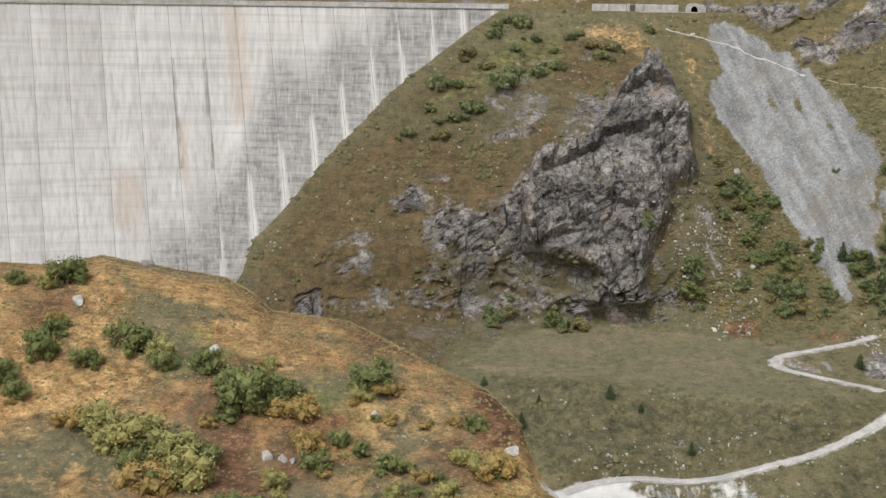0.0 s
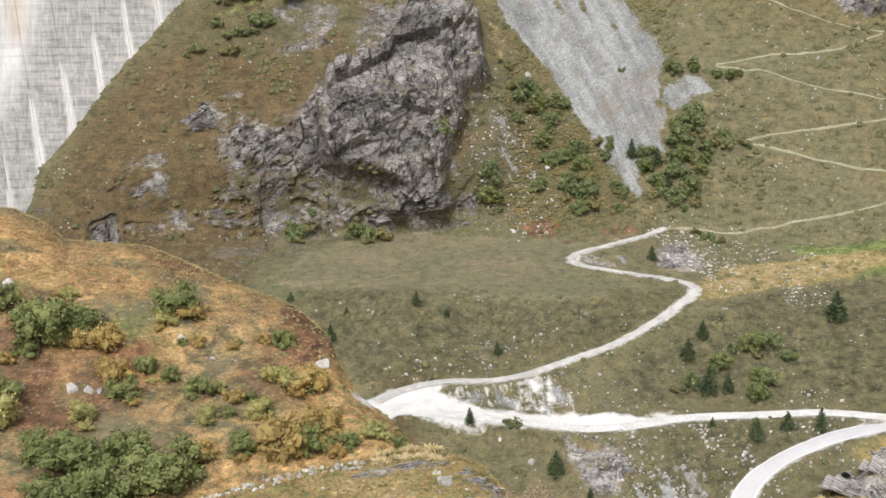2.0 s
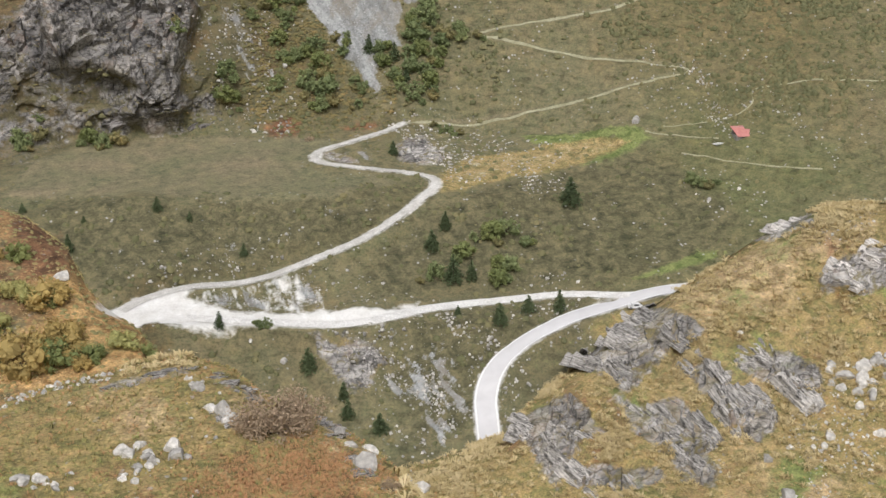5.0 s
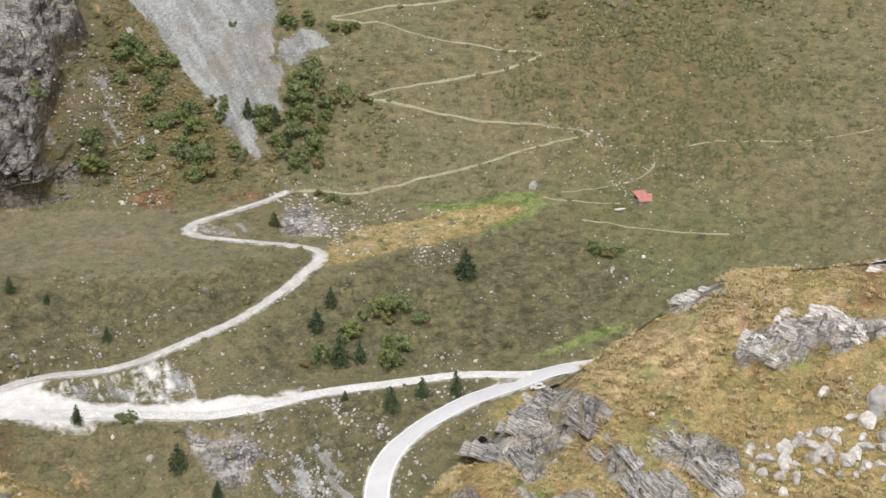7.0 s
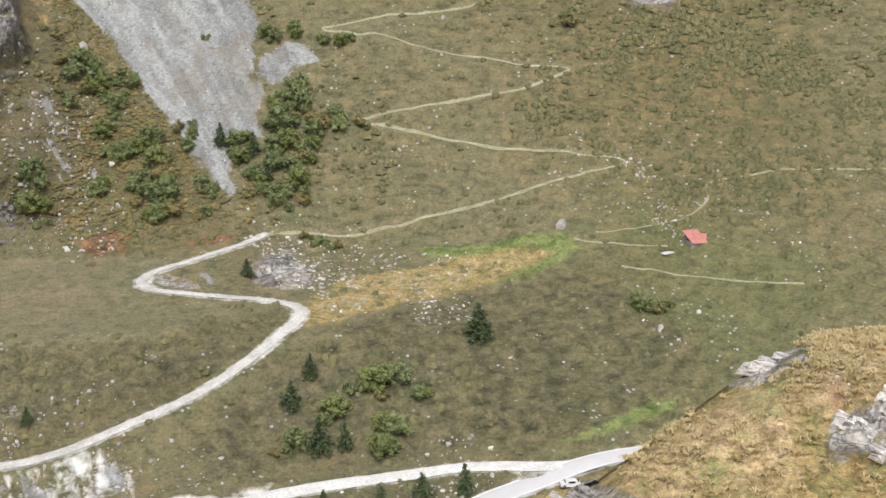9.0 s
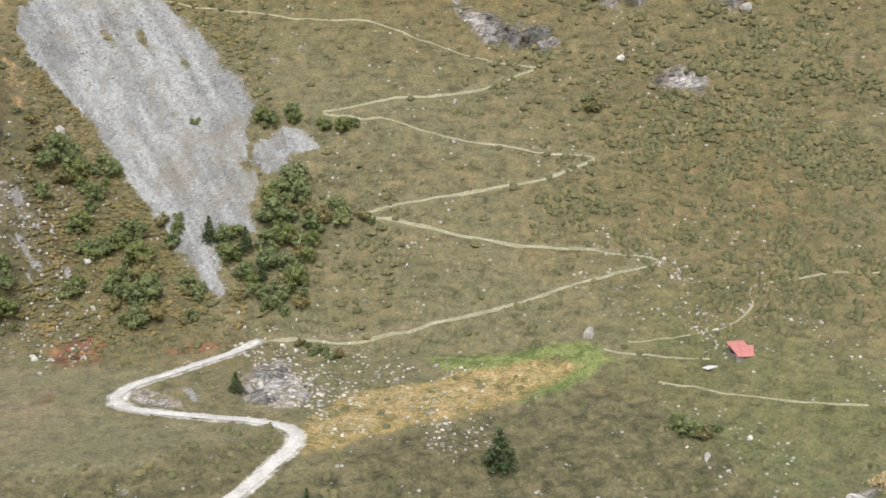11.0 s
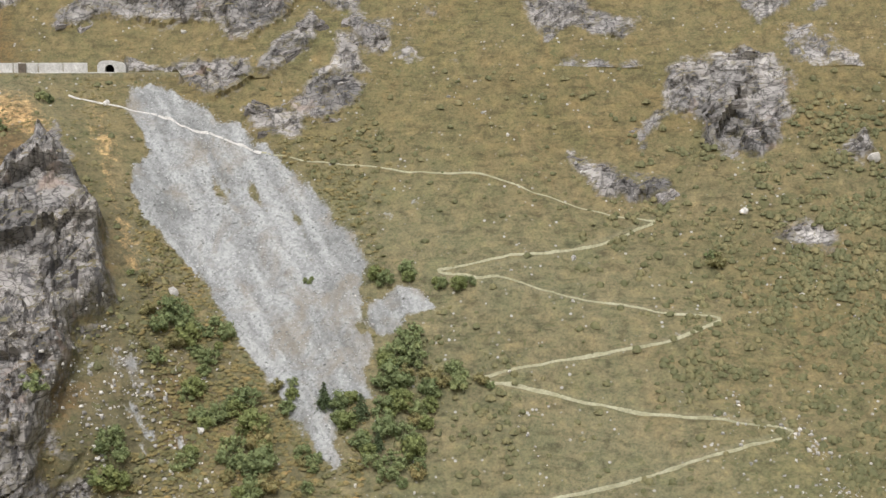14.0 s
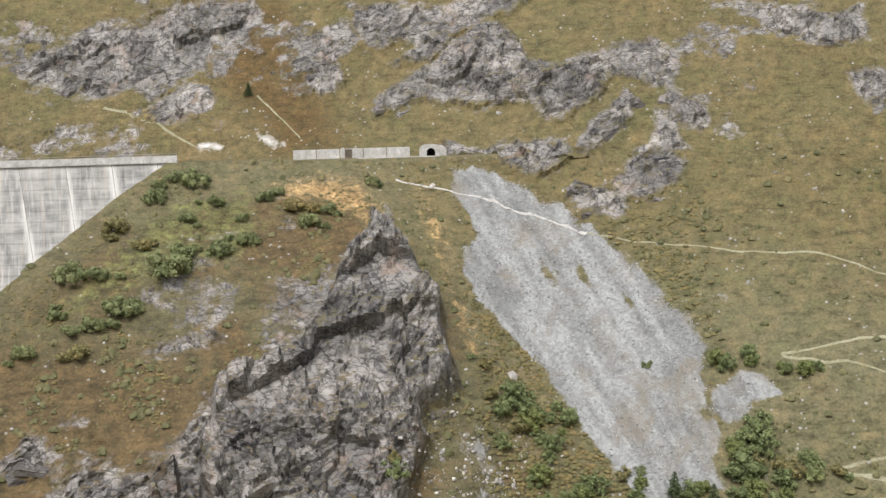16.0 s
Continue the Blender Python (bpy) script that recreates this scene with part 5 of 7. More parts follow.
# road beds are levelled across
ROADS = {}
for name, pts, wide in (("upper", UPPER_ROAD, 2.9), ("lower", LOWER_ROAD, 4.5), ("side", SIDE_ROAD, 3.4)):
    line = smooth_line(pts, 1.2)
    zs = np.array([ground_z(px, py, (3,)) for px, py in line])
    for _ in range(30):
        zs[1:-1] = (zs[:-2] + 2 * zs[1:-1] + zs[2:]) / 4
    ROADS[name] = (line, zs, wide)
    X2, Y2 = R2 * np.sin(np.radians(AZ)), R2 * np.cos(np.radians(AZ))
    box = (lay == 3) & (X2 > line[:, 0].min() - 8) & (X2 < line[:, 0].max() + 8) & (Y2 > line[:, 1].min() - 8) & (Y2 < line[:, 1].max() + 8)
    coarse = line[::2] if len(line) % 2 else np.vstack([line[::2], line[-1:]])
    d, s = near_line(X2[box], Y2[box], [tuple(q) for q in coarse])
    run = np.concatenate([[0], np.cumsum(np.hypot(*np.diff(line, axis=0).T))])
    w = 1 - step(wide / 2 + 0.3, wide / 2 + 3.0, d)
    Z2[box] += (np.interp(s, run, zs) - 0.12 - Z2[box]) * w
    g = gravel[box]
    gravel[box] = np.maximum(g, 0.52 * (1 - step(wide / 2 - 0.2, wide / 2 + 1.6, d)))

for pts in (TRAIL_LOW, TRAIL_HIGH):
    line = [tuple(q) for q in smooth_line(pts, 3.0)]
    box = (lay == 3) & (X > 40) & (Y > 180)
    d, _ = near_line(X[box], Y[box], line)
    meadow[box] = np.maximum(meadow[box], 0.6 * (1 - step(0.2, 1.1, d)))
X2, Y2 = R2 * np.sin(np.radians(AZ)), R2 * np.cos(np.radians(AZ))
me = sheet_mesh("ground", X2, Y2, Z2, True)
paint(me, "cover_a", scree, np.where(lay == 0, 0, rock), meadow, np.clip(straw, 0, 1))
paint(me, "cover_b", gravel, rust, lush, heath)
pale = np.maximum(np.array([0.3, 0.8, 0.0, 0.12, 0.22])[lay] + 0.2 * fbm(U, V, 30, 2, 141), np.maximum(white_rock, np.where(lay == 3, any_of(XW, YW, TERRACE, 6), 0)))
paint(me, "cover_d", steep, greener, ochre, np.where(lay >= 3, np.maximum(inside(XC, YC, CLIFF, 5), np.maximum(0.35 * wing, 0.85 * any_of(XW, YW, OUTCROPS, 5))), 0))
paint(me, "cover_c", np.clip(0.5 + 0.9 * runs, 0, 1), deep, withered, np.clip(pale, 0, 1))
stony = (rock[:-1] + rock[1:]) / 2
flat_face = np.concatenate([stony, stony[:, :1]], 1)[:, :len(AZ)] > 0.45
me.polygons.foreach_set("use_smooth", ~flat_face.ravel())
me.materials.append(MAT_GROUND)
ground = tagged(new("ground", me), "autumn alpine valley side of tawny turf, bare rock and scree", "ground", kind="structure")


def mesh_of(name, bm, *mats, smooth=False):
    me = bpy.data.meshes.new(name)
    bm.to_mesh(me)
    bm.free()
    for m in mats:
        me.materials.append(m)
    if smooth:
        me.polygons.foreach_set("use_smooth", np.ones(len(me.polygons), bool))
    return me


def ribbon(line, zs, wide, cross, lift, fray=0.0, seed=1, taper=0.0, drape=False):
    """A strip of road with a slight crown; its borders fray."""
    bm = bmesh.new()
    t = np.gradient(line, axis=0)
    t /= np.hypot(t[:, 0], t[:, 1])[:, None] + 1e-9
    prev = None
    for k, (p, z) in enumerate(zip(line, zs)):
        row = []
        for c in cross:
            w = wide / 2 * c * (1 - taper * k / len(line)) * (1 + fray * float(vnoise(k * 0.31, c * 3.0, seed)))
            x, y = p[0] - t[k, 1] * w, p[1] + t[k, 0] * w
            g = ground_z(x, y, (3, 4)) if drape else z
            zz = (max(0.3 * z + 0.7 * g, g) if drape else z) + lift * (1 - 0.9 * abs(c) ** 3)
            row.append(bm.verts.new((x, y, zz)))
        if prev:
            for a, b, c2, d in zip(prev[:-1], prev[1:], row[1:], row[:-1]):
                bm.faces.new((a, b, c2, d))
        prev = row
    return bm


CROSS = (-1.0, -0.6, -0.2, 0.2, 0.6, 1.0)
for name, mat, label, lift in (("upper", MAT_UPPER_GRAVEL, "pale gravel road winding up between the meadow banks", 0.14),
                               ("side", MAT_ROAD_GRAVEL, "bleached side road running out into a gravel turning place", 0.15),
                               ("lower", MAT_ASPHALT, "pale worn asphalt road with white edge lines", 0.19)):
    line, zs, wide = ROADS[name]
    tagged(new("road", mesh_of("road", ribbon(line, zs, wide, CROSS, lift, 0.12 if name != "lower" else 0.0, taper=0.42 if name == "upper" else 0.0), mat, smooth=True)), label, "road", kind="structure")
line, zs, wide = ROADS["lower"]
for side in (-1, 1):
    t = np.gradient(line, axis=0)
    t /= np.hypot(t[:, 0], t[:, 1])[:, None]
    off = line + side * 1.95 * np.stack([-t[:, 1], t[:, 0]], -1)
    tagged(new("edge_line", mesh_of("edge_line", ribbon(off, zs + 0.09, 0.28, (-1, 1), 0.08), MAT_LINE)), "white painted line along the asphalt road", "road marking", kind="structure")
for pts, wide, mat in ((TRAIL_LOW, 0.62, MAT_TRAIL), (TRAIL_HIGH, 0.52, MAT_TRAIL), (TRAIL_TOP, 0.35, MAT_TRAIL), (TRAIL_SCREE, 0.45, MAT_UPPER_GRAVEL), (TRACK_CREST, 0.5, MAT_TRAIL), (TRACK_UP, 0.35, MAT_TRAIL), (TRAIL_HUT, 0.6, MAT_TRAIL), (TRAIL_EAST, 0.4, MAT_TRAIL), (TRAIL_WEST, 0.5, MAT_TRAIL)):
    line = smooth_line(pts, 1.0)
    zs = np.array([ground_z(px, py, (3, 4)) for px, py in line])
    zs[1:-1] = (zs[:-2] + 2 * zs[1:-1] + zs[2:]) / 4
    tagged(new("trail", mesh_of("trail", ribbon(line, zs, wide, (-1, -0.4, 0.4, 1), 0.05, 0.5, drape=True), mat, smooth=True)), "narrow trodden zigzag trail across the grassy slope", "trail", kind="structure")

# ---- helpers for things ----
def part(name, bm, material, parent, label="", smooth=False):
    """Links a bmesh as one mesh object under a thing or a part."""
    ob = new(name, mesh_of(name, bm, material, smooth=smooth))
    ob.parent = parent
    if label:
        ob["label"] = label
    return ob


def box(bm, m, sx, sy, sz, bevel=0.0):
    """A box with its foot at the origin of m, bevelled."""
    vs = bmesh.ops.create_cube(bm, size=1.0, matrix=m @ Matrix.Translation((0, 0, sz / 2)) @ Matrix.Diagonal((sx, sy, sz, 1)))["verts"]
    if bevel:
        es = {e for v in vs for e in v.link_edges}
        bmesh.ops.bevel(bm, geom=list(es), offset=bevel, segments=1, affect="EDGES")


def thing(name, label, category, m=None, group="", kind=""):
    ob = tagged(new(name), label, category, group, kind)
    if m is not None:
        ob.matrix_basis = m
    return ob


# ---- dam ----
def concrete_material():
    n = Nodes("dam_concrete")
    damp, rusty, joint, wide = n.attr("stain")
    pale = n.mix(n.ramp(n.noise(9, 5, 0.6, stretch=(1, 1, 0.12)), (0.35, 0.0), (0.65, 1.0)), (0.77, 0.755, 0.735), (0.91, 0.90, 0.885))
    pale = n.mix(0.8, pale, n.ramp(n.noise(1.3, 5, 0.6, stretch=(1, 1, 0.05), seed=5.0), (0.33, 0.78), (0.5, 1.0), (0.7, 1.12)), "MULTIPLY")
    course = n.ramp(n.noise(1.6, 2, 0.5, stretch=(0.03, 0.03, 1.0), seed=8.0), (0.38, 0.80), (0.5, 1.0))
    pale = n.mix(0.55, pale, course, "MULTIPLY")
    darkened = n.mix(n.ramp(n.noise(1.5, 5, 0.65, stretch=(0.22, 0.22, 1.0), seed=12.0), (0.38, 0.0), (0.62, 1.0)), (0.30, 0.30, 0.296), (0.55, 0.545, 0.53))
    darkened = n.mix(n.ramp(n.noise(1.1, 5, 0.65, stretch=(1.0, 1.0, 0.05), seed=33.0), (0.46, 0.0), (0.66, 0.6)), darkened, (0.66, 0.65, 0.63))
    darkened = n.mix(n.ramp(n.noise(2.6, 5, 0.65, stretch=(1.0, 1.0, 0.25), seed=35.0), (0.55, 0.0), (0.70, 0.7)), darkened, (0.17, 0.17, 0.17))
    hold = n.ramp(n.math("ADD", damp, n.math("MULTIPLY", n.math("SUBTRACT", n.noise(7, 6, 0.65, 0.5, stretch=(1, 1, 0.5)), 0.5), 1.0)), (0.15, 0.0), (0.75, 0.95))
    col = n.mix(hold, pale, darkened)
    col = n.mix(n.math("MULTIPLY", n.ramp(n.math("ADD", rusty, n.math("SUBTRACT", n.noise(3.5, 5, 0.6, stretch=(1, 1, 0.3), seed=15.0), 0.5)), (0.35, 0.0), (0.8, 1.0)), 0.38), col, (0.62, 0.46, 0.31))
    stripe = n.noise(0.9, 5, 0.65, 0.2, stretch=(1, 1, 0.02), seed=38.0)
    col = n.mix(n.ramp(stripe, (0.54, 0.0), (0.68, 0.5)), col, (0.70, 0.62, 0.53))
    col = n.mix(n.ramp(n.noise(0.6, 4, 0.6, 0.2, stretch=(1, 1, 0.03), seed=44.0), (0.55, 0.0), (0.66, 0.35)), col, (0.93, 0.92, 0.90))
    split = n.tree.nodes.new("ShaderNodeSeparateXYZ")
    n.tree.links.new(n.coord, split.inputs[0])
    seam = n.math("ABSOLUTE", n.math("SUBTRACT", n.math("FRACT", n.math("DIVIDE", n.math("ADD", split.outputs[2], n.math("MULTIPLY", n.noise(5, 2), 0.25)), 2.3)), 0.5))
    col = n.mix(n.math("ADD", 0.16, n.math("MULTIPLY", hold, 0.6)), col, n.ramp(seam, (0.0, 0.66), (0.05, 0.82), (0.09, 1.0)), "MULTIPLY")
    # lime that has run out of the joints
    lime = n.math("ADD", joint, n.math("SUBTRACT", n.noise(0.9, 5, 0.65, 0.3, stretch=(1, 1, 0.06), seed=18.0), 0.5))
    col = n.mix(n.ramp(lime, (0.40, 0.0), (0.95, 0.95)), col, (0.90, 0.89, 0.87))
    streak = n.math("ADD", wide, n.math("SUBTRACT", n.noise(1.2, 4, 0.6, stretch=(1, 1, 0.06), seed=28.0), 0.6))
    col = n.mix(n.ramp(streak, (0.5, 0.0), (0.80, 0.6)), col, (0.16, 0.14, 0.11))
    n.bump(n.noise(0.8, 5, 0.6), 0.05, 0.5)
    return n.done(col, 0.92)


MAT_DAM = concrete_material()
MAT_CONCRETE = plain_material("weathered_concrete", (0.46, 0.45, 0.43), (0.72, 0.71, 0.69), 2.0, 0.9, 0.03, 0.3)
MAT_TUNNEL_SHADE = plain_material("painted_tunnel_shade", (0.012, 0.012, 0.013), (0.03, 0.03, 0.032), 0.5)
MAT_RAIL = plain_material("galvanised_steel", (0.30, 0.31, 0.32), (0.42, 0.43, 0.44), 0.4, 0.5, metal=0.7)


def crest_reach(a):
    return 0.75 * lerp(a, (-26, 562), (-10, 556), (2.75, 522))


def face_point(a, drop):
    """A place on the downstream face: bearing at the crest and metres below it. The face comes forward and its joints lean as they fall."""
    lean = lerp(a, (-26, 0.0), (-16, 0.02), (-4, 0.11), (3, 0.10))
    b = a + lean * drop / 7.2
    r = crest_reach(a) - 0.10 * drop - 0.0008 * drop * drop
    return r * math.sin(radians(b)), r * math.cos(radians(b)), EYE.z - drop


dam = thing("dam", "tall concrete arch dam streaked with lime and damp", "dam", kind="structure")
JOINTS = [-24.88 + 1.42 * k for k in range(20)] + [2.72]
for k, (a0, a1) in enumerate(zip(JOINTS[:-1], JOINTS[1:])):
    cols = [a0 + 0.006] + list(np.linspace(a0, a1, 9)[1:-1]) + [a1 - 0.006]
    drops = list(np.linspace(1.2, 112, 60))
    bm = bmesh.new()
    lay_s = bm.verts.layers.float_color.new("stain")
    grid = []
    for i, d in enumerate(drops):
        row = []
        for j, a in enumerate(cols):
            x, y, z = face_point(a, d)
            if j in (0, len(cols) - 1):
                x, y = x * 1.0004, y * 1.0004
            v = bm.verts.new((x, y, z))
            e = min(j, len(cols) - 1 - j) / 4.0
            lift = math.degrees(math.atan2(z - EYE.z, math.hypot(x, y))) - float(rim_knoll(math.degrees(math.atan2(x, y))))  # degrees above the rim of the knoll in the camera's view; stains follow it
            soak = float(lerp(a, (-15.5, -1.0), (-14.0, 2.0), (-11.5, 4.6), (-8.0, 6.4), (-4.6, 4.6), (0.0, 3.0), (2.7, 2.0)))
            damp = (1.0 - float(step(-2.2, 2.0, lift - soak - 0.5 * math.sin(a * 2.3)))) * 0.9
            rusty = float(np.exp(-((a + 9.3) / 0.55) ** 2) * (1 - step(30, 48, d))) + float(np.exp(-((a + 14.3) / 0.8) ** 2 - ((d - 62) / 12) ** 2))
            rusty += 0.8 * float(np.exp(-((a + 11.9) / 0.25) ** 2) * step(30, 40, d) * (1 - step(52, 66, d)))
            run = 1.5 + 1.4 * float(vnoise(k * 1.7, 0.5, 9)) + 0.25 * float(soak)
            lime = max(0.0, 1.05 - (1.6 + 1.2 * max(lift, 0.0) / max(run, 0.6)) * e) * float(step(-14, -10, a)) * (1.0 - float(step(run - 0.5, run + 0.9, lift)))
            dark = max(0.9 * (0.9 - e) * float(abs(a + 11.4) < 0.75 and d > 18 and d < 52), 1.1 * (0.55 - e) * float(step(-13, -11, a)) * float(1 - step(26, 38, d)) * float(vnoise(k * 2.3, d * 0.05, 4) > -0.1))
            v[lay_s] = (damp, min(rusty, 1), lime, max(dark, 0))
            row.append(v)
        grid.append(row)
    for r0, r1 in zip(grid[:-1], grid[1:]):
        for p in range(len(cols) - 1):
            bm.faces.new((r0[p + 1], r0[p], r1[p], r1[p + 1]))
    back = []
    for a in cols:
        r = crest_reach(a) + 4.0
        back.append(bm.verts.new((r * math.sin(radians(a)), r * math.cos(radians(a)), EYE.z - 1.2)))
    for p in range(len(cols) - 1):
        bm.faces.new((back[p + 1], back[p], grid[0][p], grid[0][p + 1]))
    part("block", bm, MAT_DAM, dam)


def crest_band(bm, lo, hi, front, rear, a_from=-25.6, a_to=2.75, n=60):
    """A band of stone that follows the crest: heights over the crest line, offsets in front of the face."""
    prev = None
    for a in np.linspace(a_from, a_to, n):
        ring = []
        for off, h in ((front, lo), (front, hi), (rear, hi), (rear, lo)):
            r = crest_reach(a) - off
            ring.append(bm.verts.new((r * math.sin(radians(a)), r * math.cos(radians(a)), EYE.z + h)))
        if prev:
            for q in range(4):
                bm.faces.new((prev[q], prev[(q + 1) % 4], ring[(q + 1) % 4], ring[q]))
        else:
            bm.faces.new(ring)
        prev = ring
    bm.faces.new(prev[::-1])
    bmesh.ops.recalc_face_normals(bm, faces=bm.faces)


bm = bmesh.new()
crest_band(bm, -1.2, -0.55, 0.45, -5.0)
part("crest_slab", bm, MAT_CONCRETE, dam, "overhanging crest slab")
bm = bmesh.new()
crest_band(bm, -0.55, 0.35, 0.3, 0.05)
part("parapet", bm, MAT_CONCRETE, dam, "low pale parapet wall")
bm = bmesh.new()
crest_band(bm, 0.72, 0.80, 0.2, 0.12)
part("handrail", bm, MAT_RAIL, dam, "thin steel handrail")

# ---- retaining wall and tunnel mouth beyond the dam ----
def radial(a, r, z=0.0):
    """The pose at a bearing and distance, facing the standpoint."""
    return pose(r * math.sin(radians(a)), r * math.cos(radians(a)), z, 0, 0, -a)


gallery = thing("retaining_wall", "long pale concrete retaining wall above the grassy knoll", "wall", kind="structure")
for a, w, z0, h in ((6.75, 5.0, 119.2, 1.5), (7.5, 5.0, 119.2, 1.5), (8.25, 5.0, 119.1, 1.6), (9.0, 5.0, 119.0, 1.7), (9.75, 5.0, 118.9, 1.8)):
    bm = bmesh.new()
    box(bm, radial(a, 393.2, z0 - 0.9), w, 0.6, h + 0.9, 0.06)
    part("panel", bm, MAT_CONCRETE, gallery)
for a, w, z0, h in ((8.9, 6.1, 117.7, 1.0), (9.8, 6.1, 117.5, 1.2), (10.65, 5.4, 117.4, 1.3)):
    bm = bmesh.new()
    box(bm, radial(a, 388.6, z0 - 0.9), w, 0.7, h + 0.8, 0.06)
    part("footing", bm, MAT_CONCRETE, gallery, "lower concrete footing wall")
bm = bmesh.new()
box(bm, radial(8.15, 392.8, 118.4), 1.6, 0.5, 2.2, 0.05)
part("gate", bm, plain_material("rusty_gate", (0.10, 0.085, 0.07), (0.19, 0.16, 0.13), 0.5), gallery, "dark weathered gate")

portal = thing("tunnel_portal", "grey concrete tunnel mouth set into the hillside", "tunnel portal", kind="structure")
bm = bmesh.new()
m = radial(10.8, 392.4, 118.1)
arch = [(-0.95, 0.0)] + [(0.95 * math.cos(t), 1.25 + 0.95 * math.sin(t)) for t in np.linspace(math.pi, 0, 9)] + [(0.95, 0.0)]
outer = [(-2.6, 0.0), (-2.6, 2.3), (-2.0, 2.9), (-1.0, 3.05), (0, 3.1), (1.0, 3.0), (2.2, 2.75), (3.4, 2.5), (3.4, 0.0)]
k_out = np.linspace(0, len(outer) - 1, len(arch))
ring_o = [(float(np.interp(k, range(len(outer)), [p[0] for p in outer])), float(np.interp(k, range(len(outer)), [p[1] for p in outer]))) for k in k_out]
for y0 in (0.0,):
    fi = [bm.verts.new(m @ Vector((x, y0, z))) for x, z in arch]
    fo = [bm.verts.new(m @ Vector((x, y0, z))) for x, z in ring_o]
    bi = [bm.verts.new(m @ Vector((x, 3.0, z))) for x, z in arch]
    bo = [bm.verts.new(m @ Vector((x, 3.0, z))) for x, z in ring_o]
    for p in range(len(arch) - 1):
        bm.faces.new((fo[p], fo[p + 1], fi[p + 1], fi[p]))
        bm.faces.new((fi[p], fi[p + 1], bi[p + 1], bi[p]))
        bm.faces.new((fo[p + 1], fo[p], bo[p], bo[p + 1]))
part("surround", bm, MAT_CONCRETE, portal)
# near-black box closes the bore; the tunnel's shade is its colour
bm = bmesh.new()
box(bm, m @ Matrix.Translation((0, 2.8, -0.1)), 2.4, 0.3, 2.6)
part("darkness", bm, MAT_TUNNEL_SHADE, portal, "near-black panel standing in for the tunnel's shade")

# ---- plants ----
rng = np.random.default_rng(5)


def leaf_mesh(name, centres, size, mat, flat=0.5, seed=1, wide=0.6, out=None):
    """Many small bent leaves (two triangles each) round the given centres; with out, they face that way."""
    r = np.random.default_rng(seed)
    n = len(centres)
    d1 = r.normal(size=(n, 3))
    if out is None:
        d1[:, 2] *= flat
    else:
        d1 = np.cross(out + 0.8 * r.normal(size=(n, 3)), d1)
    d1 /= np.linalg.norm(d1, axis=1)[:, None] + 1e-9
    d2 = np.cross(d1, r.normal(size=(n, 3)) if out is None else out + 0.8 * r.normal(size=(n, 3)))
    d2 /= np.linalg.norm(d2, axis=1)[:, None] + 1e-9
    s = size * r.uniform(0.6, 1.4, (n, 1))
    up = np.cross(d1, d2) * s * 0.25
    a, b = centres - d1 * s, centres + d1 * s
    c, d = centres + d2 * s * wide + up, centres - d2 * s * wide + up
    co = np.stack([a, d, b, c], 1).reshape(-1, 3)
    k = np.arange(n)[:, None] * 4
    tri = np.concatenate([k + [0, 1, 2], k + [0, 2, 3]], 1).reshape(-1, 3)
    return tri_mesh(name, co, tri, mat)


def tri_mesh(name, co, tri, mat):
    me = bpy.data.meshes.new(name)
    me.vertices.add(len(co))
    me.vertices.foreach_set("co", np.asarray(co, np.float32).ravel())
    me.loops.add(tri.size)
    me.loops.foreach_set("vertex_index", tri.ravel().astype(np.int32))
    me.polygons.add(len(tri))
    me.polygons.foreach_set("loop_start", np.arange(0, tri.size, 3, dtype=np.int32))
    me.update(calc_edges=True)
    me.materials.append(mat)
    return me


def shrub_centres(seed, lobes=7, per=60, high=0.75):
    """Leaf places of a shrub one metre wide: overlapping lobes of very different size, ragged towards their skins."""
    r = np.random.default_rng(seed)
    pts, outs, cores = [], [], []
    for k in range(lobes):
        a, q = r.uniform(0, 6.28), 0.40 * math.sqrt(r.uniform(0, 1))
        rad = r.uniform(0.07, 0.22) * (1.15 - q)
        c = np.array([math.cos(a) * q, math.sin(a) * q, high * r.uniform(0.10, 0.80) * (1.1 - 1.7 * q * q) + 0.02])
        cores.append((c, rad))
        many = int(per * (rad / 0.15) ** 1.6) + 8
        v = r.normal(size=(many, 3))
        v /= np.linalg.norm(v, axis=1)[:, None]
        outs.append(v.copy())
        v *= rad * r.uniform(0.65, 1.35, (many, 1))
        v[:, 2] *= 0.95
        pts.append(c + v)
    p, o = np.vstack(pts), np.vstack(outs)
    return p[p[:, 2] > 0.0], o[p[:, 2] > 0.0], cores


def stem_bm(seed, high, count=5, spread=0.25, thick=0.02):
    r = random.Random(seed)
    bm = bmesh.new()
    for k in range(count):
        a = r.uniform(0, 6.28)
        top = Vector((math.cos(a) * spread, math.sin(a) * spread, high * r.uniform(0.6, 1.0)))
        m = look((0, 0, 0), top) @ Matrix.Translation((0, 0, -top.length / 2))
        bmesh.ops.create_cone(bm, segments=5, radius1=thick * 0.4, radius2=thick, depth=top.length, matrix=m)
    return bm


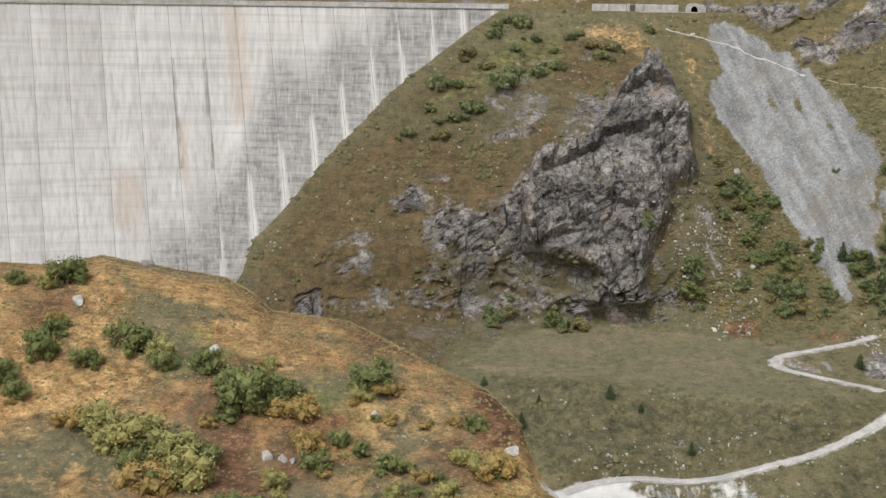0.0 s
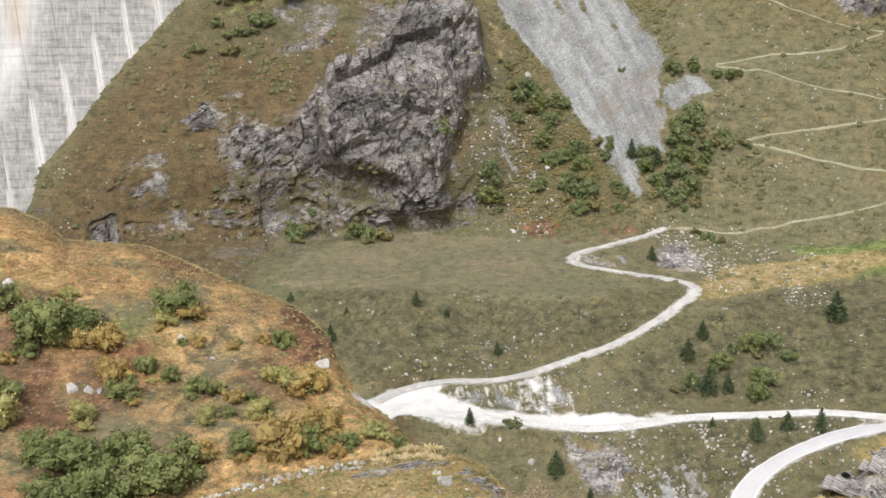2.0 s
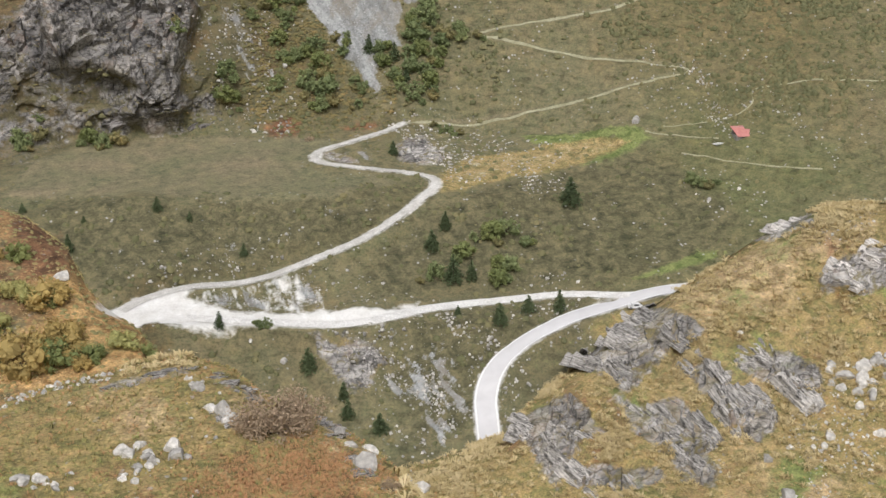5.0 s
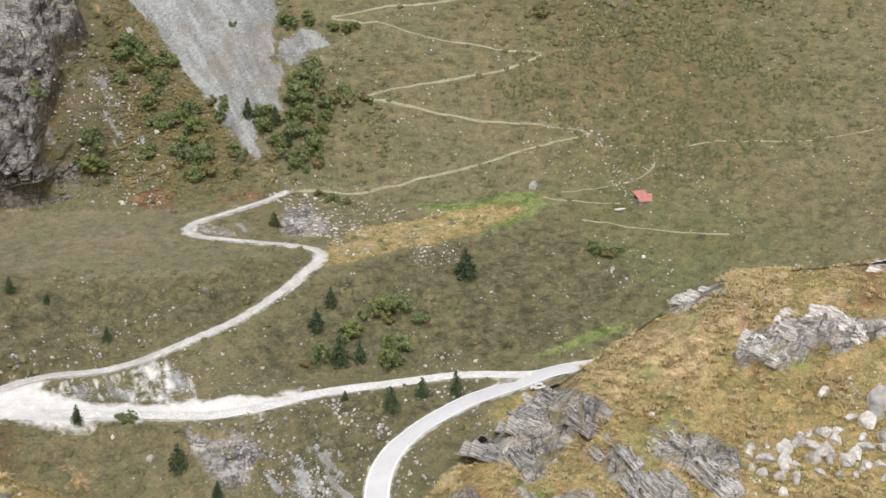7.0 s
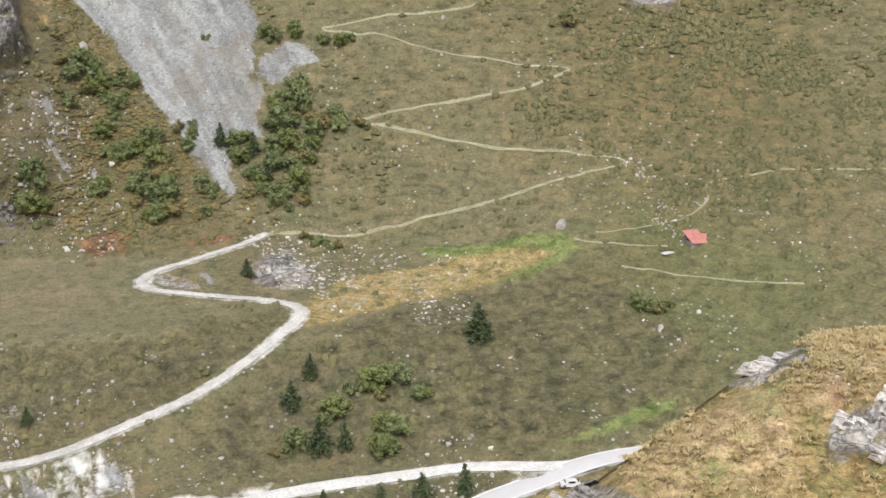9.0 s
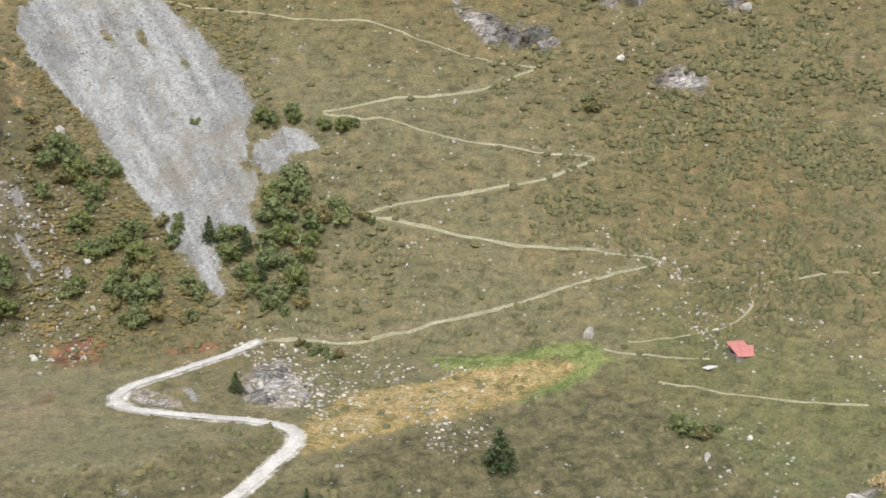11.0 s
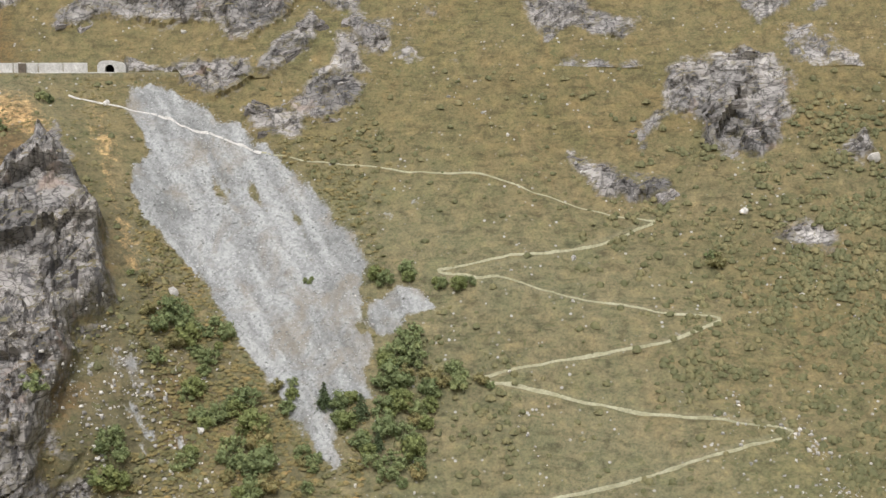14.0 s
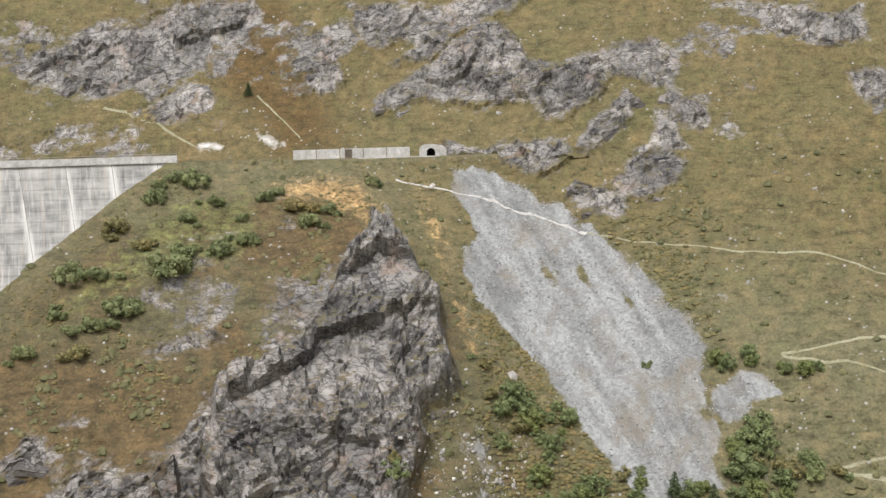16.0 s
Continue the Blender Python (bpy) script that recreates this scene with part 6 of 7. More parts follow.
def make_shrub(name, mat, seed, label, category="shrub", high=0.75, lobes=7, per=60, leaf=0.045, dense=False):
    ob = thing(name, label, category)
    at, out, cores = shrub_centres(seed, lobes, per, high)
    bm = bmesh.new()
    for c, rad in cores if dense else ():
        res = bmesh.ops.create_icosphere(bm, subdivisions=1, radius=rad * 0.7, matrix=Matrix.Translation(c.tolist()))
        for v in res["verts"]:
            v.co += Vector(noise.noise_vector(v.co * 9)) * rad * 0.4
    if dense:
        part("inner_foliage", bm, mat, ob)
    fol = new("foliage", leaf_mesh("foliage", at, leaf, mat, 0.7, seed, 0.7, out))
    fol.parent = ob
    part("stem", stem_bm(seed, high * 0.5), MAT_BARK, ob, "thin brown branching stem")
    return ob


def make_conifer(seed, label):
    """A conifer one metre tall: trunk, and drooping sprays in whorls that shorten upward."""
    r = np.random.default_rng(seed)
    ob = thing("conifer", label, "conifer")
    bm = bmesh.new()
    bmesh.ops.create_cone(bm, segments=7, radius1=0.028, radius2=0.004, depth=1.0, matrix=Matrix.Translation((0, 0, 0.5)))
    part("trunk", bm, MAT_BARK, ob)
    pts = []
    lean = r.uniform(0.30, 0.38)
    for z in np.linspace(0.07, 0.98, 26):
        reach = (lean * min(1.0, 1.5 * (1 - z) ** 0.85) * (0.75 + 0.25 * min(1.0, z / 0.2)) + 0.02) * r.uniform(0.7, 1.15)
        for k in range(9 if z < 0.7 else 6):
            a = r.uniform(0, 6.28)
            L = reach * r.uniform(0.65, 1.15)
            for t in np.linspace(0.25, 1.0, max(2, int(7 * L / 0.25))):
                pts.append((math.cos(a) * L * t + r.normal(0, 0.012), math.sin(a) * L * t + r.normal(0, 0.012), z - 0.10 * L * t * t / 0.2 + r.normal(0, 0.012)))
    crown = new("crown", leaf_mesh("crown", np.array(pts), 0.042, MAT_NEEDLES, 0.55, seed, 0.5))
    crown.parent = ob
    return ob


def scatter_things(models, places, group, sink=0.0, layers=(1, 2, 3, 4), by_height=False):
    """Stands copies of the models at the places; the models themselves take the first ones."""
    used = set()
    for k, (x, y, s) in enumerate(places):
        i = (k * 7 + k // 3) % len(models)
        src = models[i]
        z = ground_z(x, y, layers)
        f = rng.uniform(0.9, 1.1)
        m = pose(x, y, z - sink * s, 0, 0, rng.uniform(0, 360)) @ Matrix.Diagonal((s * f, s * f, s * rng.uniform(0.85, 1.12), 1))
        if i in used:
            ob = src.copy()
            scene.collection.objects.link(ob)
            for ch in src.children:
                c2 = ch.copy()
                scene.collection.objects.link(c2)
                c2.parent = ob
        else:
            ob = src
            used.add(i)
        ob.matrix_basis = m
        tagged(ob, group=group)
    for i, src in enumerate(models):
        if i not in used:
            for ch in list(src.children):
                bpy.data.objects.remove(ch)
            bpy.data.objects.remove(src)


conifers = [make_conifer(31 + k, "young dark green conifer standing on the grassy slope") for k in range(4)]
scatter_things(conifers, CONIFERS, "conifers of the valley", 0.02, (3, 4))
def with_company(places, count, seed):
    """Each place with some smaller neighbours, so that the plants stand in thickets."""
    r = random.Random(seed)
    out = list(places)
    for x, y, s in places:
        for _ in range(count):
            a = r.uniform(0, 6.28)
            q = s * r.uniform(0.45, 0.85)
            out.append((x + math.cos(a) * q, y + 0.6 * math.sin(a) * q, s * r.uniform(0.45, 0.8)))
    return out


leafy = [make_shrub("shrub", MAT_LEAF, 51 + k, "leafy green shrub growing on the stony slope", high=0.72, lobes=22, per=56, leaf=0.034, dense=True) for k in range(3)]
leafy += [make_shrub("shrub", MAT_HILL_GREEN, 58, "dark green leafy shrub growing on the stony slope", high=0.8, lobes=24, per=56, leaf=0.034, dense=True)]
leafy += [make_shrub("shrub", MAT_AUTUMN, 61, "leafy shrub turning yellow on the stony slope", high=0.7, lobes=18, per=56, leaf=0.034, dense=True)]
scatter_things(leafy, with_company(LEAFY_SHRUBS, 1, 3) + with_company(BUSH_BELT, 1, 6), "shrubs of the far slopes", 0.05, (3, 4))
hilly = [make_shrub("shrub", MAT_HILL_GREEN, 71 + k, "rounded green shrub in the tawny hillock grass", high=0.62, lobes=24, per=72, leaf=0.026, dense=True) for k in range(3)]
hilly += [make_shrub("shrub", MAT_HILL, 76 + k, "low olive and yellow shrub in the tawny hillock grass", high=0.5, lobes=22, per=72, leaf=0.026, dense=True) for k in range(2)]
hilly += [make_shrub("shrub", MAT_HILL_ORANGE, 81 + k, "low shrub turning orange in the tawny hillock grass", high=0.45, lobes=20, per=72, leaf=0.026, dense=True) for k in range(2)]
scatter_things(hilly, with_company(HILL_SHRUBS, 1, 4) + with_company(HILL_FOOT_SHRUBS, 1, 14), "shrubs of the hillock", 0.06, (2,))
airy = [make_shrub("shrub", MAT_KNOLL_LEAF, 171 + k, "light green low shrub on the grassy knoll", high=0.42, lobes=18, per=66, leaf=0.030, dense=True) for k in range(3)]
airy += [make_shrub("shrub", MAT_AUTUMN, 181, "yellowing low shrub on the grassy knoll", high=0.4, lobes=18, per=66, leaf=0.030, dense=True)]
scatter_things(airy, with_company(KNOLL_SHRUBS, 1, 8), "shrubs of the knoll", 0.06, (3,))
brown = [make_shrub("shrub", MAT_BROWN, 91, "low brown leafless-looking shrub on the mound", high=0.42, lobes=30, per=150, leaf=0.016)]
scatter_things(brown, MOUND_SHRUBS, "shrubs of the mound", 0.04, (1,))


# ---- stones ----
def boulder_bm(seed, cuts=2, flat=0.75):
    """An angular boulder one metre wide: a jittered, cleft ball with flattened facets."""
    r = random.Random(seed)
    bm = bmesh.new()
    bmesh.ops.create_icosphere(bm, subdivisions=2, radius=0.5)
    planes = [(Vector((r.uniform(-1, 1), r.uniform(-1, 1), r.uniform(-0.3, 1))).normalized(), r.uniform(0.18, 0.33)) for _ in range(13)]
    for v in bm.verts:
        v.co *= 1 + 0.22 * noise.noise(v.co * 2.2 + Vector((seed * 3.1, 0, 0)))
        for nrm, d in planes:
            over = v.co.dot(nrm) - d
            if over > 0:
                v.co -= nrm * over * 0.92
        v.co.z *= flat
    return bm


rock_models = []
for k in range(6):
    ob = tagged(new("boulder", mesh_of("boulder", boulder_bm(11 + k, flat=0.62 + 0.05 * k), MAT_STONE)), "grey lichen-spotted boulder lying in the grass", "boulder")
    rock_models.append(ob)
scatter_things(rock_models, BOULDERS + MOUND_BOULDERS, "boulders", -0.12)


def scatter_mesh(name, tmpl, rows, cols, size, mat, label, category, sink=0.1, tall=(0.7, 1.2), seed=1, tilt=0.0):
    """Copies of small templates (vertices, triangles) joined into one mesh of uncounted stuff."""
    r = np.random.default_rng(seed)
    n = len(rows)
    which = r.integers(0, len(tmpl), n)
    co_all, tri_all, base = [], [], 0
    for t, (v, f) in enumerate(tmpl):
        sel = np.where(which == t)[0]
        if not len(sel):
            continue
        a = r.uniform(0, 6.283, len(sel))
        s = size[sel]
        h = s * r.uniform(*tall, len(sel))
        ca, sa = np.cos(a) * s, np.sin(a) * s
        i, j = np.minimum(rows[sel], X2.shape[0] - 2), np.minimum(cols[sel], X2.shape[1] - 2)
        i1 = np.where(LAYER[i + 1] == LAYER[i], i + 1, i)
        fi, fj = r.uniform(0, 1, len(sel)), r.uniform(0, 1, len(sel))
        px, py, pz = ((q[i, j] * (1 - fi) + q[i1, j] * fi) * (1 - fj) + (q[i, j + 1] * (1 - fi) + q[i1, j + 1] * fi) * fj for q in (X2, Y2, Z2))
        co = np.empty((len(sel), len(v), 3))
        co[..., 0] = ca[:, None] * v[:, 0] - sa[:, None] * v[:, 1] + px[:, None]
        co[..., 1] = sa[:, None] * v[:, 0] + ca[:, None] * v[:, 1] + py[:, None]
        co[..., 2] = h[:, None] * v[:, 2] + (pz - sink * s)[:, None]
        tri = f[None] + (np.arange(len(sel)) * len(v))[:, None, None] + base
        base += co.shape[0] * co.shape[1]
        co_all.append(co.reshape(-1, 3))
        tri_all.append(tri.reshape(-1, 3))
    me = tri_mesh(name, np.vstack(co_all), np.vstack(tri_all), mat)
    return tagged(new(name, me), label, category, kind="stuff")


def stone_templates(count, seed):
    out = []
    for k in range(count):
        bm = bmesh.new()
        bmesh.ops.create_cone(bm, cap_ends=True, cap_tris=True, segments=4, radius1=0.5, radius2=0.3, depth=0.8)
        bmesh.ops.triangulate(bm, faces=bm.faces)
        r = random.Random(seed + k)
        q = (r.uniform(0.7, 1.2), r.uniform(0.6, 1.0), r.uniform(0.4, 0.8))
        for v in bm.verts:
            v.co *= r.uniform(0.7, 1.15)
            v.co = Vector((v.co.x * q[0], v.co.y * q[1], v.co.z * q[2]))
        bm.verts.ensure_lookup_table()
        out.append((np.array([v.co[:] for v in bm.verts]), np.array([[v.index for v in f.verts] for f in bm.faces])))
        bm.free()
    return out


def tuft_templates(count, blades, seed, spread=0.55, droop=0.7, wide=0.04):
    """Grass tussocks: pointed blades that bend outward."""
    out = []
    for k in range(count):
        r = np.random.default_rng(seed + k)
        v, f = [np.zeros(3)], []
        for b in range(blades):
            a = r.uniform(0, 6.283)
            o = np.array([math.cos(a), math.sin(a), 0]) * 0.30 * r.uniform(0, 1)
            t = a + r.normal(0, 0.5)
            d = np.array([math.cos(t), math.sin(t), 0])
            sd = np.array([-d[1], d[0], 0]) * wide * r.uniform(0.7, 1.4)
            L, H = spread * r.uniform(0.5, 1.1), r.uniform(0.45, 1.0)
            i = len(v)
            mid = o + d * L * 0.45 + [0, 0, H * 0.8]
            v += [mid + sd, mid - sd, o + d * L + [0, 0, H * (1 - droop * r.uniform(0.2, 1))]]
            f += [(0, i, i + 1), (i + 1, i, i + 2)]
        out.append((np.array(v), np.array(f)))
    return out


def cushion_templates(count, cards, seed, high=0.6):
    """Low shrubs: an uneven dome set all over with small sprays."""
    out = []
    for k in range(count):
        r = np.random.default_rng(seed + 50 + k)
        a = np.arange(6) * 1.047 + r.uniform(0, 1)
        v = [np.array([math.cos(q) * 0.46 * s, math.sin(q) * 0.46 * s, -0.1]) for q, s in zip(a, r.uniform(0.65, 1.1, 6))]
        v += [np.array([math.cos(q + 0.5) * 0.36 * s, math.sin(q + 0.5) * 0.36 * s, high * 0.50 * h]) for q, s, h in zip(a, r.uniform(0.6, 1.1, 6), r.uniform(0.6, 1.15, 6))]
        v.append(np.array([0.05, 0.0, high * 0.78]))
        f = []
        for i in range(6):
            j = (i + 1) % 6
            f += [(i, j, 6 + i), (j, 6 + j, 6 + i), (6 + i, 6 + j, 12)]
        for _ in range(cards):
            p = r.normal(size=3)
            p /= np.linalg.norm(p)
            p[2] = abs(p[2])
            o = p + 0.5 * r.normal(size=3)
            p = p * np.array([0.46, 0.46, high * 0.8]) * r.uniform(0.75, 1.08)
            d1 = np.cross(o, r.normal(size=3))
            d1 *= 0.11 * r.uniform(0.6, 1.4) / np.linalg.norm(d1)
            d2 = np.cross(o, d1)
            d2 *= 0.10 * r.uniform(0.6, 1.4) / np.linalg.norm(d2)
            i = len(v)
            v += [p - d1, p + d2, p + d1, p - d2]
            f += [(i, i + 1, i + 2), (i, i + 2, i + 3)]
        out.append((np.array(v), np.array(f)))
    return out


NARROW = len(AZ) - 41
ROW_OK = np.zeros(X2.shape)
ROW_OK[:, :NARROW] = 1.0
plain = ROW_OK * (1 - np.clip(gravel * 2, 0, 1)) * np.where(lay > 0, 1, 0)
cellw = np.radians(np.gradient(AZ))[None, :] * R2 * np.hypot(np.gradient(R2, axis=0), np.gradient(Z2, axis=0))  # area of a grid cell


def pick(weight, count, seed, by_area=True):
    """Random grid places, chosen by weight and by area."""
    w = (weight * (cellw if by_area else 1.0)).ravel()
    cum = np.cumsum(w)
    at = np.searchsorted(cum, np.random.default_rng(seed).uniform(0, cum[-1], count))
    return np.unravel_index(np.minimum(at, w.size - 1), X2.shape)


patchy = step(-0.15, 0.35, fbm(U, V, 26, 3, 301))
fine_patch = step(0.0, 0.35, fbm(U, V, 7, 3, 303))
soft_ground = (1 - step(0.3, 0.6, rock)) * (1 - step(0.2, 0.5, scree))

# dwarf shrubs over the valley sides
w = plain * soft_ground * (lay == 3) * (0.10 + 0.9 * patchy * fine_patch + 6.5 * np.maximum(heath, inside(X, Y, OCHRE_SLOPE, 30)) * (0.12 + fine_patch)) * (1 - meadow) * (1 - 0.9 * lush) * (1 - 0.8 * np.clip(straw, 0, 1))
rows, cols = pick(w, 8000, 21)
scatter_mesh("dwarf_shrubs", cushion_templates(6, 9, 401, 0.7), rows, cols, rng.uniform(0.5, 1.9, len(rows)) ** 1.5, MAT_HEATH, "low dark dwarf shrubs dotted over the slopes", "dwarf shrubs", 0.12, (0.5, 0.9), 22)
knoll_side = step(-8, 0, np.broadcast_to(AZ, X2.shape)) * (1 - step(17, 20, np.broadcast_to(AZ, X2.shape)))
belt = step(11.5, 12.5, np.broadcast_to(AZ, X2.shape)) * (1 - step(95, 110, Z2))
w = plain * soft_ground * (lay == 3) * knoll_side * (fine_patch + 1.4 * belt) * (1 - meadow) * step(40, 48, Z2)
rows, cols = pick(w, 5200, 23)
scatter_mesh("autumn_shrubs", cushion_templates(6, 7, 421), rows, cols, rng.uniform(0.4, 1.3, len(rows)) * (1 + 0.6 * belt[rows, cols]), MAT_KNOLL, "olive and yellow low shrubs on the knoll", "dwarf shrubs", 0.12, (0.3, 0.6), 24)
w = plain * soft_ground * (lay == 4) * (0.15 + patchy * fine_patch)
rows, cols = pick(w, 3500, 25)
scatter_mesh("upper_shrubs", cushion_templates(6, 4, 431), rows, cols, rng.uniform(0.4, 1.3, len(rows)), MAT_HEATH, "low dark dwarf shrubs on the upper slopes", "dwarf shrubs", 0.12, (0.5, 0.9), 26)

# stones lying about
w = plain * (lay >= 3) * (1 - step(0.3, 0.6, rock)) * (0.12 + patchy * step(0.1, 0.5, fbm(U, V, 11, 4, 311)) * 2.2) * (1 - 0.85 * meadow) * (1 - 0.8 * np.clip(straw, 0, 1))
w = np.maximum(w, 1.2 * plain * (lay == 3) * step(0.1, 0.5, np.maximum(any_of(X, Y, SCREE_PATCHES, 14), spoil)))
rows, cols = pick(w, 14000, 31)
scatter_mesh("field_stones", stone_templates(8, 501), rows, cols, 0.22 + 1.25 * rng.uniform(0, 1, len(rows)) ** 4.0, MAT_STONES, "pale stones scattered over the turf", "stones", 0.05, (0.7, 1.2), 32)
w = plain * step(0.3, 0.7, scree) * (lay >= 3)
rows, cols = pick(w, 6500, 33)
scatter_mesh("scree_stones", stone_templates(8, 521), rows, cols, 0.22 + 0.6 * rng.uniform(0, 1, len(rows)) ** 4, MAT_SCREE_STONE, "grey angular stones of the scree", "stones", 0.05, (0.5, 0.9), 34)
w = plain * (lay == 1) * (1 - 0.5 * step(0.3, 0.6, rock)) * step(0.15, 0.5, fbm(U, V, 6, 3, 313))
w = w * (0.35 + 2.5 * step(33, 37, np.broadcast_to(AZ, X2.shape)))
rows, cols = pick(w, 2600, 35)
scatter_mesh("loose_stones", stone_templates(8, 541), rows, cols, 0.15 + 1.0 * rng.uniform(0, 1, len(rows)) ** 3, MAT_STONES, "loose pale stones in the crag grass", "stones", 0.05, (0.7, 1.2), 36)

# grass tussocks on the near landforms
east = step(17, 23, np.broadcast_to(AZ, X2.shape))
cap = inside(X, Y, STRAW[2], 3)
w = plain * soft_ground * (lay == 1) * ((0.15 + fine_patch) * east + 1.5 * cap)
w = w * (0.2 + step(-0.1, 0.3, fbm(U, V, 3.0, 2, 331)))
rows, cols = pick(w, 10500, 41)
scatter_mesh("tussocks", tuft_templates(7, 16, 601, 0.55, 0.62, 0.05), rows, cols, 0.6 + 1.2 * rng.uniform(0, 1, len(rows)) ** 1.5, MAT_PALE_TUFT, "dry straw-coloured grass tussocks", "grass", 0.05, (0.5, 0.9), 42)
w = plain * soft_ground * (lay == 1) * (1 - 0.8 * east) * (V > -77)
west = w
russet_side = any_of(X, Y, RUST, 8)
green_side = any_of(X, Y, GREENISH, 12)
for seed, weight, count, mat, label in ((51, west * (0.08 + 2 * russet_side), 6500, MAT_RUSSET, "russet withered herbs on the mound"), (53, west * (0.05 + 2 * green_side), 5500, MAT_GREEN, "green herbs on the mound")):
    rows, cols = pick(weight, count, seed)
    scatter_mesh("herbs", tuft_templates(6, 5, 621 + seed, 0.7, 0.55, 0.07), rows, cols, rng.uniform(0.2, 0.65, len(rows)), mat, label, "herbs", 0.05, (0.6, 1.1), seed + 1)
w = west * (1 - 0.7 * russet_side) * (1 - 0.7 * green_side)
rows, cols = pick(w, 12000, 43)
scatter_mesh("herbs", tuft_templates(6, 5, 621, 0.7, 0.55, 0.07), rows, cols, rng.uniform(0.2, 0.6, len(rows)), MAT_HERB, "green, ochre and russet herbs of the mound", "herbs", 0.05, (0.6, 1.1), 44)
w = plain * soft_ground * (lay == 2) * (0.3 + fine_patch)
rows, cols = pick(w, 11500, 45)
scatter_mesh("hillock_grass", tuft_templates(6, 8, 641, 0.55, 0.62, 0.04), rows, cols, rng.uniform(0.25, 0.8, len(rows)), MAT_TUFT, "tawny grass tufts over the hillock", "grass", 0.05, (0.4, 0.7), 46)
w = plain * soft_ground * (lay == 2) * patchy
rows, cols = pick(w, 4500, 47)
scatter_mesh("hillock_herbs", cushion_templates(6, 7, 661), rows, cols, rng.uniform(0.3, 1.1, len(rows)), MAT_AUTUMN, "olive and rust low herbs over the hillock", "herbs", 0.1, (0.4, 0.8), 48)

w = plain * (lay == 3) * any_of(X, Y, STONY, 26) * (0.06 + step(-0.1, 0.5, fbm(U + 0.5 * V, V * 0.5, 9, 4, 317, 0.6)))
rows, cols = pick(w, 3600, 37)
scatter_mesh("bank_stones", stone_templates(8, 561), rows, cols, 0.22 + 1.2 * rng.uniform(0, 1, len(rows)) ** 3, MAT_BANK_STONE, "grey angular stones littering the bank", "stones", 0.05, (0.6, 1.1), 38)


def plates_bm(seed):
    """A stack of broken rock plates filling about one metre each way."""
    r = random.Random(seed)
    bm = bmesh.new()
    count = r.choice((2, 3, 3, 4))
    for k in range(count):
        lo, hi = -0.5 + k / count, -0.5 + (k + 0.93) / count
        ox, oy = r.uniform(-0.12, 0.12), r.uniform(-0.12, 0.12)
        ex, ey = r.uniform(0.32, 0.5), r.uniform(0.3, 0.5)
        pts = []
        for sx, sy in ((-1, -1), (1, -1), (1, 1), (-1, 1), (0.3, -1.15), (-0.2, 1.15)):
            for z in (lo, hi):
                pts.append(bm.verts.new((ox + sx * ex * r.uniform(0.7, 1.12), oy + sy * ey * r.uniform(0.7, 1.12), z + r.uniform(-0.05, 0.05))))
        res = bmesh.ops.convex_hull(bm, input=pts)
        bmesh.ops.delete(bm, geom=[v for v in res["geom_interior"] if isinstance(v, bmesh.types.BMVert)], context="VERTS")
    return bm


def bedded_bm(seed):
    """A long broken slab about one metre each way: thin beds end in steps along it, and its rim is ragged."""
    r = random.Random(seed)
    bm = bmesh.new()
    nx, ny = 15, 11
    off = Vector((seed * 7.3, seed * 1.9, 0))
    rim = [r.uniform(0.78, 1.0) for _ in range(12)]
    top = []
    for i in range(nx):
        row = []
        for j in range(ny):
            u, v = i / (nx - 1) * 2 - 1, j / (ny - 1) * 2 - 1
            a = (math.atan2(v, u) / 6.2832 * 12) % 12
            f = rim[int(a)] * (1 - a % 1) + rim[(int(a) + 1) % 12] * (a % 1)
            edge = max(abs(u), abs(v))
            beds = noise.noise(Vector((u * 0.8, v * 3.2, 0)) + off)
            beds = math.floor(beds * 5) / 5 + 0.22 * noise.noise(Vector((u * 2.5, v * 7, 3)) + off)
            z = 0.18 + 0.46 * beds + 0.10 * noise.noise(Vector((u * 4, v * 5, 9)) + off) - 0.16 * u
            z -= 0.0 if edge < 0.8 else (edge - 0.8) * (1.3 + 0.9 * r.random())
            if edge > 0.99:
                z = -0.5
            row.append(bm.verts.new((0.5 * u * f + 0.015 * r.uniform(-1, 1), 0.5 * v * f + 0.02 * r.uniform(-1, 1), max(z, -0.5))))
        top.append(row)
    for p, q in zip(top[:-1], top[1:]):
        for j in range(ny - 1):
            bm.faces.new((p[j], q[j], q[j + 1], p[j + 1]))
    bmesh.ops.triangulate(bm, faces=bm.faces)
    return bm


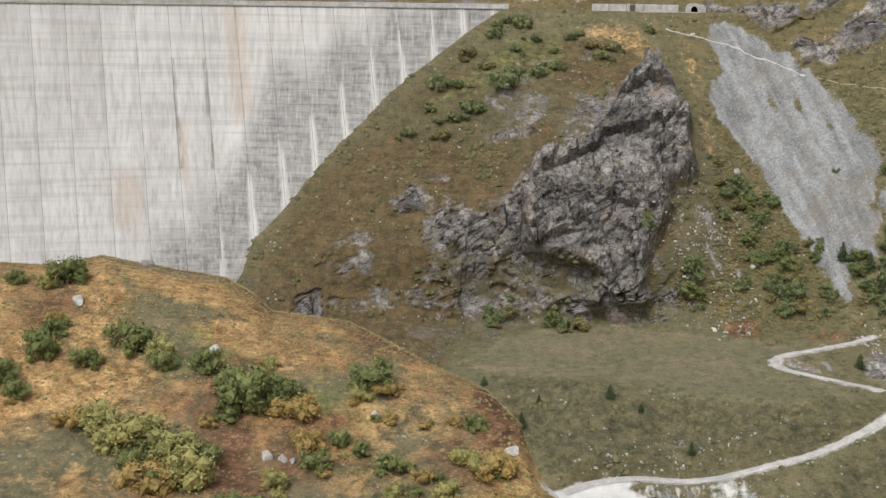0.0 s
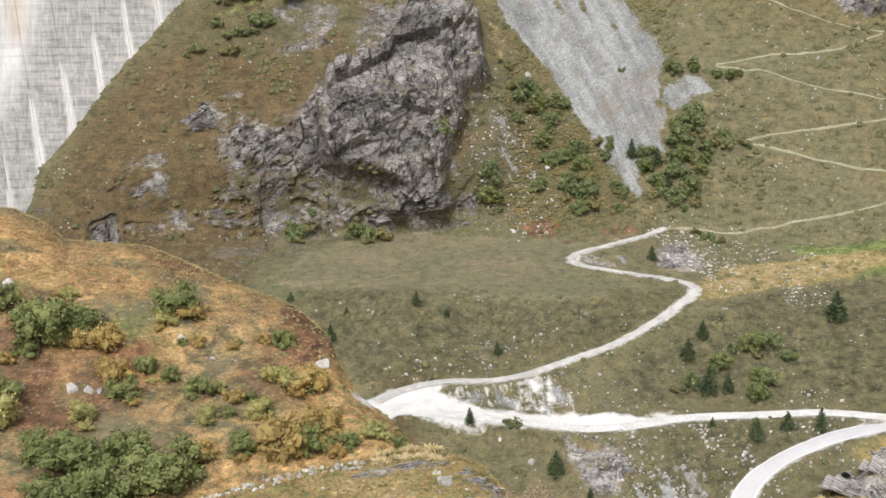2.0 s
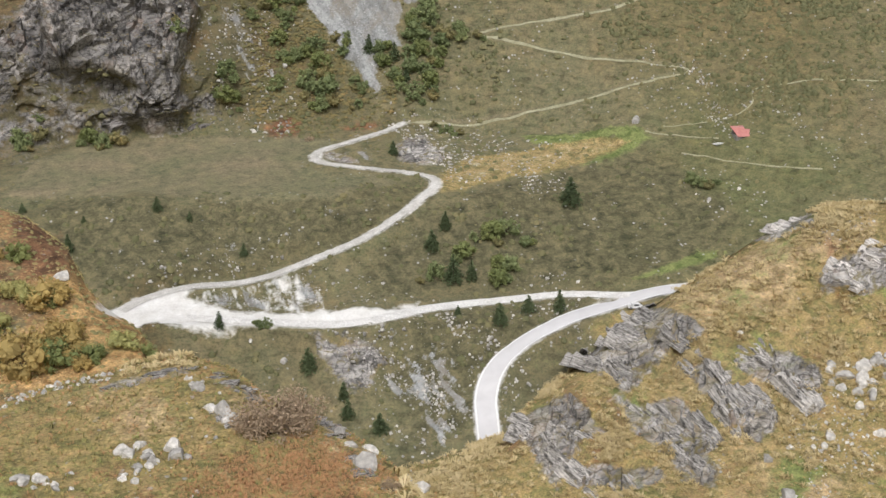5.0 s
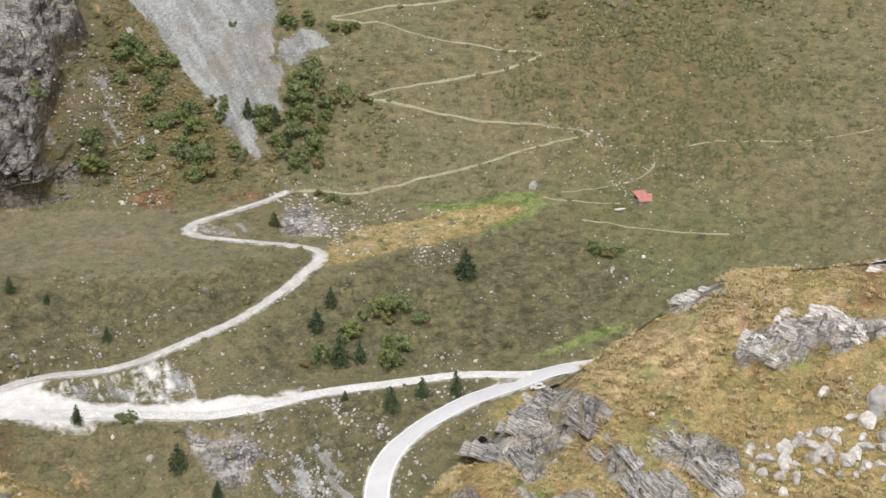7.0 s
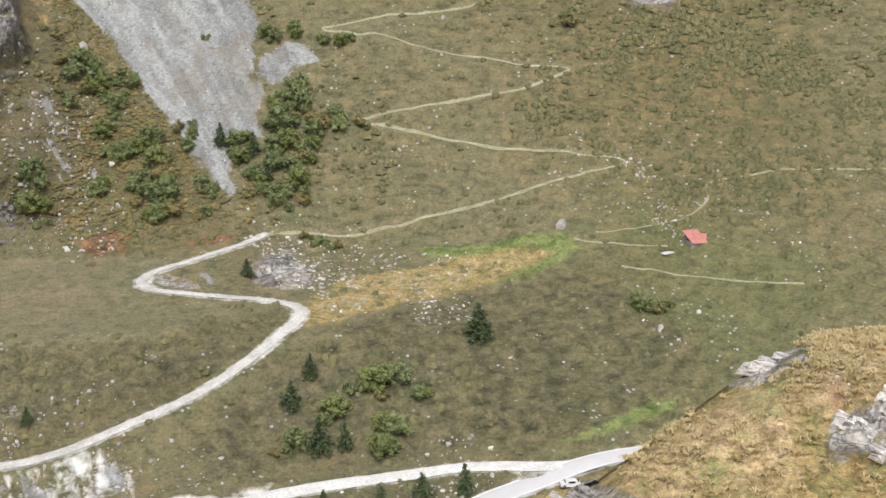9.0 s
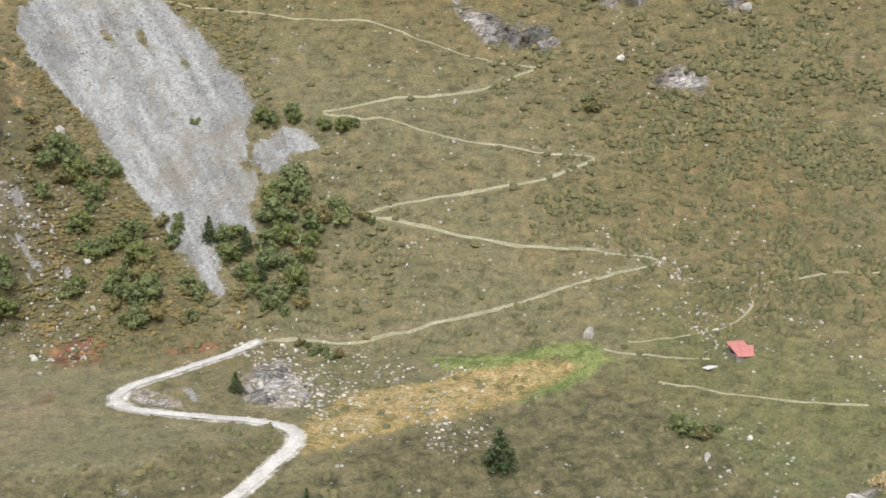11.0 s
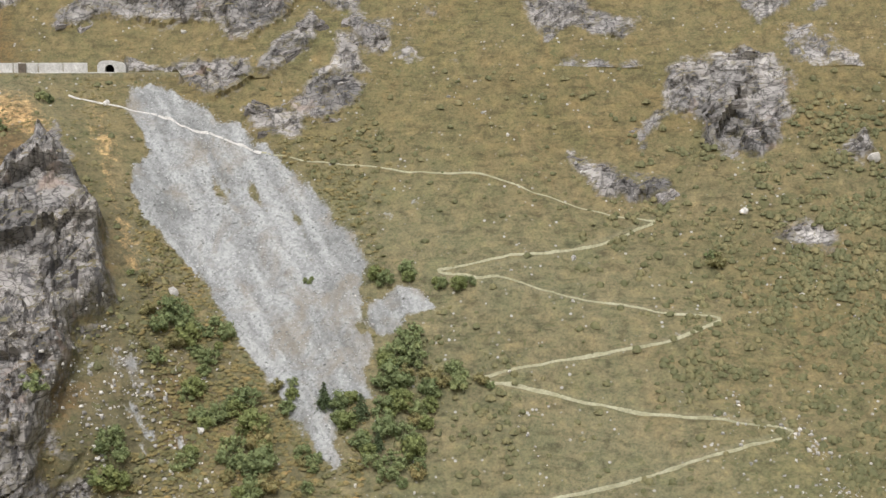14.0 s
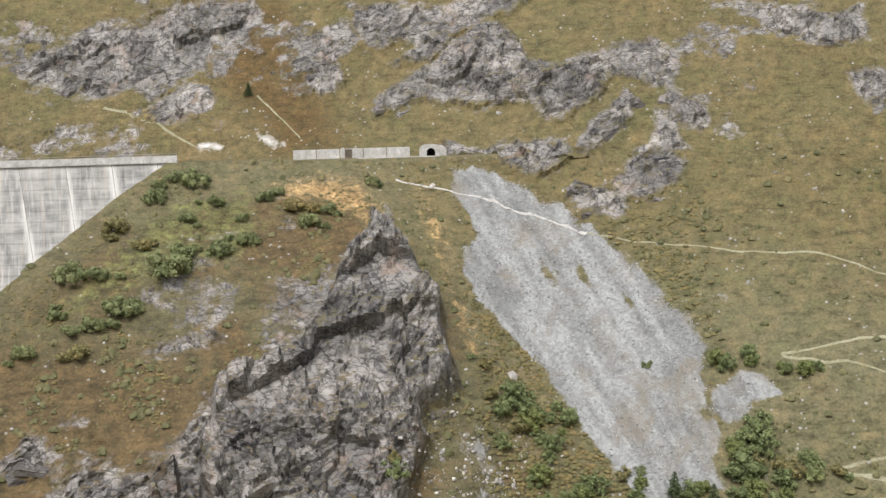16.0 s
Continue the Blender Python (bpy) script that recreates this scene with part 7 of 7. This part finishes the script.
def ledges(outlines, layers, mat, label, long, wide, thick, lean, cover, seed, most=60, sunk=0.12, rise=18, spread=13, shape=plates_bm):
    """Bedded slabs over rock outcrops: each outcrop is a thing, each slab a part; lean is the slant of the beds across the slope."""
    r = random.Random(seed)
    meshes = [mesh_of("slab", shape(seed + k), mat) for k in range(7)]
    for o in outlines:
        w = ((inside(X, Y, o, 0.6) > 0.5) & np.isin(lay, layers) & (np.arange(X.shape[1])[None, :] < NARROW)) * cellw
        total = float(w.sum())
        if total < 1:
            continue
        count = int(min(most, max(3, cover * total / (long * wide))))
        cum = np.cumsum(w.ravel())
        whole = None
        for _ in range(count):
            i, j = np.unravel_index(min(int(np.searchsorted(cum, r.uniform(0, cum[-1]))), w.size - 1), X.shape)
            a = radians(AZ[j])
            e_r, e_t = Vector((math.sin(a), math.cos(a), 0)), Vector((math.cos(a), -math.sin(a), 0))
            n_up = e_r * float(nr[i, j]) + Vector((0, 0, float(nz[i, j])))
            s_up = e_r * float(nz[i, j]) - Vector((0, 0, float(nr[i, j])))
            th, ph = radians(lean + r.gauss(0, spread)), radians(r.gauss(rise, 0.7 * rise))
            d = e_t * math.cos(th) + s_up * math.sin(th)
            side = n_up.cross(d)
            n2 = n_up * math.cos(ph) + side * math.sin(ph)
            side = n2.cross(d)
            k = r.uniform(0.55, 1.0) ** 1.5 * 1.3
            L, W, T = long * k * r.uniform(0.8, 1.3), wide * k * r.uniform(0.8, 1.3), thick * k
            p = Vector((float(X2[i, j]), float(Y2[i, j]), float(Z2[i, j]))) + n2 * (-sunk * T)
            if whole is None:
                base = p.copy()
                whole = thing("rock_outcrop", label, "rock outcrop", Matrix.Translation(base))
            ob = new("slab", meshes[r.randrange(7)])
            ob.parent = whole
            m = Matrix.Identity(4)
            for c, v in enumerate((d * L, side * W, n2 * T)):
                m[0][c], m[1][c], m[2][c] = v
            ob.matrix_basis = Matrix.Translation(p - base) @ m


ledges([o for o in CRAG_ROCKS if o[0][0] < 140], (1,), MAT_CRAG_SLAB, "grey bedded rock with black lichen between grass tussocks", 7.5, 4.2, 2.4, -44, 2.0, 701, 26, 0.22, 14, 9, bedded_bm)
ledges([o for o in CRAG_ROCKS if o[0][0] >= 140], (1,), MAT_PALE_SLAB, "pale flat rock showing through the crag grass", 7.5, 4.2, 1.8, -24, 1.6, 705, 20, 0.30, 8, 9, bedded_bm)
ledges(MOUND_ROCKS, (1,), MAT_CRAG_SLAB, "pale flat rock showing through the mound's turf", 1.6, 1.0, 0.5, 12, 1.0, 711, 22, 0.2, 12)
ledges(OUTCROPS, (3, 4), MAT_CLIFF_SLAB, "grey layered outcrop on the grassy slope", 6.5, 3.2, 2.2, 16, 0.30, 721, 24, 0.34, 10, 16, bedded_bm)

# stone rows along the mound and runs of stones down the far slope
for pts in STONE_RUNS:
    line = smooth_line(pts, 1.4)
    for k, (x, y) in enumerate(line):
        s = 0.35 + 1.1 * rng.uniform(0, 1) ** 2
        ob = rock_models[(k * 5) % 6].copy()
        scene.collection.objects.link(ob)
        x, y = x + rng.normal(0, 0.8), y + rng.normal(0, 0.8)
        ob.matrix_basis = pose(x, y, ground_z(x, y, (3, 4)) + 0.1 * s, 0, 0, rng.uniform(0, 360)) @ Matrix.Diagonal((s, s, s * 0.9, 1))
        tagged(ob, "pale stone in a run down the grassy slope", "boulder", "stone runs")
for pts in STONE_ROWS:
    line = smooth_line(pts, 0.5)
    for k, (x, y) in enumerate(line):
        s = rng.uniform(0.45, 1.25)
        src = rock_models[k % 6]
        ob = src.copy()
        scene.collection.objects.link(ob)
        x, y = x + rng.normal(0, 0.25), y + rng.normal(0, 0.25)
        ob.matrix_basis = pose(x, y, ground_z(x, y, (1,)) + 0.1 * s, 0, 0, rng.uniform(0, 360)) @ Matrix.Diagonal((s, s, s * 0.9, 1))
        tagged(ob, "pale stone in a row along the mound", "boulder", "stone row")


# ---- hut ----
MAT_ROOF = plain_material("red_sheet_roof", (0.49, 0.195, 0.175), (0.59, 0.26, 0.235), 1.2, 0.6)
MAT_RUBBLE = plain_material("rubble_wall", (0.16, 0.15, 0.135), (0.40, 0.38, 0.35), 0.35, 0.95, 0.05)
MAT_WOOD = plain_material("grey_boards", (0.13, 0.105, 0.08), (0.24, 0.20, 0.16), 0.3, 0.9)
hz = ground_z(*HUT, (3,))
hut = thing("hut", "small stone hut with a red metal roof on the slope", "hut", pose(HUT[0], HUT[1], hz - 0.2, 0, 0, -8) @ Matrix.Scale(0.86, 4))
bm = bmesh.new()
for sx, sy, w, d, h in ((0, -1.4, 3.4, 0.4, 1.3), (0, 1.4, 3.4, 0.4, 3.3), (-1.5, 0, 0.4, 2.4, 1.4), (1.5, 0, 0.4, 2.4, 1.4)):
    box(bm, pose(sx, sy, -0.8), w, d, h, 0.04)
part("wall", bm, MAT_RUBBLE, hut, "rough rubble stone wall")
bm = bmesh.new()
box(bm, pose(0.3, -1.62, -0.2), 0.7, 0.06, 0.65, 0.01)
door = part("door", bm, MAT_WOOD, hut, "weathered board door")
bm = bmesh.new()
box(bm, pose(0.55, -1.66, 0.15), 0.12, 0.04, 0.04)
part("handle", bm, MAT_RAIL, door)
skew = Matrix(((1, -0.32, 0, 0), (0, 1, 0, 0), (0, 0, 1, 0), (0, 0, 0, 1)))
bm = bmesh.new()
box(bm, skew @ pose(0, -0.1, 1.45, 34, 0, 0), 3.7, 4.1, 0.09, 0.02)
for k in range(8):
    box(bm, skew @ pose(-1.7 + 0.48 * k, -0.1, 1.51, 34, 0, 0), 0.05, 4.08, 0.05)
part("roof", bm, MAT_ROOF, hut, "faded red sheet-metal roof")
bm = bmesh.new()
box(bm, pose(2.55, 0.2, -0.8), 1.7, 1.7, 1.7, 0.04)
part("annex", bm, MAT_RUBBLE, hut, "low stone lean-to")
bm = bmesh.new()
box(bm, pose(2.6, 0.1, 1.2, 26, 6, 0), 1.95, 2.2, 0.08, 0.02)
part("annex_roof", bm, MAT_ROOF, hut, "faded red sheet-metal roof")
slab_m = pose(HUT[0] - 5.4, HUT[1] + 0.6, ground_z(HUT[0] - 5.4, HUT[1] + 0.6, (3,)) + 0.02, 0, 0, 15)
bm = bmesh.new()
box(bm, Matrix.Identity(4), 2.6, 1.2, 0.25, 0.05)
tagged(new("stone_trough", mesh_of("stone_trough", bm, plain_material("whitewashed_stone", (0.62, 0.61, 0.59), (0.8, 0.79, 0.77), 0.6))), "white stone trough beside the hut path", "trough").matrix_basis = slab_m


# ---- parked car ----
MAT_CAR = plain_material("white_car_paint", (0.78, 0.78, 0.78), (0.84, 0.84, 0.84), 2.0, 0.3)
MAT_GLASS = plain_material("dark_car_glass", (0.02, 0.022, 0.025), (0.04, 0.042, 0.045), 1.0, 0.1)
MAT_TYRE = plain_material("tyre_rubber", (0.015, 0.015, 0.015), (0.03, 0.03, 0.03), 0.2, 0.9)
cz = ground_z(*CAR, (3,))
car = thing("car", "small white car parked on the sandy lay-by", "car", pose(CAR[0], CAR[1], cz + 0.05, 0, 0, -20) @ Matrix.Scale(0.82, 4))
profile = [(-1.75, 0.25), (-1.78, 0.62), (-1.62, 0.82), (-0.95, 0.90), (-0.45, 1.32), (0.75, 1.36), (1.45, 1.02), (1.72, 0.92), (1.76, 0.5), (1.70, 0.25)]
bm = bmesh.new()
sides = []
for yy in (-0.74, 0.74):
    sides.append([bm.verts.new((x, yy * (0.86 if z > 1.0 else 1.0), z)) for x, z in profile])
bm.faces.new(sides[0][::-1])
bm.faces.new(sides[1])
for k in range(len(profile)):
    q = (k + 1) % len(profile)
    bm.faces.new((sides[0][k], sides[0][q], sides[1][q], sides[1][k]))
bmesh.ops.recalc_face_normals(bm, faces=bm.faces)
bmesh.ops.bevel(bm, geom=list(bm.edges), offset=0.05, segments=2, affect="EDGES")
part("body", bm, MAT_CAR, car, "white painted body")
for name, m, sx, sy, sz in (("windscreen", pose(-0.735, 0, 0.93, 0, -40, 0), 0.05, 1.18, 0.5), ("rear_window", pose(1.13, 0, 1.02, 0, 64, 0), 0.05, 1.1, 0.42),
                            ("side_window", pose(0.15, -0.69, 0.95, -12, 0, 0), 1.25, 0.04, 0.33), ("side_window", pose(0.15, 0.69, 0.95, 12, 0, 0), 1.25, 0.04, 0.33)):
    bm = bmesh.new()
    box(bm, m, sx, sy, sz, 0.01)
    part(name, bm, MAT_GLASS, car, "dark glass")
for yy in (-0.5, 0.5):
    bm = bmesh.new()
    box(bm, pose(-1.76, yy, 0.6), 0.06, 0.28, 0.13, 0.02)
    part("headlight", bm, MAT_LINE, car, "clear headlight")
for x in (-1.1, 1.1):
    for yy in (-0.7, 0.7):
        bm = bmesh.new()
        bmesh.ops.create_cone(bm, cap_ends=True, segments=18, radius1=0.29, radius2=0.29, depth=0.19, matrix=pose(x, yy, 0.29, 90, 0, 0))
        wheel = part("wheel", bm, MAT_TYRE, car, "black tyre")
        bm = bmesh.new()
        bmesh.ops.create_cone(bm, cap_ends=True, segments=14, radius1=0.18, radius2=0.18, depth=0.205, matrix=pose(x, yy, 0.29, 90, 0, 0))
        part("rim", bm, MAT_RAIL, wheel, "steel rim")
